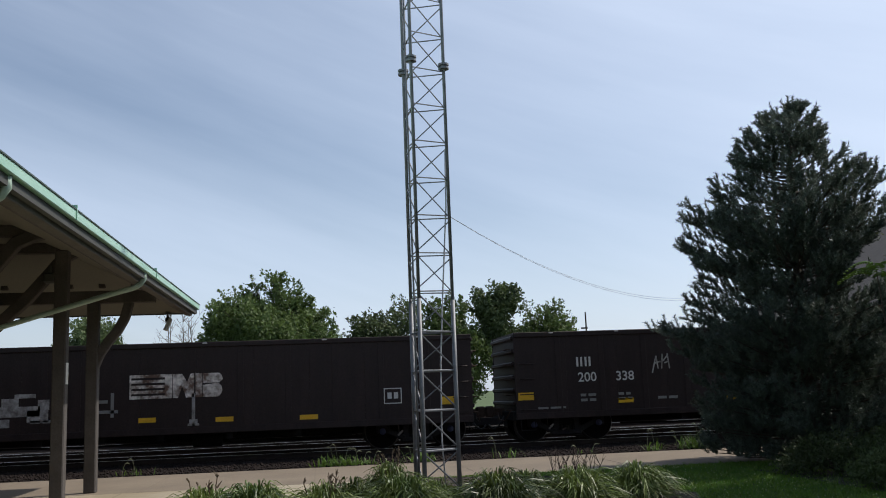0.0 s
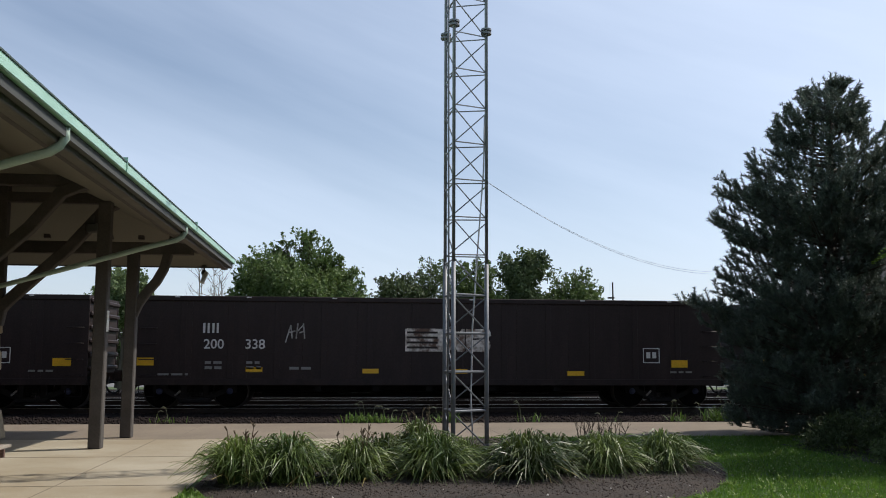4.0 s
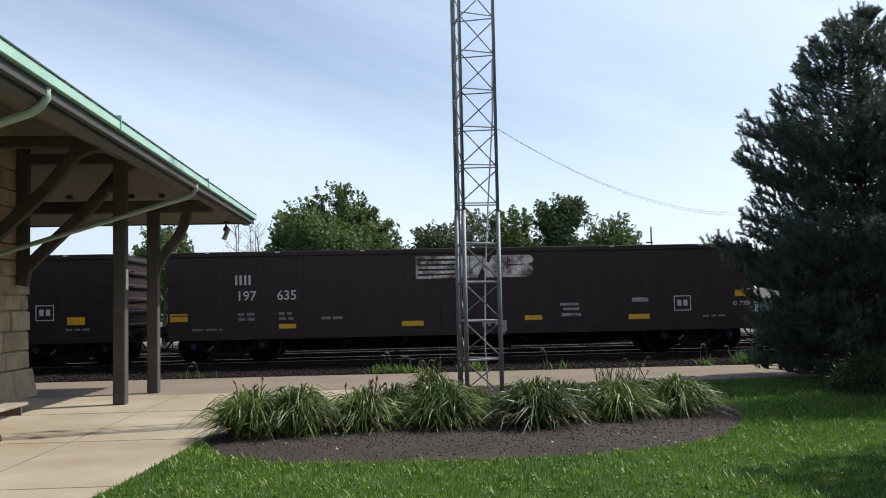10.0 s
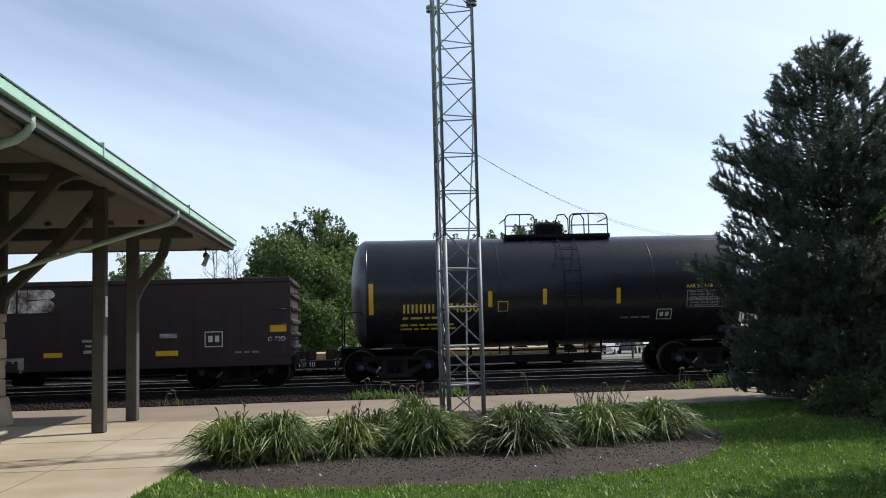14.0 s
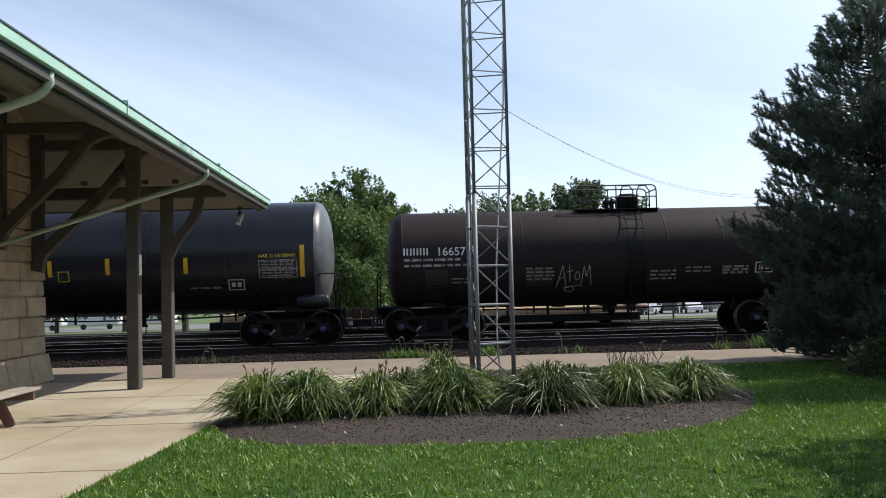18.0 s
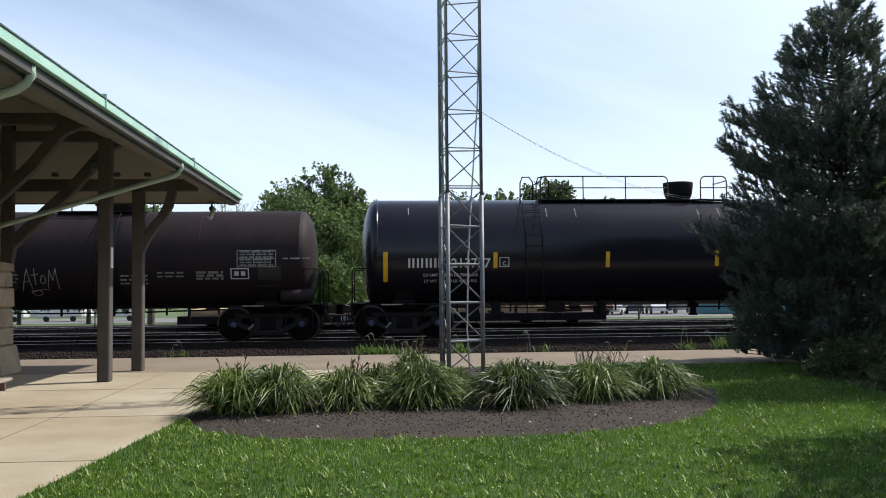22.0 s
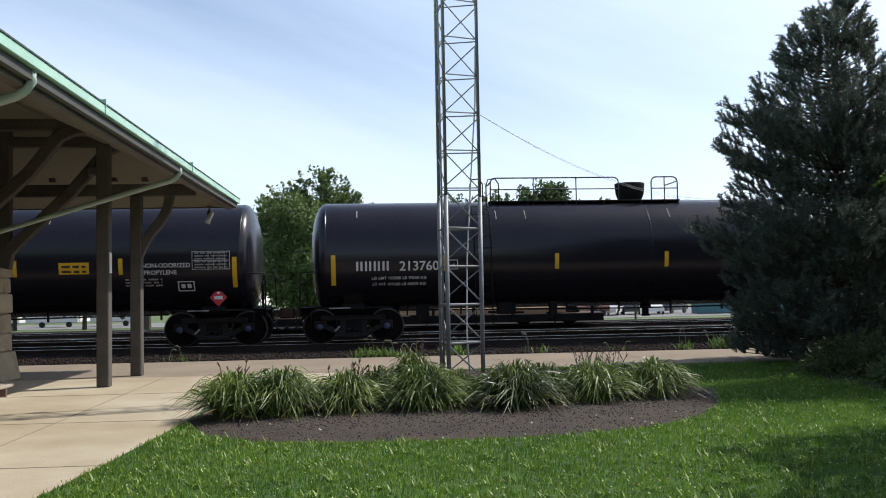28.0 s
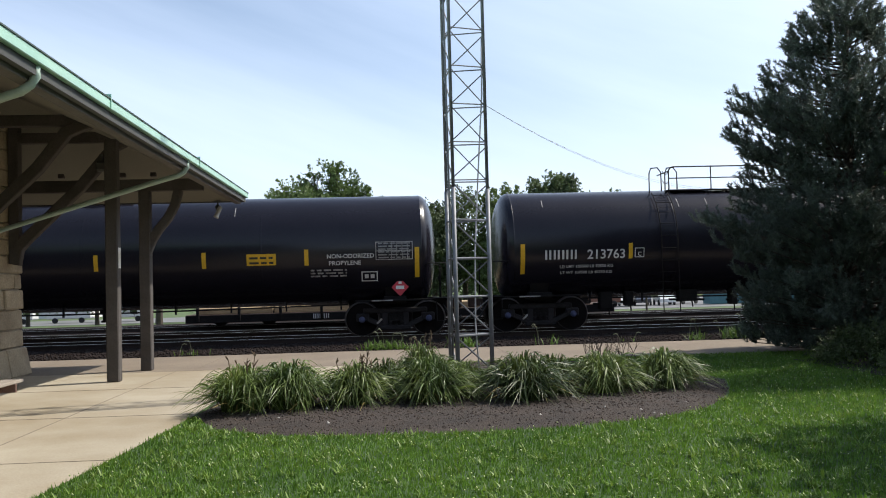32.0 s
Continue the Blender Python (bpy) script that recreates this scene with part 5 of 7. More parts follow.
    if flare:
        bm = turned(bmesh.new(), [(0, 0.0), (0, dr * 0.84), (0.09, dr * 0.87), (0.10, dr * 0.93), (0.15, dr * 0.95), (0.16, dr * 1.00), (0.21, dr * 1.02), (0.22, dr * 1.06), (0.50, dr * 1.14), (0.55, dr * 1.14), (0.56, dr * 1.08), (0.56, 0.0)], (dx, 0, ztop - 0.06), (dx, 0, ztop + 1), 24)
    else:
        bm = turned(bmesh.new(), [(0, 0.0), (0, dr), (0.34, dr), (0.36, dr * 1.06), (0.42, dr * 1.06), (0.48, dr * 0.75), (0.50, 0.0)], (dx, 0, ztop - 0.06), (dx, 0, ztop + 1), 24)
    part("bonnet", bm, M["under"], car, "black valve bonnet", True)
    detail(car, (zc, r))
    return car


def strips(car, rt, rows):
    for x, z, w, h in rows:
        plates(car, [(-w / 2, w / 2, -h / 2, h / 2)], x, z, 0, rt, "yellow", "reflector", "yellow reflective strip")


def table_panel(car, rt, x, z, w, h, seed):
    plates(car, frame_box(w, h, 0.02)[:4] + [(-w / 2, w / 2, -0.01, 0.01)] + [(-w / 2 + w * k / 7 - 0.007, -w / 2 + w * k / 7 + 0.007, -h / 2, h / 2) for k in range(3, 7)], x, z, 0, rt, "pale_white", "table_frame", "white ruled table")
    plates(car, [(p * 0.9, q * 0.9, s + h * 0.40, t + h * 0.40) for p, q, s, t in lines(6, w * 0.95, h * 0.155, 0.035, seed, 0.04)], x, z, 0, rt, "dim_white", "small_print", "white small print")


def detail_t4(car, rt):
    strips(car, rt, [(-4.9, 2.25, 0.12, 0.83), (-1.75, 2.19, 0.11, 0.42), (-0.28, 2.22, 0.11, 0.42), (1.72, 2.20, 0.11, 0.42), (4.73, 2.26, 0.12, 0.84)])
    plates(car, mark(4, 0.24), -3.62, 1.98, 0, rt, "yellow_paint", "owner_mark", "yellow owner's mark")
    sign(car, "674630", -2.57, 1.97, 0.25, 0, rt, "yellow_paint", label="yellow car number")
    plates(car, lines(1, 0.95, 0.1, 0.06, 8), -3.60, 1.74, 0, rt, "yellow_paint", "small_print", "yellow small print")
    plates(car, lines(2, 1.5, 0.13, 0.06, 9), -3.38, 1.56, 0, rt, "yellow_paint", "small_print", "yellow small print")
    plates(car, frame_box(0.28, 0.28, 0.02)[:4], -1.41, 1.99, 0, rt, "yellow_paint", "class_box", "small framed class box")
    plates(car, frame_box(0.42, 0.32, 0.025), 3.0, 1.68, 0, rt, "white_paint", "inspection_box", "white framed inspection stencil")
    sign(car, "AAR 211A100W1", 4.08, 2.41, 0.095, 0, rt, "yellow_paint", label="yellow class stencil")
    table_panel(car, rt, 4.1, 2.07, 1.0, 0.48, 11)
    plates(car, lines(1, 0.8, 0.1, 0.05, 12), 2.2, 1.62, 0, rt, "dim_white", "small_print", "faint small print")


def detail_t5(car, rt):
    plates(car, mark(4, 0.19), -5.22, 2.43, 0, rt, "white_paint", "owner_mark", "white owner's mark")
    sign(car, "16657", -4.31, 2.41, 0.225, 0, rt, label="white car number")
    plates(car, lines(1, 1.55, 0.13, 0.065, 13, 0.05), -4.78, 2.21, 0, rt, "pale_white", "small_print", "white small print")
    plates(car, lines(1, 1.9, 0.13, 0.060, 14, 0.05), -4.60, 2.06, 0, rt, "pale_white", "small_print", "white small print")
    plates(car, lines(2, 0.42, 0.11, 0.04, 15), -4.1, 1.70, 0, rt, "dim_white", "small_print", "faint small print")
    plates(car, lines(4, 0.75, 0.10, 0.045, 16), -1.95, 1.92, 0, rt, "dim_white", "small_print", "faint small print")
    plates(car, lines(3, 0.7, 0.11, 0.05, 17), 1.35, 1.78, 0, rt, "pale_white", "small_print", "white small print")
    plates(car, lines(2, 0.7, 0.10, 0.045, 18), 2.3, 1.85, 0, rt, "dim_white", "small_print", "faint small print")
    plates(car, lines(3, 0.7, 0.085, 0.06, 19), 3.3, 1.85, 0, rt, "dim_white", "small_print", "faint small print")
    plates(car, frame_box(0.48, 0.30, 0.03), 4.08, 1.81, 0, rt, "white_paint", "inspection_box", "white framed inspection stencil")
    table_panel(car, rt, 4.52, 2.20, 1.02, 0.45, 20)
    plates(car, lines(1, 0.7, 0.1, 0.04, 21), 5.55, 2.2, 0, rt, "pale_white", "small_print", "white small print")
    bm = strokes([[(-0.46, -0.30), (-0.40, -0.05), (-0.30, 0.34), (-0.20, -0.24)], [(-0.42, -0.04), (-0.24, 0.02)], [(-0.12, 0.36), (-0.10, -0.12)], [(-0.20, 0.16), (-0.02, 0.20)], [(0.02, 0.0), (0.07, 0.16), (0.15, 0.14), (0.16, -0.02), (0.08, -0.08), (0.02, 0.0)],
                  [(0.20, -0.20), (0.27, 0.30), (0.34, 0.02), (0.42, 0.34), (0.48, -0.24)], [(-0.26, -0.30), (-0.05, -0.26), (0.04, -0.36), (-0.06, -0.46), (-0.20, -0.42), (-0.24, -0.32), (0.10, -0.24), (0.22, -0.26)]], 0.012)
    part("graffiti", lay(mesh_of("graffiti", bm, M["pale_white"]), -1.05, 1.66, 0, rt), None, car, "thin white spray tag")
    plates(car, [(-0.30, 0.34, -1.0, 1.25)], 0.62, 2.12, 0, (rt[0], rt[1] - 0.006), "stain", "spill_stain", "black spill running down from the dome")
    plates(car, [(-0.35, 0.25, -0.25, 0.2)], -4.65, 1.75, 0, rt, "black_metal", "paint_patch", "black overpainted patch")
    plates(car, [(-0.4, 0.3, -0.3, 0.2)], -1.9, 1.72, 0, rt, "black_metal", "paint_patch", "black overpainted patch")
    plates(car, [(-0.3, 0.3, -0.2, 0.2)], 4.85, 1.82, 0, rt, "black_metal", "paint_patch", "black overpainted patch")


def detail_big(number, low1, low2):
    def detail(car, rt):
        strips(car, rt, [(-8.58, 1.94, 0.12, 0.83), (-5.66, 2.11, 0.11, 0.42), (-2.62, 2.11, 0.11, 0.42), (0.38, 2.12, 0.11, 0.42), (3.13, 2.12, 0.11, 0.42), (5.78, 2.14, 0.11, 0.42), (8.68, 1.94, 0.12, 0.83)])
        plates(car, mark(4, 0.25), -7.52, 2.05, 0, rt, "white_paint", "owner_mark", "white owner's mark")
        sign(car, number, -6.32, 2.03, 0.255, 0, rt, label="white car number")
        sign(car, low1, -6.85, 1.73, 0.085, 0, rt, label="white load limit line")
        sign(car, low2, -6.85, 1.57, 0.085, 0, rt, label="white light weight line")
        plates(car, frame_box(0.26, 0.26, 0.02)[:4], -5.42, 2.06, 0, rt, "white_paint", "class_box", "small framed class box")
        sign(car, "C", -5.42, 2.02, 0.11, 0, rt, label="class letter")
        plates(car, [(-0.38, 0.38, -0.15, 0.15)], 4.61, 2.11, 0, rt, "yellow", "warning_label", "yellow emergency label")
        plates(car, [(p, q, s + 0.035, t + 0.035) for p, q, s, t in lines(2, 0.62, 0.13, 0.055, 30)], 4.61, 2.12, 0, (rt[0], rt[1] + 0.004), "black_metal", "small_print", "black small print")
        sign(car, "NON-ODORIZED", 6.93, 2.15, 0.115, 0, rt)
        sign(car, "PROPYLENE", 6.78, 1.97, 0.115, 0, rt)
        plates(car, lines(3, 0.95, 0.085, 0.045, 31), 6.35, 1.80, 0, rt, "pale_white", "small_print", "white small print")
        table_panel(car, rt, 8.08, 2.27, 0.98, 0.48, 32)
        plates(car, frame_box(0.43, 0.30, 0.03), 7.42, 1.61, 0, rt, "white_paint", "inspection_box", "white framed inspection stencil")
        bm = bmesh.new()
        for k in range(8):
            z0, z1 = -0.24 + k * 0.06, -0.18 + k * 0.06
            w0, w1 = 0.23 - abs(z0) * 0.958, 0.23 - abs(z1) * 0.958
            bm.faces.new([bm.verts.new(v) for v in ((-w0 - 0.001, 0, z0), (w0 + 0.001, 0, z0), (w1 + 0.001, 0, z1), (-w1 - 0.001, 0, z1))])
        part("placard", lay(mesh_of("placard", bm, M["red"]), 8.22, 1.30, -1.19), None, car, "red hazard placard")
        plates(car, [(-0.11, 0.11, -0.05, 0.04), (-0.04, 0.04, 0.09, 0.15)], 8.22, 1.30, -1.195, None, "paper", "placard_print", "white placard print")
        plates(car, [(-0.012, 0.012, 0, 0.3)], -7.95, 3.35, 0, rt, "pale_white", "drip", "pale drip")
        for x in (-4.2, -3.4, 0.6, 3.9):
            plates(car, [(-0.010, 0.010, -0.2, 0.16)], x, 3.42, 0, rt, "pale_white", "drip", "pale drip streak")
    return detail


t4 = tank(5.43, 2.42, 1.51, "tank_a", "glossy black tank car with yellow lettering and grey heads", "tank_head", 1.12, (-1.14, 1.75), (0.18, 0.40, False), 0.27, detail_t4, (-1.5, 2.7))
t5 = tank(6.03, 2.22, 1.33, "tank_b", "dull brown-black tank car with white stencils and a spray tag", "tank_b", 1.25, (-0.80, 1.43), (0.74, 0.28, False), 0.42, detail_t5, (-2.4, 1.5, 3.0))
LOADS = (("213757", "LD LMT 158100 LB 70800 KG", "LT WT 108900 LB 48500 KG"), ("213760", "LD LMT 155800 LB 70650 KG", "LT WT 107200 LB 48650 KG"), ("213763", "LD LMT 155500 LB 70550 KG", "LT WT 107500 LB 48750 KG"))
big = [tank(9.22, 2.35, 1.49, "tank_c", "long glossy black tank car with white numbers", "tank_c", 1.14, (-4.26, 1.05), (-0.17, 0.37, True), -4.84, detail_big(*row), (-4.4, 0.0, 4.6)) for row in LOADS]
CARS += [(t4, 42.86), (t5, 55.80), (big[0], 72.28), (big[1], 92.10), (big[2], 112.18)]


# ---- planting ----
def blades(name, roots, mat, length, width, lean, droop, parent=None, seed=1, segs=4, label="", tip=0.15):
    """Strap leaves: each root (x, y, z) gives one arching strip, in one mesh."""
    r = np.random.default_rng(seed)
    n = len(roots)
    az = r.uniform(0, 2 * np.pi, n)
    ln = r.uniform(*length, n)
    out = r.uniform(*lean, n)
    w = r.uniform(*width, n)
    d = np.stack([np.cos(az), np.sin(az)], -1)
    s = np.stack([-np.sin(az), np.cos(az)], -1)
    V = np.zeros((n, segs + 1, 2, 3))
    reach, rise = np.zeros(n), np.zeros(n)
    for k in range(segs + 1):
        u = k / segs
        ww = w * (1 - (1 - tip) * u**1.8) * 0.5
        for j, g in ((0, -1), (1, 1)):
            V[:, k, j, :2] = roots[:, :2] + d * reach[:, None] + s * (g * ww)[:, None]
            V[:, k, j, 2] = roots[:, 2] + np.maximum(rise, 0.01)
        tilt = np.minimum(2.75, out + droop * (0.45 + out) * ((u + 0.5 / segs) ** 1.4) * 1.75)
        reach = reach + ln / segs * np.sin(tilt)
        rise = rise + ln / segs * np.cos(tilt)
    idx = np.arange(n)[:, None] * (2 * (segs + 1))
    F = np.concatenate([np.stack([idx[:, 0] + 2 * k, idx[:, 0] + 2 * k + 1, idx[:, 0] + 2 * k + 3, idx[:, 0] + 2 * k + 2], -1) for k in range(segs)])
    me = from_arrays(name, V.reshape(-1, 3), F, mat)
    me.shade_smooth()
    ob = new(name, me)
    if parent:
        ob.parent = parent
    return tagged(ob, label)


# lawn: blades and clover over the part that is looked at
r = np.random.default_rng(3)
n = 440000
gx, gy = r.uniform(-2.8, 11.5, n), 4.2 + 13.3 * r.random(n) ** 1.25
near = 70000                            # round and behind the eye
gx[:near], gy[:near] = r.uniform(-3.4, 9.0, near), r.uniform(-5.0, 4.3, near)
edge_x = np.interp(gy, [p[1] for p in EDGE], [p[0] for p in EDGE])
bed_poly = np.array(BED)


def inside_bed(x, y):
    res = np.zeros(len(x), bool)
    m = len(bed_poly)
    for i in range(m):
        (x1, y1), (x2, y2) = bed_poly[i], bed_poly[(i + 1) % m]
        hit = ((y1 > y) != (y2 > y)) & (x < (x2 - x1) * (y - y1) / (y2 - y1 + 1e-12) + x1)
        res ^= hit
    return res


ok = (gx > edge_x + 0.01) & ~inside_bed(gx, gy) & ((np.abs(gx - 0.5) < np.where(gx > 0, 0.80, 0.62) * (gy + 1.5)) | (gy < 4.3)) & ~((gx < 1.5) & (gy > 11.2))
gx, gy = gx[ok], gy[ok]
tuft = 0.75 + 0.5 * np.array([noise.noise(Vector((a * 2.1, b * 2.1, 0.0))) for a, b in zip(gx[::40], gy[::40])]).repeat(40)[: len(gx)]
n = len(gx)
h = 0.048 * r.uniform(0.6, 1.4, n) * np.resize(tuft, n)
az = r.uniform(0, 6.283, n)
ln = r.uniform(0.0, 0.6, n)
w = r.uniform(0.004, 0.008, n) * np.maximum(0.9, 0.8 + gy * 0.03)
base = np.stack([gx, gy, np.full(n, -0.008)], -1)
sd = np.stack([-np.sin(az), np.cos(az), np.zeros(n)], -1) * w[:, None]
tp = base + np.stack([np.cos(az) * ln * h, np.sin(az) * ln * h, h], -1)
V = np.stack([base - sd, base + sd, tp], 1)
grass = new("grass", from_arrays("grass", V.reshape(-1, 3), np.arange(n * 3).reshape(-1, 3), M["grass"]))
tagged(grass, "bright green mown grass blades", "grass", kind="stuff")
# clover heads: tiny pale tufts over the lawn
k = r.choice(n, 2600, replace=False)
c = base[k] + np.stack([np.zeros(len(k)), np.zeros(len(k)), h[k] * 0.9 + 0.012], -1)
octa = np.array([(1, 0, 0), (0, 1, 0), (-1, 0, 0), (0, -1, 0), (0, 0, 1), (0, 0, -1)]) * 0.009
tri = np.array([(0, 1, 4), (1, 2, 4), (2, 3, 4), (3, 0, 4), (1, 0, 5), (2, 1, 5), (3, 2, 5), (0, 3, 5)])
V = c[:, None] + octa[None] * r.uniform(0.5, 1.3, (len(k), 1, 1))
cl = new("clover", from_arrays("clover", V.reshape(-1, 3), (np.arange(len(k))[:, None, None] * 6 + tri[None]).reshape(-1, 3), M["clover"]))
tagged(cl, "pale clover heads scattered in the lawn", "clover", kind="stuff")

# longer, brighter tufts standing out of the mown grass
k = r.choice(n, 2600, replace=False)
per = 9
roots = (base[k][:, None] + np.stack([r.normal(0, 0.022, (len(k), per)), r.normal(0, 0.022, (len(k), per)), np.zeros((len(k), per))], -1)).reshape(-1, 3)
tufts = blades("grass_tuft", roots, M["leaf_young"], (0.05, 0.115), (0.010, 0.020), (0.1, 0.9), 0.7, None, 12, 2)
tagged(tufts, "longer yellow-green tufts in the mown lawn", "grass", kind="stuff")

# daylily clumps along the bed
def fountain(name, x, y, ht, rad, n, mat, width, seed, parent, label="", segs=10):
    """Strap leaves that rise from a crown and bow outwards, the outer ones down to the ground: one mesh."""
    r = np.random.default_rng(seed)
    az = r.uniform(0, 2 * np.pi, n)
    k = np.sqrt(r.random(n))                              # 0 in the heart of the clump, 1 at its rim
    root = np.stack([x + 0.40 * rad * k * np.cos(az), y + 0.40 * rad * k * np.sin(az), np.full(n, 0.035)], -1)
    az = az + r.normal(0, 0.75, n)
    reach = rad * (0.10 + 0.75 * k) * r.uniform(0.5, 1.35, n)
    peak = ht * (1.0 - 0.45 * k * k) * r.uniform(0.50, 1.08, n)
    crest = r.uniform(0.50, 0.88, n)                      # how far along the leaf its highest point lies
    fall = peak * np.clip(r.uniform(0.05, 0.75, n) * (0.35 + 0.9 * k), 0, 1.0)
    low = (k > 0.75) & (r.random(n) < 0.25)               # some rim leaves lie over to the ground
    fall = np.where(low, peak * 1.02, fall)
    crest = np.where(low, 0.42, crest)
    curl = r.normal(0, 0.28, n) * reach
    w = r.uniform(*width, n)
    lift = r.normal(0, 0.55, n)
    V = np.zeros((n, segs + 1, 2, 3))
    for q in range(segs + 1):
        u = q / segs
        out = reach * (0.25 * u + 0.75 * u**1.8)
        over = np.clip((u - crest * 0.85) / (1 - crest * 0.85), 0, 1)
        up = peak * (1 - (1 - np.minimum(1, u / crest)) ** 1.9) - fall * over**1.6
        bend = curl * u * u
        mid = root + np.stack([np.cos(az) * out - np.sin(az) * bend, np.sin(az) * out + np.cos(az) * bend, np.maximum(up, 0.0)], -1)
        side = np.stack([-np.sin(az), np.cos(az), lift], -1)
        ww = w * (0.65 + 0.35 * min(1, u / 0.25)) * (1 - 0.92 * max(0.0, (u - 0.5) / 0.5) ** 1.4) * 0.5
        for b, g in ((0, -1), (1, 1)):
            V[:, q, b] = mid + side * (g * ww)[:, None]
    idx = np.arange(n) * (2 * (segs + 1))
    F = np.concatenate([np.stack([idx + 2 * q, idx + 2 * q + 1, idx + 2 * q + 3, idx + 2 * q + 2], -1) for q in range(segs)])
    me = from_arrays(name, V.reshape(-1, 3), F, mat)
    me.shade_smooth()
    ob = new(name, me)
    ob.parent = parent
    return tagged(ob, label)


CLUMPS = [(-1.25, 11.33, 0.57, 0.62, 330), (-0.66, 11.23, 0.61, 0.62, 380), (0.12, 11.33, 0.55, 0.52, 330), (0.5, 11.98, 0.53, 0.44, 230), (1.08, 11.33, 0.59, 0.58, 400), (1.02, 12.68, 0.67, 0.44, 260), (1.52, 11.78, 0.47, 0.42, 220), (2.22, 11.23, 0.61, 0.62, 430), (2.66, 11.68, 0.53, 0.46, 240), (3.32, 11.68, 0.57, 0.56, 360), (3.74, 12.38, 0.45, 0.42, 200), (4.22, 11.98, 0.55, 0.54, 350), (4.58, 12.58, 0.41, 0.38, 170)]
for i, (x, y, ht, rad, n) in enumerate(CLUMPS):
    rr = np.random.default_rng(40 + i)
    plant = thing("daylily", "clump of arching green daylily leaves in bark mulch", "plant", group="daylilies along the bed")
    fountain("leaf", x, y, ht, rad * 1.08, int(n * 2.5), M["lily"], (0.010, 0.021), 60 + i, plant)
    fountain("dry_leaf", x, y - 0.05, ht * 0.55, rad * 1.02, max(9, n // 20), M["lily_dry"], (0.014, 0.024), 90 + i, plant, "yellowed lower leaves")
    if i in (0, 2, 5):
        for k in range(7):
            a, b = rr.uniform(-0.25, 0.25), rr.uniform(-0.2, 0.2)
            top = Vector((x + a * 1.2, y + b, ht * rr.uniform(1.00, 1.22)))
            bm = rod(bmesh.new(), (x + a * 0.5, y + b * 0.6, 0.1), top, 0.006, 4)
            for g in range(3):
                rod(bm, top, top + Vector((rr.uniform(-0.05, 0.05), rr.uniform(-0.03, 0.03), rr.uniform(0.02, 0.07))), 0.011, 4, 0.004)
            part("stalk", bm, M["stalk"], plant, "brown spent flower stalk")
# dry stalks behind the bed
dead = thing("dry_shrub", "bare brown dry stalks at the back of the bed", "plant")
bm = bmesh.new()
rr = np.random.default_rng(8)
for k in range(26):
    x, y = 4.3 + rr.uniform(-0.45, 0.45), 14.9 + rr.uniform(-0.3, 0.3)
    top = (x + rr.uniform(-0.22, 0.22), y + rr.uniform(-0.15, 0.15), rr.uniform(0.32, 0.62))
    rod(bm, (x, y, 0.03), top, 0.008, 4, 0.004)
    for g in range(3):
        u = rr.uniform(0.45, 0.95)
        p = Vector((x, y, 0.03)).lerp(Vector(top), u)
        rod(bm, p, p + Vector((rr.uniform(-0.12, 0.12), rr.uniform(-0.08, 0.08), rr.uniform(0.05, 0.16))), 0.005, 4, 0.002)
part("stem", bm, M["bark"], dead)

# weeds along the ballast
for i, (x, y, n, ht) in enumerate(((0.35, 21.56, 80, 0.34), (0.75, 21.56, 70, 0.30), (1.1, 21.56, 50, 0.25), (2.45, 21.56, 70, 0.36), (8.0, 21.6, 40, 0.34), (8.95, 21.65, 100, 0.42), (9.4, 21.65, 70, 0.32), (4.5, 21.56, 16, 0.34), (-3.9, 21.6, 14, 0.25), (6.3, 21.56, 10, 0.2))):
    rr = np.random.default_rng(140 + i)
    roots = np.stack([x + rr.normal(0, 0.16, n), y + rr.normal(0, 0.10, n), np.full(n, 0.0)], -1)
    weed = thing("weed", "bright green weed tuft at the ballast edge", "plant", group="weeds by the track")
    tagged(blades("leaf", roots, M["weed"], (ht * 0.5, ht * 1.05), (0.016, 0.034), (0.05, 0.8), 0.55, weed, 170 + i, 4), "narrow green weed leaves", kind="stuff")
    for k in range(max(2, n // 24)):
        bm = bmesh.new()
        a = x + rr.uniform(-0.36, 0.36)
        g, f = rr.uniform(0.7, 1.15), rr.choice((-1, 1))
        pts = [(a, y, 0.0), (a + 0.02 * f, y, ht * 0.7 * g), (a + 0.06 * f, y, ht * 1.25 * g), (a + 0.11 * f, y, ht * 1.36 * g), (a + 0.17 * f, y, ht * 1.24 * g)]
        pipe(bm, pts, 0.005, 4)
        rod(bm, pts[2], pts[3], 0.008, 5, 0.013)
        rod(bm, pts[3], pts[4], 0.013, 5, 0.005)
        part("seed_head", bm, M["seed"], weed, "pale nodding seed head")


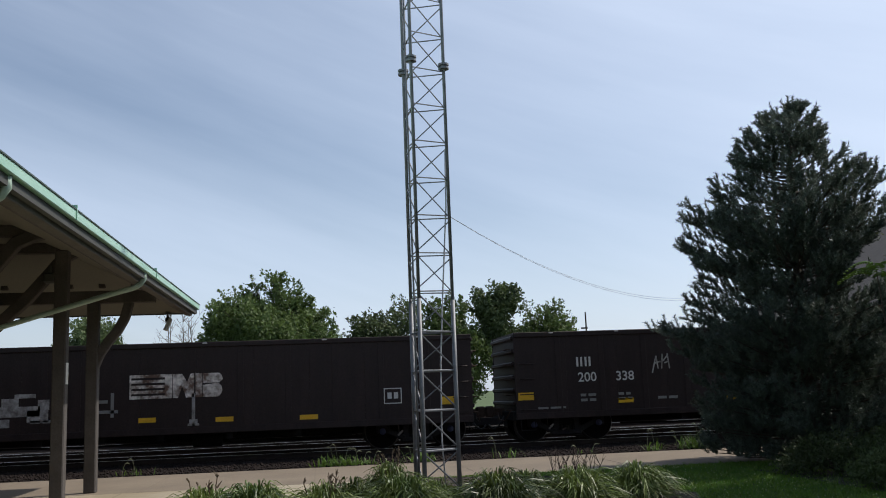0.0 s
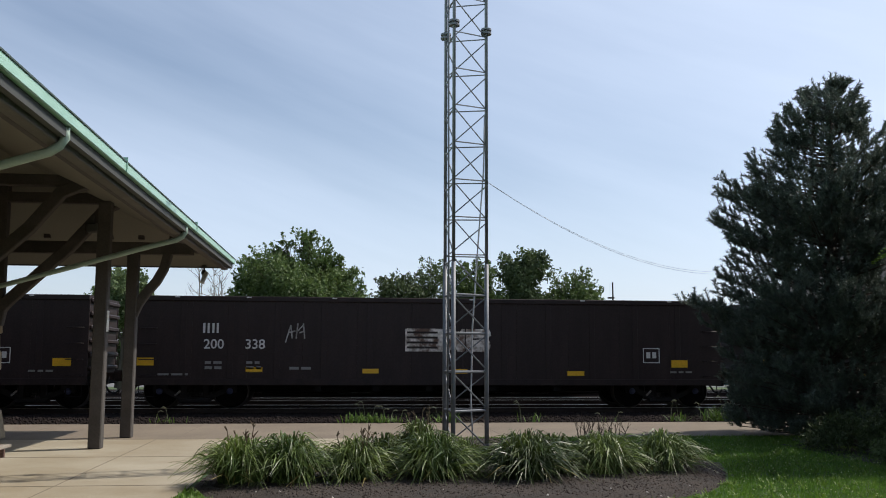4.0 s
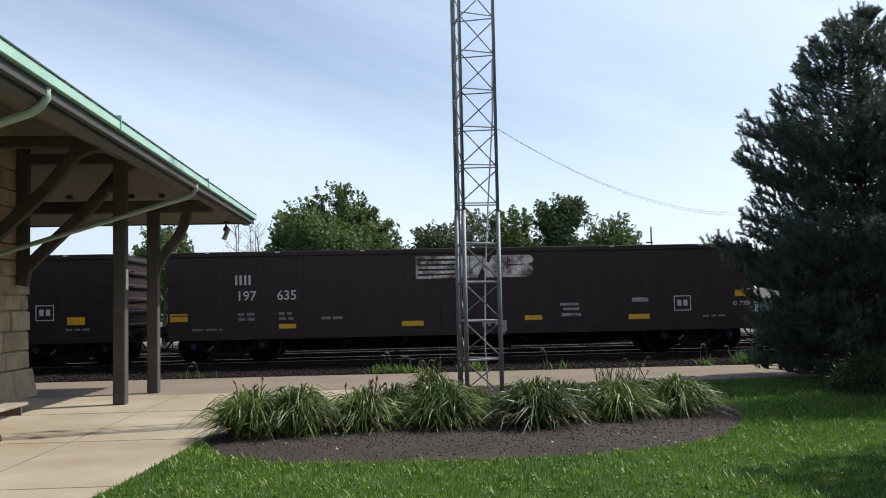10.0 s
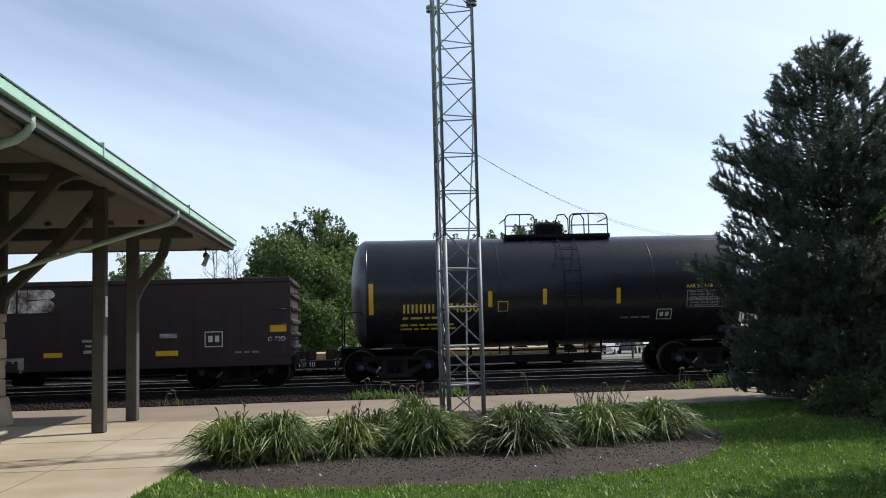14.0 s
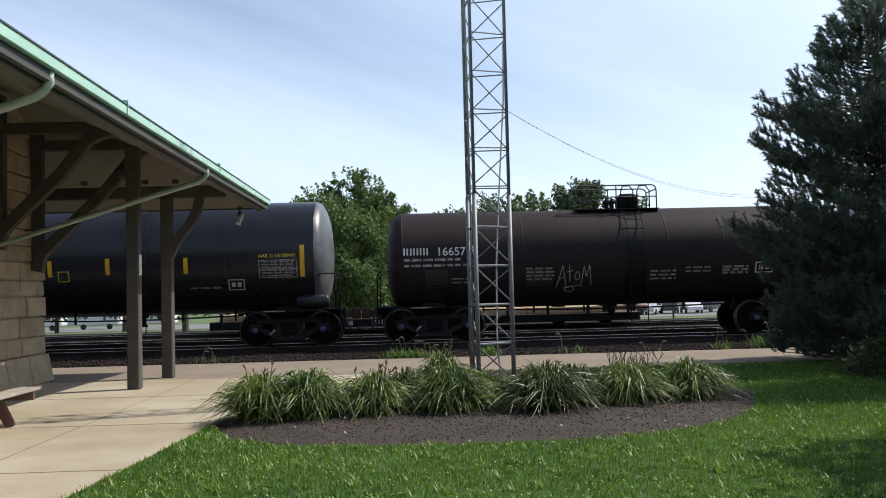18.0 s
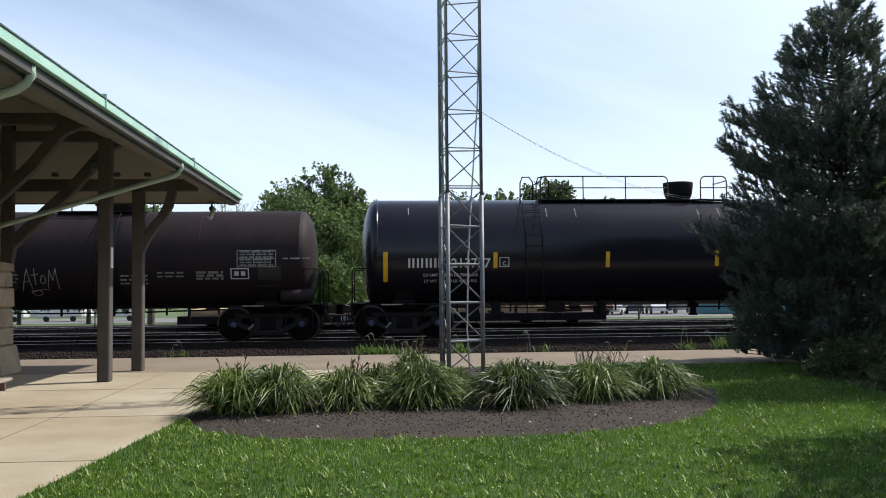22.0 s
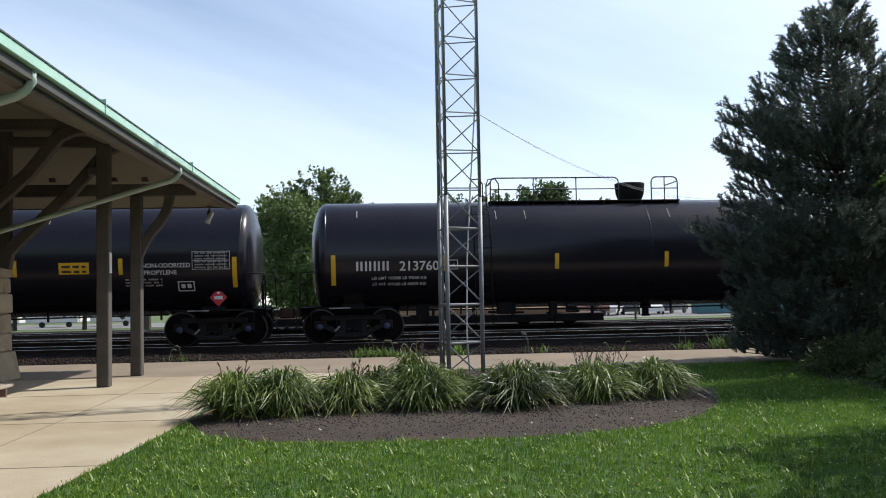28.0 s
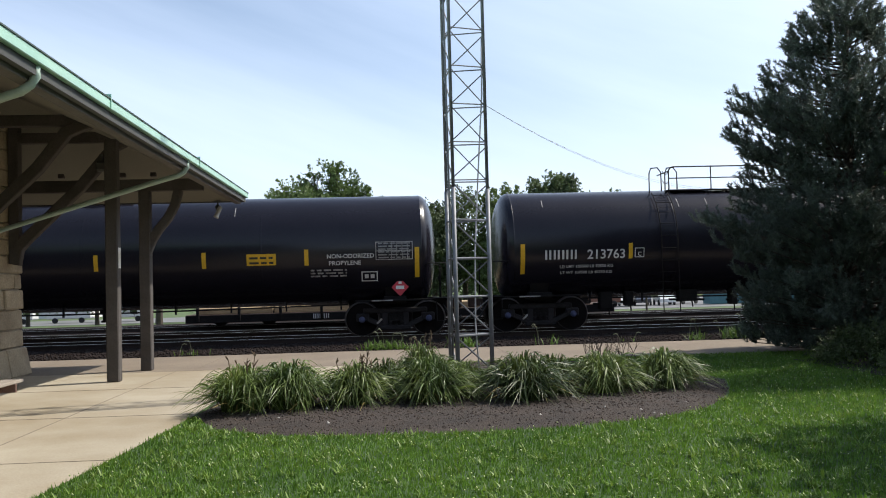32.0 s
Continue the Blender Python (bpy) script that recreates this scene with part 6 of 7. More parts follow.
def needles(roots, ways, lengths, per, size, width, mat, name, parent, seed):
    """Needled shoots: round each twig (root, way, length) stand `per` thin needles."""
    q = np.random.default_rng(seed)
    n = len(roots)
    u = (np.arange(per) + q.random((n, per))) / per
    p = roots[:, None] + ways[:, None] * (lengths[:, None] * u)[..., None]
    rnd = q.normal(size=(n, per, 3))
    rnd -= (rnd * ways[:, None]).sum(-1, keepdims=True) * ways[:, None]
    rnd /= np.linalg.norm(rnd, axis=-1, keepdims=True) + 1e-9
    d = rnd * 0.78 + ways[:, None] * 0.62
    d /= np.linalg.norm(d, axis=-1, keepdims=True)
    s = np.cross(d, q.normal(size=(n, per, 3)))
    s /= np.linalg.norm(s, axis=-1, keepdims=True) + 1e-9
    ln = size * q.uniform(0.7, 1.25, (n, per, 1))
    V = np.stack([p - s * width, p + s * width, p + d * ln], 2).reshape(-1, 3)
    ob = new(name, from_arrays(name, V, np.arange(len(V)).reshape(-1, 3), mat))
    ob.parent = parent
    return ob


def conifer(x, y, height, reach, seed, label, lean=0.0, step=0.22, brush=76):
    """A conifer of upswept bottle-brush shoots: reach(z, az) gives how far the shoots stand out at a height."""
    q = np.random.default_rng(seed)
    tree = thing("spruce_tree", label, "tree", pose(x, y, 0))
    axis = lambda z: Vector((lean * z / height, 0, z))
    bm = bmesh.new()
    rod(bm, axis(-0.05), axis(height * 0.55), 0.16, 10, 0.09)
    rod(bm, axis(height * 0.55), axis(height * 0.97), 0.09, 8, 0.015)
    part("trunk", bm, M["bark"], tree, "", True)
    R, D, L = [], [], []
    bm = bmesh.new()
    z = 0.25
    while z < height - 0.12:
        full = max(reach(z, 0.0), reach(z, 3.14))
        nb = int(8 + 3.3 * full)
        off = q.uniform(0, 6.28)
        for b in range(nb):
            az = off + 6.283 * b / nb + q.normal(0, 0.22)
            zt = z + q.normal(0, 0.10)
            ln = reach(zt, az) * (1.0 if q.random() < 0.55 else q.uniform(0.62, 1.0)) - 0.24
            if ln < 0.05:
                continue
            d = Vector((math.cos(az), math.sin(az), 0))
            side = Vector((-d.y, d.x, 0))
            drop = ln * (0.10 + 0.34 * zt / height)
            root = axis(max(0.1, zt - drop))
            tip = axis(zt) + d * ln
            at = lambda u: root.lerp(tip, u) + Vector((0, 0, -0.22 * drop * math.sin(math.pi * u)))
            rod(bm, at(0.0), at(0.5), 0.022, 4, 0.014)
            rod(bm, at(0.5), at(0.95), 0.014, 4, 0.006)
            m = max(2, int(ln / 0.36))
            for k in range(m):
                u = 1.0 - 0.88 * (k / m) ** 1.15
                for g in (-1, 1):
                    arm = min(0.75, 0.16 + 0.42 * (1 - u) * ln) * q.uniform(0.6, 1.1)
                    p0 = at(u)
                    p1 = p0 + (d * 0.8 + side * g * q.uniform(0.5, 1.0) + Vector((0, 0, q.uniform(0.0, 0.35)))).normalized() * arm
                    cnt = 1 if arm < 0.26 else 2
                    for s in range(cnt):
                        p = p0.lerp(p1, (s + q.uniform(0.3, 1.0)) / cnt)
                        w = (d * q.uniform(0.1, 0.7) + side * (g * q.uniform(-0.3, 0.6)) + Vector((0, 0, q.uniform(0.5, 1.5)))).normalized()
                        R.append(p), D.append(w), L.append(q.uniform(0.22, 0.36))
            for g in range(5):
                w = (d * q.uniform(0.5, 1.2) + side * q.normal(0, 0.55) + Vector((0, 0, q.uniform(0.3, 1.1)))).normalized()
                R.append(at(q.uniform(0.86, 1.0))), D.append(w), L.append(q.uniform(0.24, 0.42))
        z += step * q.uniform(0.85, 1.15)
    for g in range(9):
        R.append(axis(height - 0.65 + g * 0.06))
        D.append(Vector((q.normal(0, 0.30), q.normal(0, 0.30), 1)).normalized())
        L.append(q.uniform(0.2, 0.34))
    part("branch", bm, M["bark"], tree, "dark inner branches")
    needles(np.array([tuple(p) for p in R]), np.array([tuple(p) for p in D]), np.array(L), brush, 0.072, 0.0080, M["needle"], "foliage", tree, seed + 1)
    return tree


LEFT = ([0.0, 0.6, 1.3, 2.0, 2.5, 2.85, 3.2, 3.6, 4.1, 4.5, 4.95, 5.15, 5.6, 6.0, 6.4, 6.8, 7.1], [1.95, 2.2, 2.3, 2.45, 2.85, 2.70, 2.10, 2.2, 2.45, 2.40, 2.02, 1.58, 1.50, 1.30, 1.0, 0.55, 0.12])
RIGHT = ([0.0, 1.5, 3.0, 3.6, 4.0, 4.5, 5.0, 5.5, 5.8, 5.95, 6.3, 6.7, 7.1], [1.9, 2.0, 1.8, 1.2, 1.3, 1.75, 2.0, 1.9, 1.3, 0.75, 0.72, 0.6, 0.12])


def spruce_reach(z, az):
    c = (1 + math.cos(az)) / 2
    lump = 1 + 0.07 * math.sin(3 * az + 2.3 * z) + 0.05 * math.sin(5 * az - 4.1 * z)
    return (float(np.interp(z, *LEFT)) * (1 - c) + float(np.interp(z, *RIGHT)) * c) * lump


def hedge_reach(z, az):
    return float(np.interp(z, [0, 1, 2.6, 3.6, 4.2], [1.5, 1.8, 1.7, 1.2, 0.2])) * (1 + 0.15 * math.sin(3 * az + z))


conifer(13.4, 18.0, 4.2, hedge_reach, 15, "dense dark evergreen beside the spruce", 0, 0.32, 48)
conifer(15.2, 15.6, 3.9, hedge_reach, 16, "dense dark evergreen behind the junipers", 0, 0.32, 48)
conifer(9.5, 17.15, 7.15, spruce_reach, 11, "dense dark blue-green spruce with upswept bottle-brush shoots at the lawn's edge", 0.22)


def leafy(name, label, x, y, height, crowns, leaf, size, n, seed, trunk=0.22, category="tree", limbs=7):
    """A broadleaf tree: tapered trunk, limbs to each clump, and a crown of loose leaf clumps of uneven outline."""
    q = np.random.default_rng(seed)
    tree = thing(name, label, category, pose(x, y, ground_z(y) if y > 43 else -0.1))
    bm = bmesh.new()
    lift = -0.1 - ground_z(y) if 43 < y < 70 else 0.0
    fork = height * 0.32 + lift
    crowns = [(cx, cy, cz + lift, rx, rz) for cx, cy, cz, rx, rz in crowns]
    rod(bm, (0, 0, 0), (0.05, 0, fork), trunk, 9, trunk * 0.7)
    for cx, cy, cz, rx, rz in crowns:
        mid = Vector((cx * 0.45, cy * 0.45, fork + (cz - fork) * 0.5))
        rod(bm, (0.05, 0, fork * 0.95), mid, trunk * 0.5, 6, trunk * 0.3)
        rod(bm, mid, (cx, cy, cz), trunk * 0.3, 5, trunk * 0.1)
        for k in range(limbs):
            e = Vector((cx, cy, cz)) + Vector(q.normal(size=3)) * (0.5 * rx)
            rod(bm, mid.lerp(Vector((cx, cy, cz)), 0.6), e, trunk * 0.14, 4, trunk * 0.04)
    part("trunk", bm, M["bark"], tree)
    P = []
    per = 26
    total = sum(c[3] * c[3] * c[4] for c in crowns)
    for cx, cy, cz, rx, rz in crowns:
        m = max(8, int(n * (rx * rx * rz) / total / per))
        v = q.normal(size=(m, 3))
        v /= np.linalg.norm(v, axis=1, keepdims=True)
        rad = q.random((m, 1)) ** 0.28
        c = np.array([cx, cy, cz]) + v * rad * np.array([rx, rx, rz]) * (1 + 0.22 * np.sin(4 * v[:, :1] + 5 * v[:, 2:]))
        spread = 0.15 * min(rx, rz) + 0.08
        way = v * np.array([1, 1, 0.6]) + np.array([0, 0, 0.75]) + q.normal(size=(m, 3)) * 0.3      # each clump is a shoot that points out and up
        along = q.random((m, per, 1)) ** 0.8
        P.append((c[:, None] + way[:, None] * (along - 0.5) * spread * 2.2 + q.normal(size=(m, per, 3)) * spread * (0.95 - 0.8 * along)).reshape(-1, 3))
    P = np.concatenate(P)
    m = len(P)
    a = q.normal(size=(m, 3))
    a /= np.linalg.norm(a, axis=1, keepdims=True)
    b = np.cross(a, q.normal(size=(m, 3)))
    b /= np.linalg.norm(b, axis=1, keepdims=True)
    s = size * q.uniform(0.6, 1.4, (m, 1))
    V = np.stack([P - a * s, P + b * s * 0.5, P + a * s, P - b * s * 0.5], 1).reshape(-1, 3)
    ob = new("crown", from_arrays("crown", V, np.arange(m * 4).reshape(-1, 4), leaf))
    ob.parent = tree
    return tree


# far trees behind the tracks
leafy("maple_tree", "broad green maple with a domed uneven crown", -2.45, 54, 8.8, [(0, 0, 4.2, 2.9, 2.9), (-2.3, 0, 5.3, 1.5, 1.9), (2.1, 0, 4.7, 1.6, 2.1), (0.3, 0, 7.1, 0.9, 1.6), (0.1, 0, 8.1, 0.35, 0.7), (0.5, 0, 8.4, 0.35, 0.5), (-0.9, 0, 8.1, 0.4, 0.6), (1.5, 0, 7.7, 0.35, 0.7), (-2.6, 0, 7.2, 0.40, 0.7), (3.0, 0, 6.4, 0.4, 0.7), (-1.3, 0.5, 6.7, 0.9, 1.3), (-1.6, 0, 7.6, 0.4, 0.6), (1.7, 0, 6.5, 0.8, 1.2), (2.3, 0, 7.0, 0.4, 0.6), (1.0, -0.5, 6.6, 0.8, 1.1), (-3.1, 0, 6.1, 0.7, 1.1), (-3.5, 0, 4.6, 0.7, 1.0), (3.3, 0, 4.8, 0.7, 1.0), (0, -1, 2.4, 2.8, 2.0), (-0.6, -1.6, 5.0, 1.3, 1.4), (1.2, -1.8, 4.2, 1.3, 1.4)], M["leaf"], 0.095, 110000, 21, 0.3)
leafy("elm_tree", "grey-green tree with a ragged crown", 3.9, 60, 7.4, [(0, 0, 5.0, 1.7, 1.9), (-1.0, 0, 5.5, 1.0, 1.2), (0.5, 0, 3.2, 1.9, 2.0)], M["leaf_far"], 0.11, 17000, 22)
leafy("elm_tree", "half-bare grey-green tree beyond the tracks", 6.0, 61, 8.4, [(0, 0, 6.4, 1.2, 1.7), (-0.5, 0, 4.2, 1.6, 2.0)], M["leaf_far"], 0.10, 8000, 23, limbs=16)
leafy("maple_tree", "bright green tree with several tops", 8.3, 59, 8.2, [(0, 0, 5.2, 1.5, 2.4), (0.8, 0, 6.6, 0.8, 1.3), (-0.7, 0, 6.5, 0.7, 1.3), (1.2, 0, 4.0, 1.8, 1.9), (0, 0, 2.6, 2.2, 1.8)], M["leaf"], 0.11, 24000, 24)
leafy("poplar_tree", "dark green tree leaning to one side", 11.6, 60, 8.8, [(0, 0, 5.6, 1.2, 2.3), (0.9, 0, 7.5, 1.2, 1.0), (-0.7, 0, 7.3, 0.8, 0.9), (1.2, 0, 4.4, 1.2, 1.3)], M["leaf_far"], 0.11, 20000, 25)
leafy("maple_tree", "rounded green tree beyond the tracks", 15.2, 60, 7.4, [(0, 0, 5.2, 1.7, 2.0), (1.1, 0, 5.0, 1.0, 1.4), (-1.2, 0, 4.6, 1.2, 1.5), (0, 0, 3.0, 2.0, 1.8)], M["leaf"], 0.11, 20000, 26)
leafy("maple_tree", "small green tree beyond the tracks", -13.7, 60, 7.2, [(0, 0, 5.3, 1.6, 1.7), (0.9, 0, 4.6, 1.1, 1.4), (-0.9, 0, 4.3, 1.1, 1.4)], M["leaf_far"], 0.11, 14000, 27)
for i, (x, y, h, w) in enumerate(((-10.5, 78, 7.6, 3.2), (-14.5, 82, 8.2, 3.6), (-19.5, 84, 7.4, 3.6), (-26, 88, 8.0, 4.2), (-33, 90, 7.8, 4.7), (35, 156, 10.0, 5.2), (45, 162, 11.0, 6.0), (54, 166, 10.5, 6.8), (66, 172, 11.0, 7.5), (80, 176, 10.8, 8.0), (5.5, 80, 6.6, 3.6), (11, 84, 6.4, 3.6), (0.5, 82, 6.4, 3.6), (-5, 80, 6.6, 3.6))):
    leafy("distant_tree", "hazy olive-green tree in the distance", x, y, h, [(0, 0, h * 0.6, w * 0.8, h * 0.36), (w * 0.5, 0, h * 0.5, w * 0.5, h * 0.3), (-w * 0.5, 0, h * 0.48, w * 0.5, h * 0.3)], M["leaf_far"], 0.24, 3600, 200 + i, limbs=2)
# bare saplings
bare = thing("bare_tree", "leafless grey sapling clump", "tree", pose(-6.9, 50, ground_z(50)))
bm = bmesh.new()
q = np.random.default_rng(77)
for s in range(6):
    x, top = q.uniform(-0.9, 0.9), q.uniform(4.6, 6.9)
    tip = Vector((x * 1.3 + q.uniform(-0.4, 0.4), q.uniform(-0.4, 0.4), top))
    rod(bm, (x, 0, 0), tip, 0.06, 5, 0.012)
    for k in range(16):
        u = q.uniform(0.35, 0.98)
        p = Vector((x, 0, 0)).lerp(tip, u)
        e = p + Vector((q.normal(0, 0.5), q.normal(0, 0.4), q.uniform(0.3, 1.0)))
        rod(bm, p, e, 0.016, 4, 0.006)
        for g in range(2):
            p2 = p.lerp(e, q.uniform(0.4, 0.9))
            rod(bm, p2, p2 + Vector((q.normal(0, 0.22), q.normal(0, 0.2), q.uniform(0.1, 0.4))), 0.009, 3, 0.004)
part("stem", bm, M["twig"], bare)
leafy("undergrowth", "low olive shrubs under the far trees", -8.2, 55, 2.6, [(0, 0, 1.5, 1.4, 1.0), (1.6, 0, 1.2, 1.3, 0.9), (-1.5, 0, 1.3, 1.2, 0.9), (1.0, 0, 2.6, 1.0, 1.1)], M["leaf_far"], 0.10, 5000, 31, 0.08, "shrub")

# right of the lawn: junipers under a small leafy tree
for i, (x, y, rx, h) in enumerate(((8.7, 14.6, 1.0, 0.62), (9.6, 13.3, 1.2, 0.80), (8.6, 12.4, 0.9, 0.60), (9.7, 11.5, 1.2, 0.85), (8.6, 10.6, 0.9, 0.55), (10.9, 12.7, 1.3, 1.05), (11.2, 10.8, 1.3, 1.0), (10.4, 14.8, 1.2, 0.9), (9.9, 9.6, 1.1, 0.7), (12.3, 14.3, 1.4, 1.2))):
    q = np.random.default_rng(300 + i)
    shrub = thing("juniper", "low spreading dark green juniper", "shrub", pose(x, y, 0), group="juniper bed")
    n = 620
    az, u = q.uniform(0, 6.283, n), np.sqrt(q.random(n))
    roots = np.stack([np.cos(az) * u * rx * 0.85, np.sin(az) * u * rx * 0.85, h * (1 - 0.75 * u**2) * q.uniform(0.25, 0.95, n)], -1)
    ways = np.stack([np.cos(az) * (0.5 + u), np.sin(az) * (0.5 + u), q.uniform(0.1, 0.8, n)], -1)
    ways /= np.linalg.norm(ways, axis=1, keepdims=True)
    needles(roots, ways, q.uniform(0.18, 0.38, n), 18, 0.075, 0.011, M["shrub"], "foliage", shrub, 320 + i)
    bm = bmesh.new()
    for k in range(10):
        a = 6.283 * k / 10
        rod(bm, (0, 0, 0), (math.cos(a) * rx * 0.7, math.sin(a) * rx * 0.7, h * 0.5), 0.02, 4, 0.008)
    part("branch", bm, M["bark"], shrub)
leafy("ornamental_tree", "leafy tree with fine yellow-green leaves over the junipers", 13.2, 14.5, 10.2, [(-1.2, -0.3, 5.1, 1.15, 1.0), (-1.8, -0.4, 4.0, 1.25, 0.9), (-1.8, -0.4, 2.9, 1.1, 0.9), (0.7, 0, 6.5, 1.1, 1.1), (1.0, 0.3, 8.0, 1.4, 1.4), (0.9, 0.2, 9.8, 1.1, 1.1), (0.9, 0, 5.4, 1.7, 1.6), (0.1, -0.2, 3.4, 1.8, 1.4), (-0.8, -1.9, 4.0, 1.3, 1.2)], M["leaf_fine"], 0.038, 240000, 33, 0.12, limbs=12)
# unseen tree, its crowns set where their shadow falls on the lawn
leafy("ornamental_tree", "leafy tree out of view, added to shade the lawn", 10.55, 7.8, 7.2, [(0, 0, 4.6, 2.3, 2.1), (0.9, -0.9, 5.0, 2.0, 1.7), (-0.3, -2.3, 4.5, 2.1, 1.9), (1.4, 0.3, 3.4, 1.8, 1.5), (-0.6, -4.4, 4.6, 2.0, 1.7), (1.2, -6.4, 4.6, 2.2, 1.8), (2.0, 3.4, 4.7, 1.5, 1.3), (2.3, 5.0, 4.5, 1.5, 1.3)], M["leaf"], 0.12, 64000, 34, 0.14)
shoot = thing("sumac_shoot", "bright yellow-green compound leaves on a young shoot", "shrub", pose(8.95, 13.9, 0))
bm = bmesh.new()
rod(bm, (0.6, 0.2, 0.0), (0.3, 0.1, 3.30), 0.02, 5, 0.012)
part("stem", bm, M["bark"], shoot)
bm = bmesh.new()
q = np.random.default_rng(55)
for f in range(9):
    az = q.uniform(2.0, 5.2)
    start = Vector((0.3, 0.1, 3.18 + 0.03 * f))
    way = Vector((math.cos(az), math.sin(az) * 0.6, 0.25))
    for k in range(11):
        u = (k + 1) / 11
        p = start + way * (0.62 * u) + Vector((0, 0, 0.10 * u - 0.38 * u * u))
        for g in (-1, 1):
            d = (way.cross(Vector((0, 0, 1))).normalized() * g + way * 0.3 + Vector((0, 0, -0.35))).normalized() * (0.17 * (1 - 0.4 * u))
            s = way.normalized() * 0.022
            bm.faces.new([bm.verts.new(v) for v in (p, p + d * 0.5 + s, p + d, p + d * 0.5 - s)])
part("leaf", bm, M["leaf_young"], shoot)
bm = bmesh.new()
bmesh.ops.create_grid(bm, x_segments=12, y_segments=12, size=1)
for v in bm.verts:
    v.co = Vector((10.6 + v.co.x * 2.9, 12.2 + v.co.y * 3.6, 0.012 + 0.03 * (1 - max(abs(v.co.x), abs(v.co.y)))))
thing("ground_shrub_bed", "dark mulch under the junipers", "flower bed", kind="structure", bm=bm, mat=M["mulch"])


# ---- beyond the tracks ----
flat("road_lot", [(17, 96), (21, 150), (190, 150), (190, 96)], -1.72, 0.1, M["road"], "pale concrete yard and road beyond the tracks", "road")


flat("ground_gravel", [(-60, 39.5), (-60, 44.5), (60, 44.5), (60, 39.5)], -0.075, 0.30, M["ballast"], "dark gravel strip beyond the tracks", "gravel")


flat("road_far", [(-110, 96), (-110, 112), (14, 112), (12, 96)], -1.72, 0.1, M["road"], "grey road beyond the tracks", "road")


def boxcar_wheels(car, x):
    bm = bmesh.new()
    box(bm, x - 1.2, x + 1.2, -1.05, -0.85, 0.30, 0.52)
    part("side_frame", bm, M["under"], car)
    for k in (-0.89, 0.89):
        part("wheel", turned(bmesh.new(), [(0, 0.0), (0, 0.38), (0.13, 0.40), (0.13, 0)], (x + k, -0.82, 0.40), (x + k, 1, 0.40), 20), M["wheel"], car)


flatcar = thing("flat_car", "rust-brown flat car loaded with pale lumber packs", "rail car", pose(1.25, TRACKS[2], RAIL))
part("deck", boxed(-7.95, 7.95, -1.4, 1.4, 0.38, 0.44, bevel=0.01), M["rust"], flatcar)
part("side_sill", boxed(-7.95, 7.95, -1.42, -1.36, 0.14, 0.42, bevel=0.01), M["under"], flatcar)
part("center_sill", boxed(-7.6, 7.6, -0.3, 0.3, 0.14, 0.38), M["under"], flatcar)
for x in (-5.9, 5.9):
    boxcar_wheels(flatcar, x)
for k in range(11):
    x = -7.5 + k * 1.5
    part("stake", boxed(x - 0.05, x + 0.05, -1.5, -1.42, 0.20, 0.74), M["under"], flatcar)
for x0 in (-7.6, -4.75, -1.9, 0.95, 3.8):
    for z in (0.44, 0.55):
        part("lumber_pack", boxed(x0, x0 + 2.78, -1.2, 1.2, z + 0.01, z + 0.12, bevel=0.01), M["lumber"], flatcar)
plates(flatcar, mark(4, 0.17), -3.0, 0.29, -1.425, None, "white_paint", "owner_mark", "white owner's mark")
sign(flatcar, "151157", -1.7, 0.29, 0.17, -1.425, None)


def vehicle(x, y, paint, label, turn=0.0, tall=1.45):
    car = thing("parked_car", label, "car", pose(x, y, -1.72, 0, 0, turn), group="parked cars")
    bm = bmesh.new()
    prof = [(-2.2, 0.35), (-2.25, 0.75), (-1.9, 0.92), (-1.25, 0.98), (-0.65, tall), (0.95, tall), (1.65, 1.02), (2.2, 0.95), (2.25, 0.4)]
    a = [bm.verts.new((p, -0.88, q)) for p, q in prof]
    b = [bm.verts.new((p, 0.88, q)) for p, q in prof]
    for i in range(len(prof)):
        j = (i + 1) % len(prof)
        bm.faces.new((a[i], a[j], b[j], b[i]))
    bm.faces.new(a[::-1]), bm.faces.new(b)
    bmesh.ops.recalc_face_normals(bm, faces=bm.faces)
    part("body", bm, M[paint], car)
    for s in (-0.885, 0.885):
        bm = bmesh.new()
        bm.faces.new([bm.verts.new((p, s, q)) for p, q in ((-1.1, 0.99), (-0.6, tall - 0.1), (0.9, tall - 0.1), (1.4, 1.02))])
        part("side_window", bm, M["glass_dark"], car)
        for x2 in (-1.4, 1.4):
            w = part("wheel", turned(bmesh.new(), [(0, 0), (0, 0.2), (0.01, 0.33), (0.18, 0.33), (0.19, 0)], (x2, s - 0.08, 0.33), (x2, s + 1, 0.33), 18), M["tyre"], car)
    return car


vehicle(28.3, 105, "car_white", "white parked car on the far yard", 62)
vehicle(30.9, 107, "car_dark", "dark parked car on the far yard", 80, 1.75)
vehicle(33.3, 106, "car_white", "pale parked car on the far yard", 84)
vehicle(36.2, 108, "car_dark", "dark parked car on the far yard", 40, 1.7)
truck_thing = thing("pickup_truck", "red-brown pickup truck parked on the yard", "truck", pose(24.6, 103, -1.72))
part("bed", boxed(-2.6, 0.3, -0.95, 0.95, 0.55, 1.15, bevel=0.05), M["brickred"], truck_thing)
part("cab", boxed(0.32, 1.5, -0.93, 0.93, 0.55, 1.85, bevel=0.16), M["brickred"], truck_thing)
part("hood", boxed(1.5, 2.6, -0.92, 0.92, 0.55, 1.18, bevel=0.10), M["brickred"], truck_thing)
part("side_window", boxed(0.50, 1.36, -0.945, -0.925, 1.22, 1.70), M["glass_dark"], truck_thing)
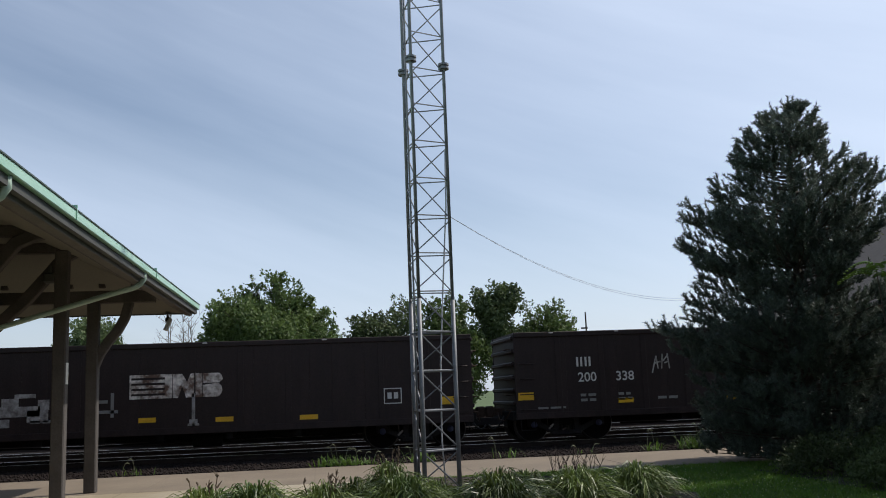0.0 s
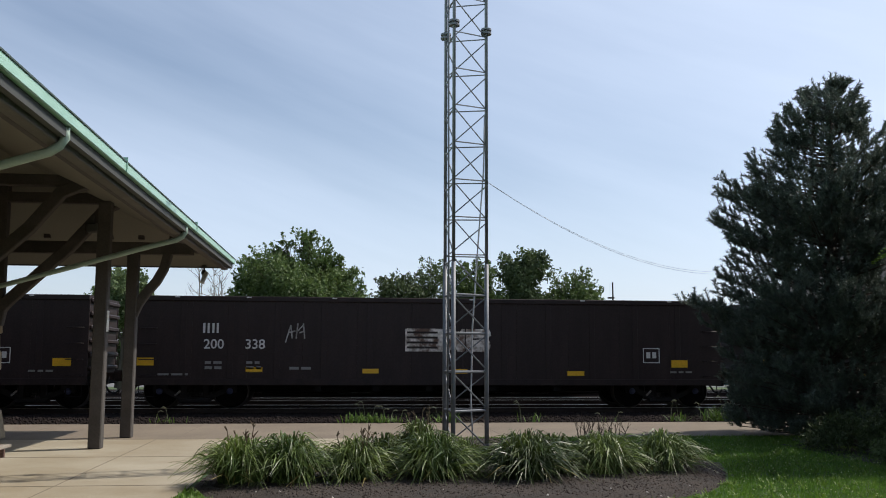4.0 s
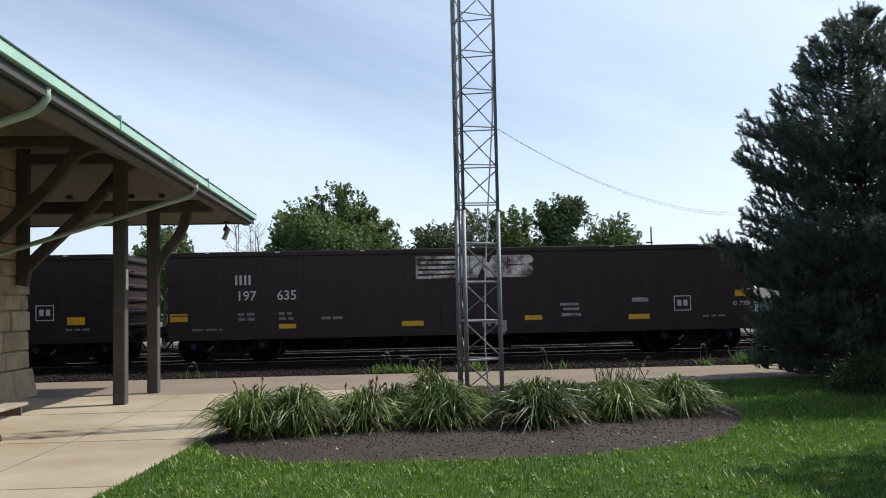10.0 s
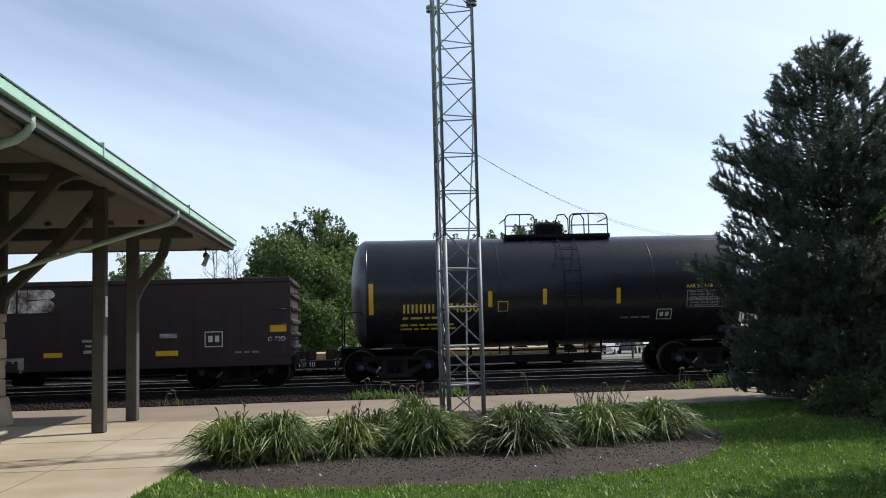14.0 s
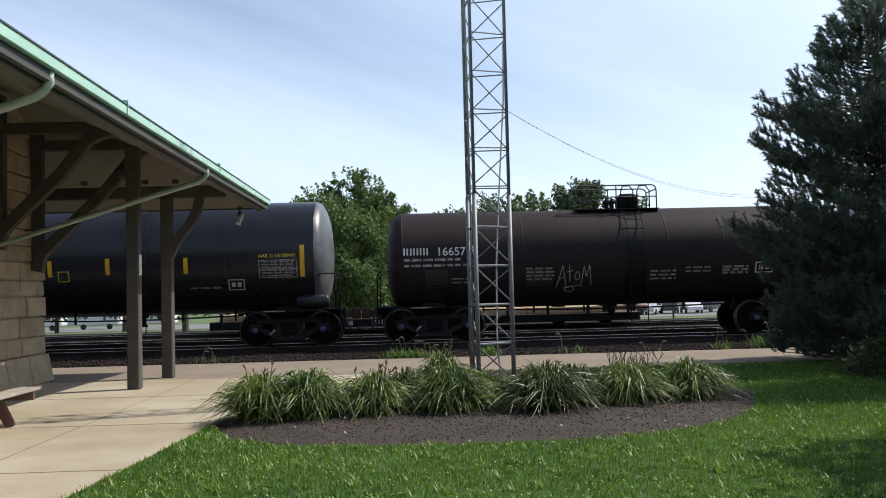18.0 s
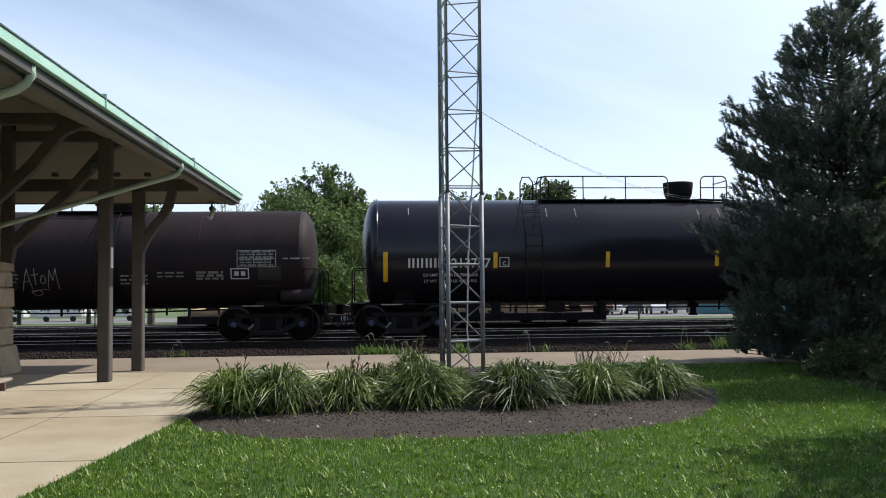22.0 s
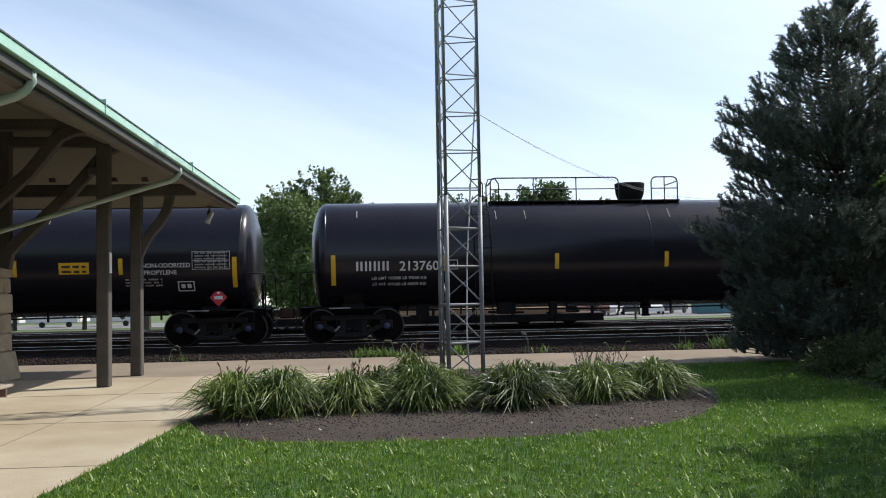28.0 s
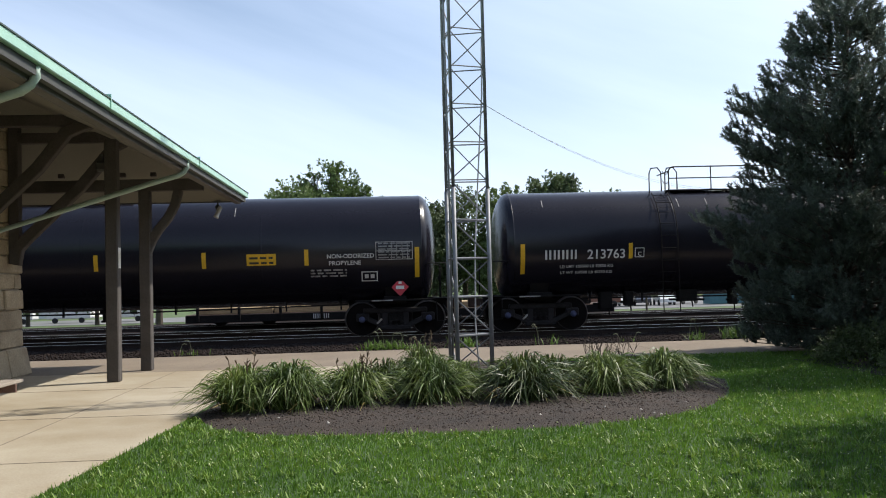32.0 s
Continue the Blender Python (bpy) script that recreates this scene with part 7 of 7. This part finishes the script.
for x in (-1.65, 1.75):
    part("wheel", turned(bmesh.new(), [(0, 0), (0, 0.22), (0.02, 0.38), (0.25, 0.38), (0.25, 0)], (x, -0.98, 0.38), (x, 1, 0.38), 18), M["tyre"], truck_thing)
for i, (x, w) in enumerate(((37.6, 4.2), (43.0, 6.0))):
    c = thing("storage_container", "teal steel container on the far yard", "container", pose(x + w / 2, 104, -1.72))
    part("body", boxed(-w / 2, w / 2, -1.1, 1.1, 0.05, 2.35, bevel=0.02), M["teal"], c)
    for k in range(int(w / 0.3)):
        part("rib", boxed(-w / 2 + 0.12 + k * 0.3, -w / 2 + 0.22 + k * 0.3, -1.14, -1.09, 0.12, 2.28), M["teal"], c)


def shed(x, y, w, d, h, rise, wall, roof, label, turn=0, windows=()):
    b = thing("building", label, "building", pose(x, y, ground_z(y) - 0.05, 0, 0, turn))
    part("wall", boxed(-w / 2, w / 2, -d / 2, d / 2, 0, h), M[wall], b)
    bm = bmesh.new()
    o = 0.35
    pts = [(-w / 2 - o, -d / 2 - o, h), (w / 2 + o, -d / 2 - o, h), (w / 2 + o, 0, h + rise), (-w / 2 - o, 0, h + rise), (-w / 2 - o, d / 2 + o, h), (w / 2 + o, d / 2 + o, h)]
    v = [bm.verts.new(p) for p in pts]
    for f in ((0, 1, 2, 3), (3, 2, 5, 4), (0, 3, 4), (1, 5, 2), (0, 4, 5, 1)):
        bm.faces.new([v[k] for k in f])
    part("roof", bm, M[roof], b)
    for wx in windows:
        win = part("window", boxed(wx - 0.55, wx + 0.55, -d / 2 - 0.04, -d / 2 + 0.02, h * 0.35, h * 0.78), M["siding"], b)
        part("pane", boxed(wx - 0.47, wx + 0.47, -d / 2 - 0.05, -d / 2 - 0.035, h * 0.38, h * 0.75), M["glass_dark"], win)
    return b


shed(66, 168, 22, 9, 3.4, 1.8, "road", "trim", "low grey shed beyond the yard", 0, (-3, 0, 3))
shed(-9.4, 72, 3.2, 4, 1.7, 1.1, "teal", "siding", "small pale gabled shed beyond the tracks", 0, (0.0,))
shed(-52, 128, 30, 9, 3.6, 1.4, "siding", "trim", "long white building beyond the tracks", 0, (-6, -3.5, -1, 1.5, 4, 6.5))
shed(104, 175, 34, 10, 4.0, 2.0, "siding", "trim", "pale building in the distance", 0, (-8, -4, 0, 4, 8))
house = shed(24.2, 33.0, 10.0, 12.0, 4.0, 4.3, "brickred", "shingle", "brown house with a dark shingled gable roof behind the trees", 90, (-2, 2))
near_pole = thing("utility_pole", "wooden utility pole behind the spruce", "pole", pose(14.05, 24.1, -0.1))
part("shaft", rod(bmesh.new(), (0, 0, 0), (0, 0, 5.8), 0.12, 10, 0.09), M["bark"], near_pole)
pole = thing("utility_pole", "thin far utility pole", "pole", pose(17.9, 60, ground_z(60)))
part("shaft", rod(bmesh.new(), (0, 0, 0), (0, 0, 7.1), 0.07, 8, 0.05), M["bark"], pole)
part("crossarm", boxed(-0.35, 0.1, -0.05, 0.05, 6.0, 6.1), M["bark"], pole)
for i, x in enumerate((-19.0, -15.6, -22.5)):
    p = thing("white_trailer", "white trailer parked beyond the tracks", "trailer", pose(x * 1.75, 103, -1.72), group="far trailers")
    part("body", boxed(-2.4, 2.4, -0.9, 0.9, 0.45, 2.05, bevel=0.10), M["car_white"], p)
    for k in (-1.4, 1.4):
        part("wheel", turned(bmesh.new(), [(0, 0), (0, 0.3), (0.2, 0.3), (0.2, 0)], (k, -0.95, 0.3), (k, 1, 0.3), 14), M["tyre"], p)

# ---- stones of the station wall ----
q = np.random.default_rng(9)
z = 0.52
course = 0
while z < 5.1:
    hgt = float(q.choice([0.30, 0.34, 0.38]))
    y = 8.6 + (course % 2) * 0.33
    while y < WY:
        w = float(q.uniform(0.5, 1.05))
        y1 = min(y + w, WY)
        if WY - y1 < 0.25:
            y1 = WY
        bm = boxed(WX - 0.10, WX + float(q.uniform(-0.025, 0.02)), y + 0.008, y1 - 0.008, z + 0.008, z + hgt - 0.008)
        for v in bm.verts:
            if v.co.x > WX - 0.05:
                v.co += Vector((float(q.uniform(-0.02, 0.02)), 0, 0))
        bmesh.ops.bevel(bm, geom=bm.edges[:], offset=0.022, segments=1, affect="EDGES")
        part("stone_block", bm, M["stone"], wall)
        y = y1
    z += hgt
    course += 1


# ---- what moves ----
# metres that the train has gone past its mark, at seconds
GONE = [(0, -1.39), (1, 1.20), (2, 3.83), (3, 6.43), (3.5, 7.76), (5.5, 13.22), (6.5, 15.86), (8, 20.00), (9, 22.83), (10, 25.65), (11, 28.50), (13, 34.37), (14, 37.42), (15, 40.48), (18, 49.75), (19, 52.92), (20, 56.18), (23, 66.33), (25, 73.30), (28, 84.05), (30, 91.55), (32, 99.35)]


def gone(t):
    """The way that the train has gone at t, by a smooth curve through GONE."""
    T, S = [r[0] for r in GONE], [r[1] for r in GONE]
    i = max(0, min(len(T) - 2, sum(1 for a in T if a <= t) - 1))
    slope_at = lambda k: (S[min(k + 1, len(T) - 1)] - S[max(k - 1, 0)]) / (T[min(k + 1, len(T) - 1)] - T[max(k - 1, 0)])
    h, u = T[i + 1] - T[i], (t - T[i]) / (T[i + 1] - T[i])
    return (2 * u**3 - 3 * u**2 + 1) * S[i] + (u**3 - 2 * u**2 + u) * h * slope_at(i) + (-2 * u**3 + 3 * u**2) * S[i + 1] + (u**3 - u**2) * h * slope_at(i + 1)


def motions():
    for car, x in CARS:
        walk(car, [(k * 0.5, pose(x - gone(k * 0.5), TRACKS[0], RAIL)) for k in range(65)])
    times = [k / 6 for k in range(193)]
    for axle, x in AXLES:
        walk(axle, [(t, pose(x, 0, 0.457, 0, -math.degrees(gone(t) / 0.457), 0)) for t in times])


motions()
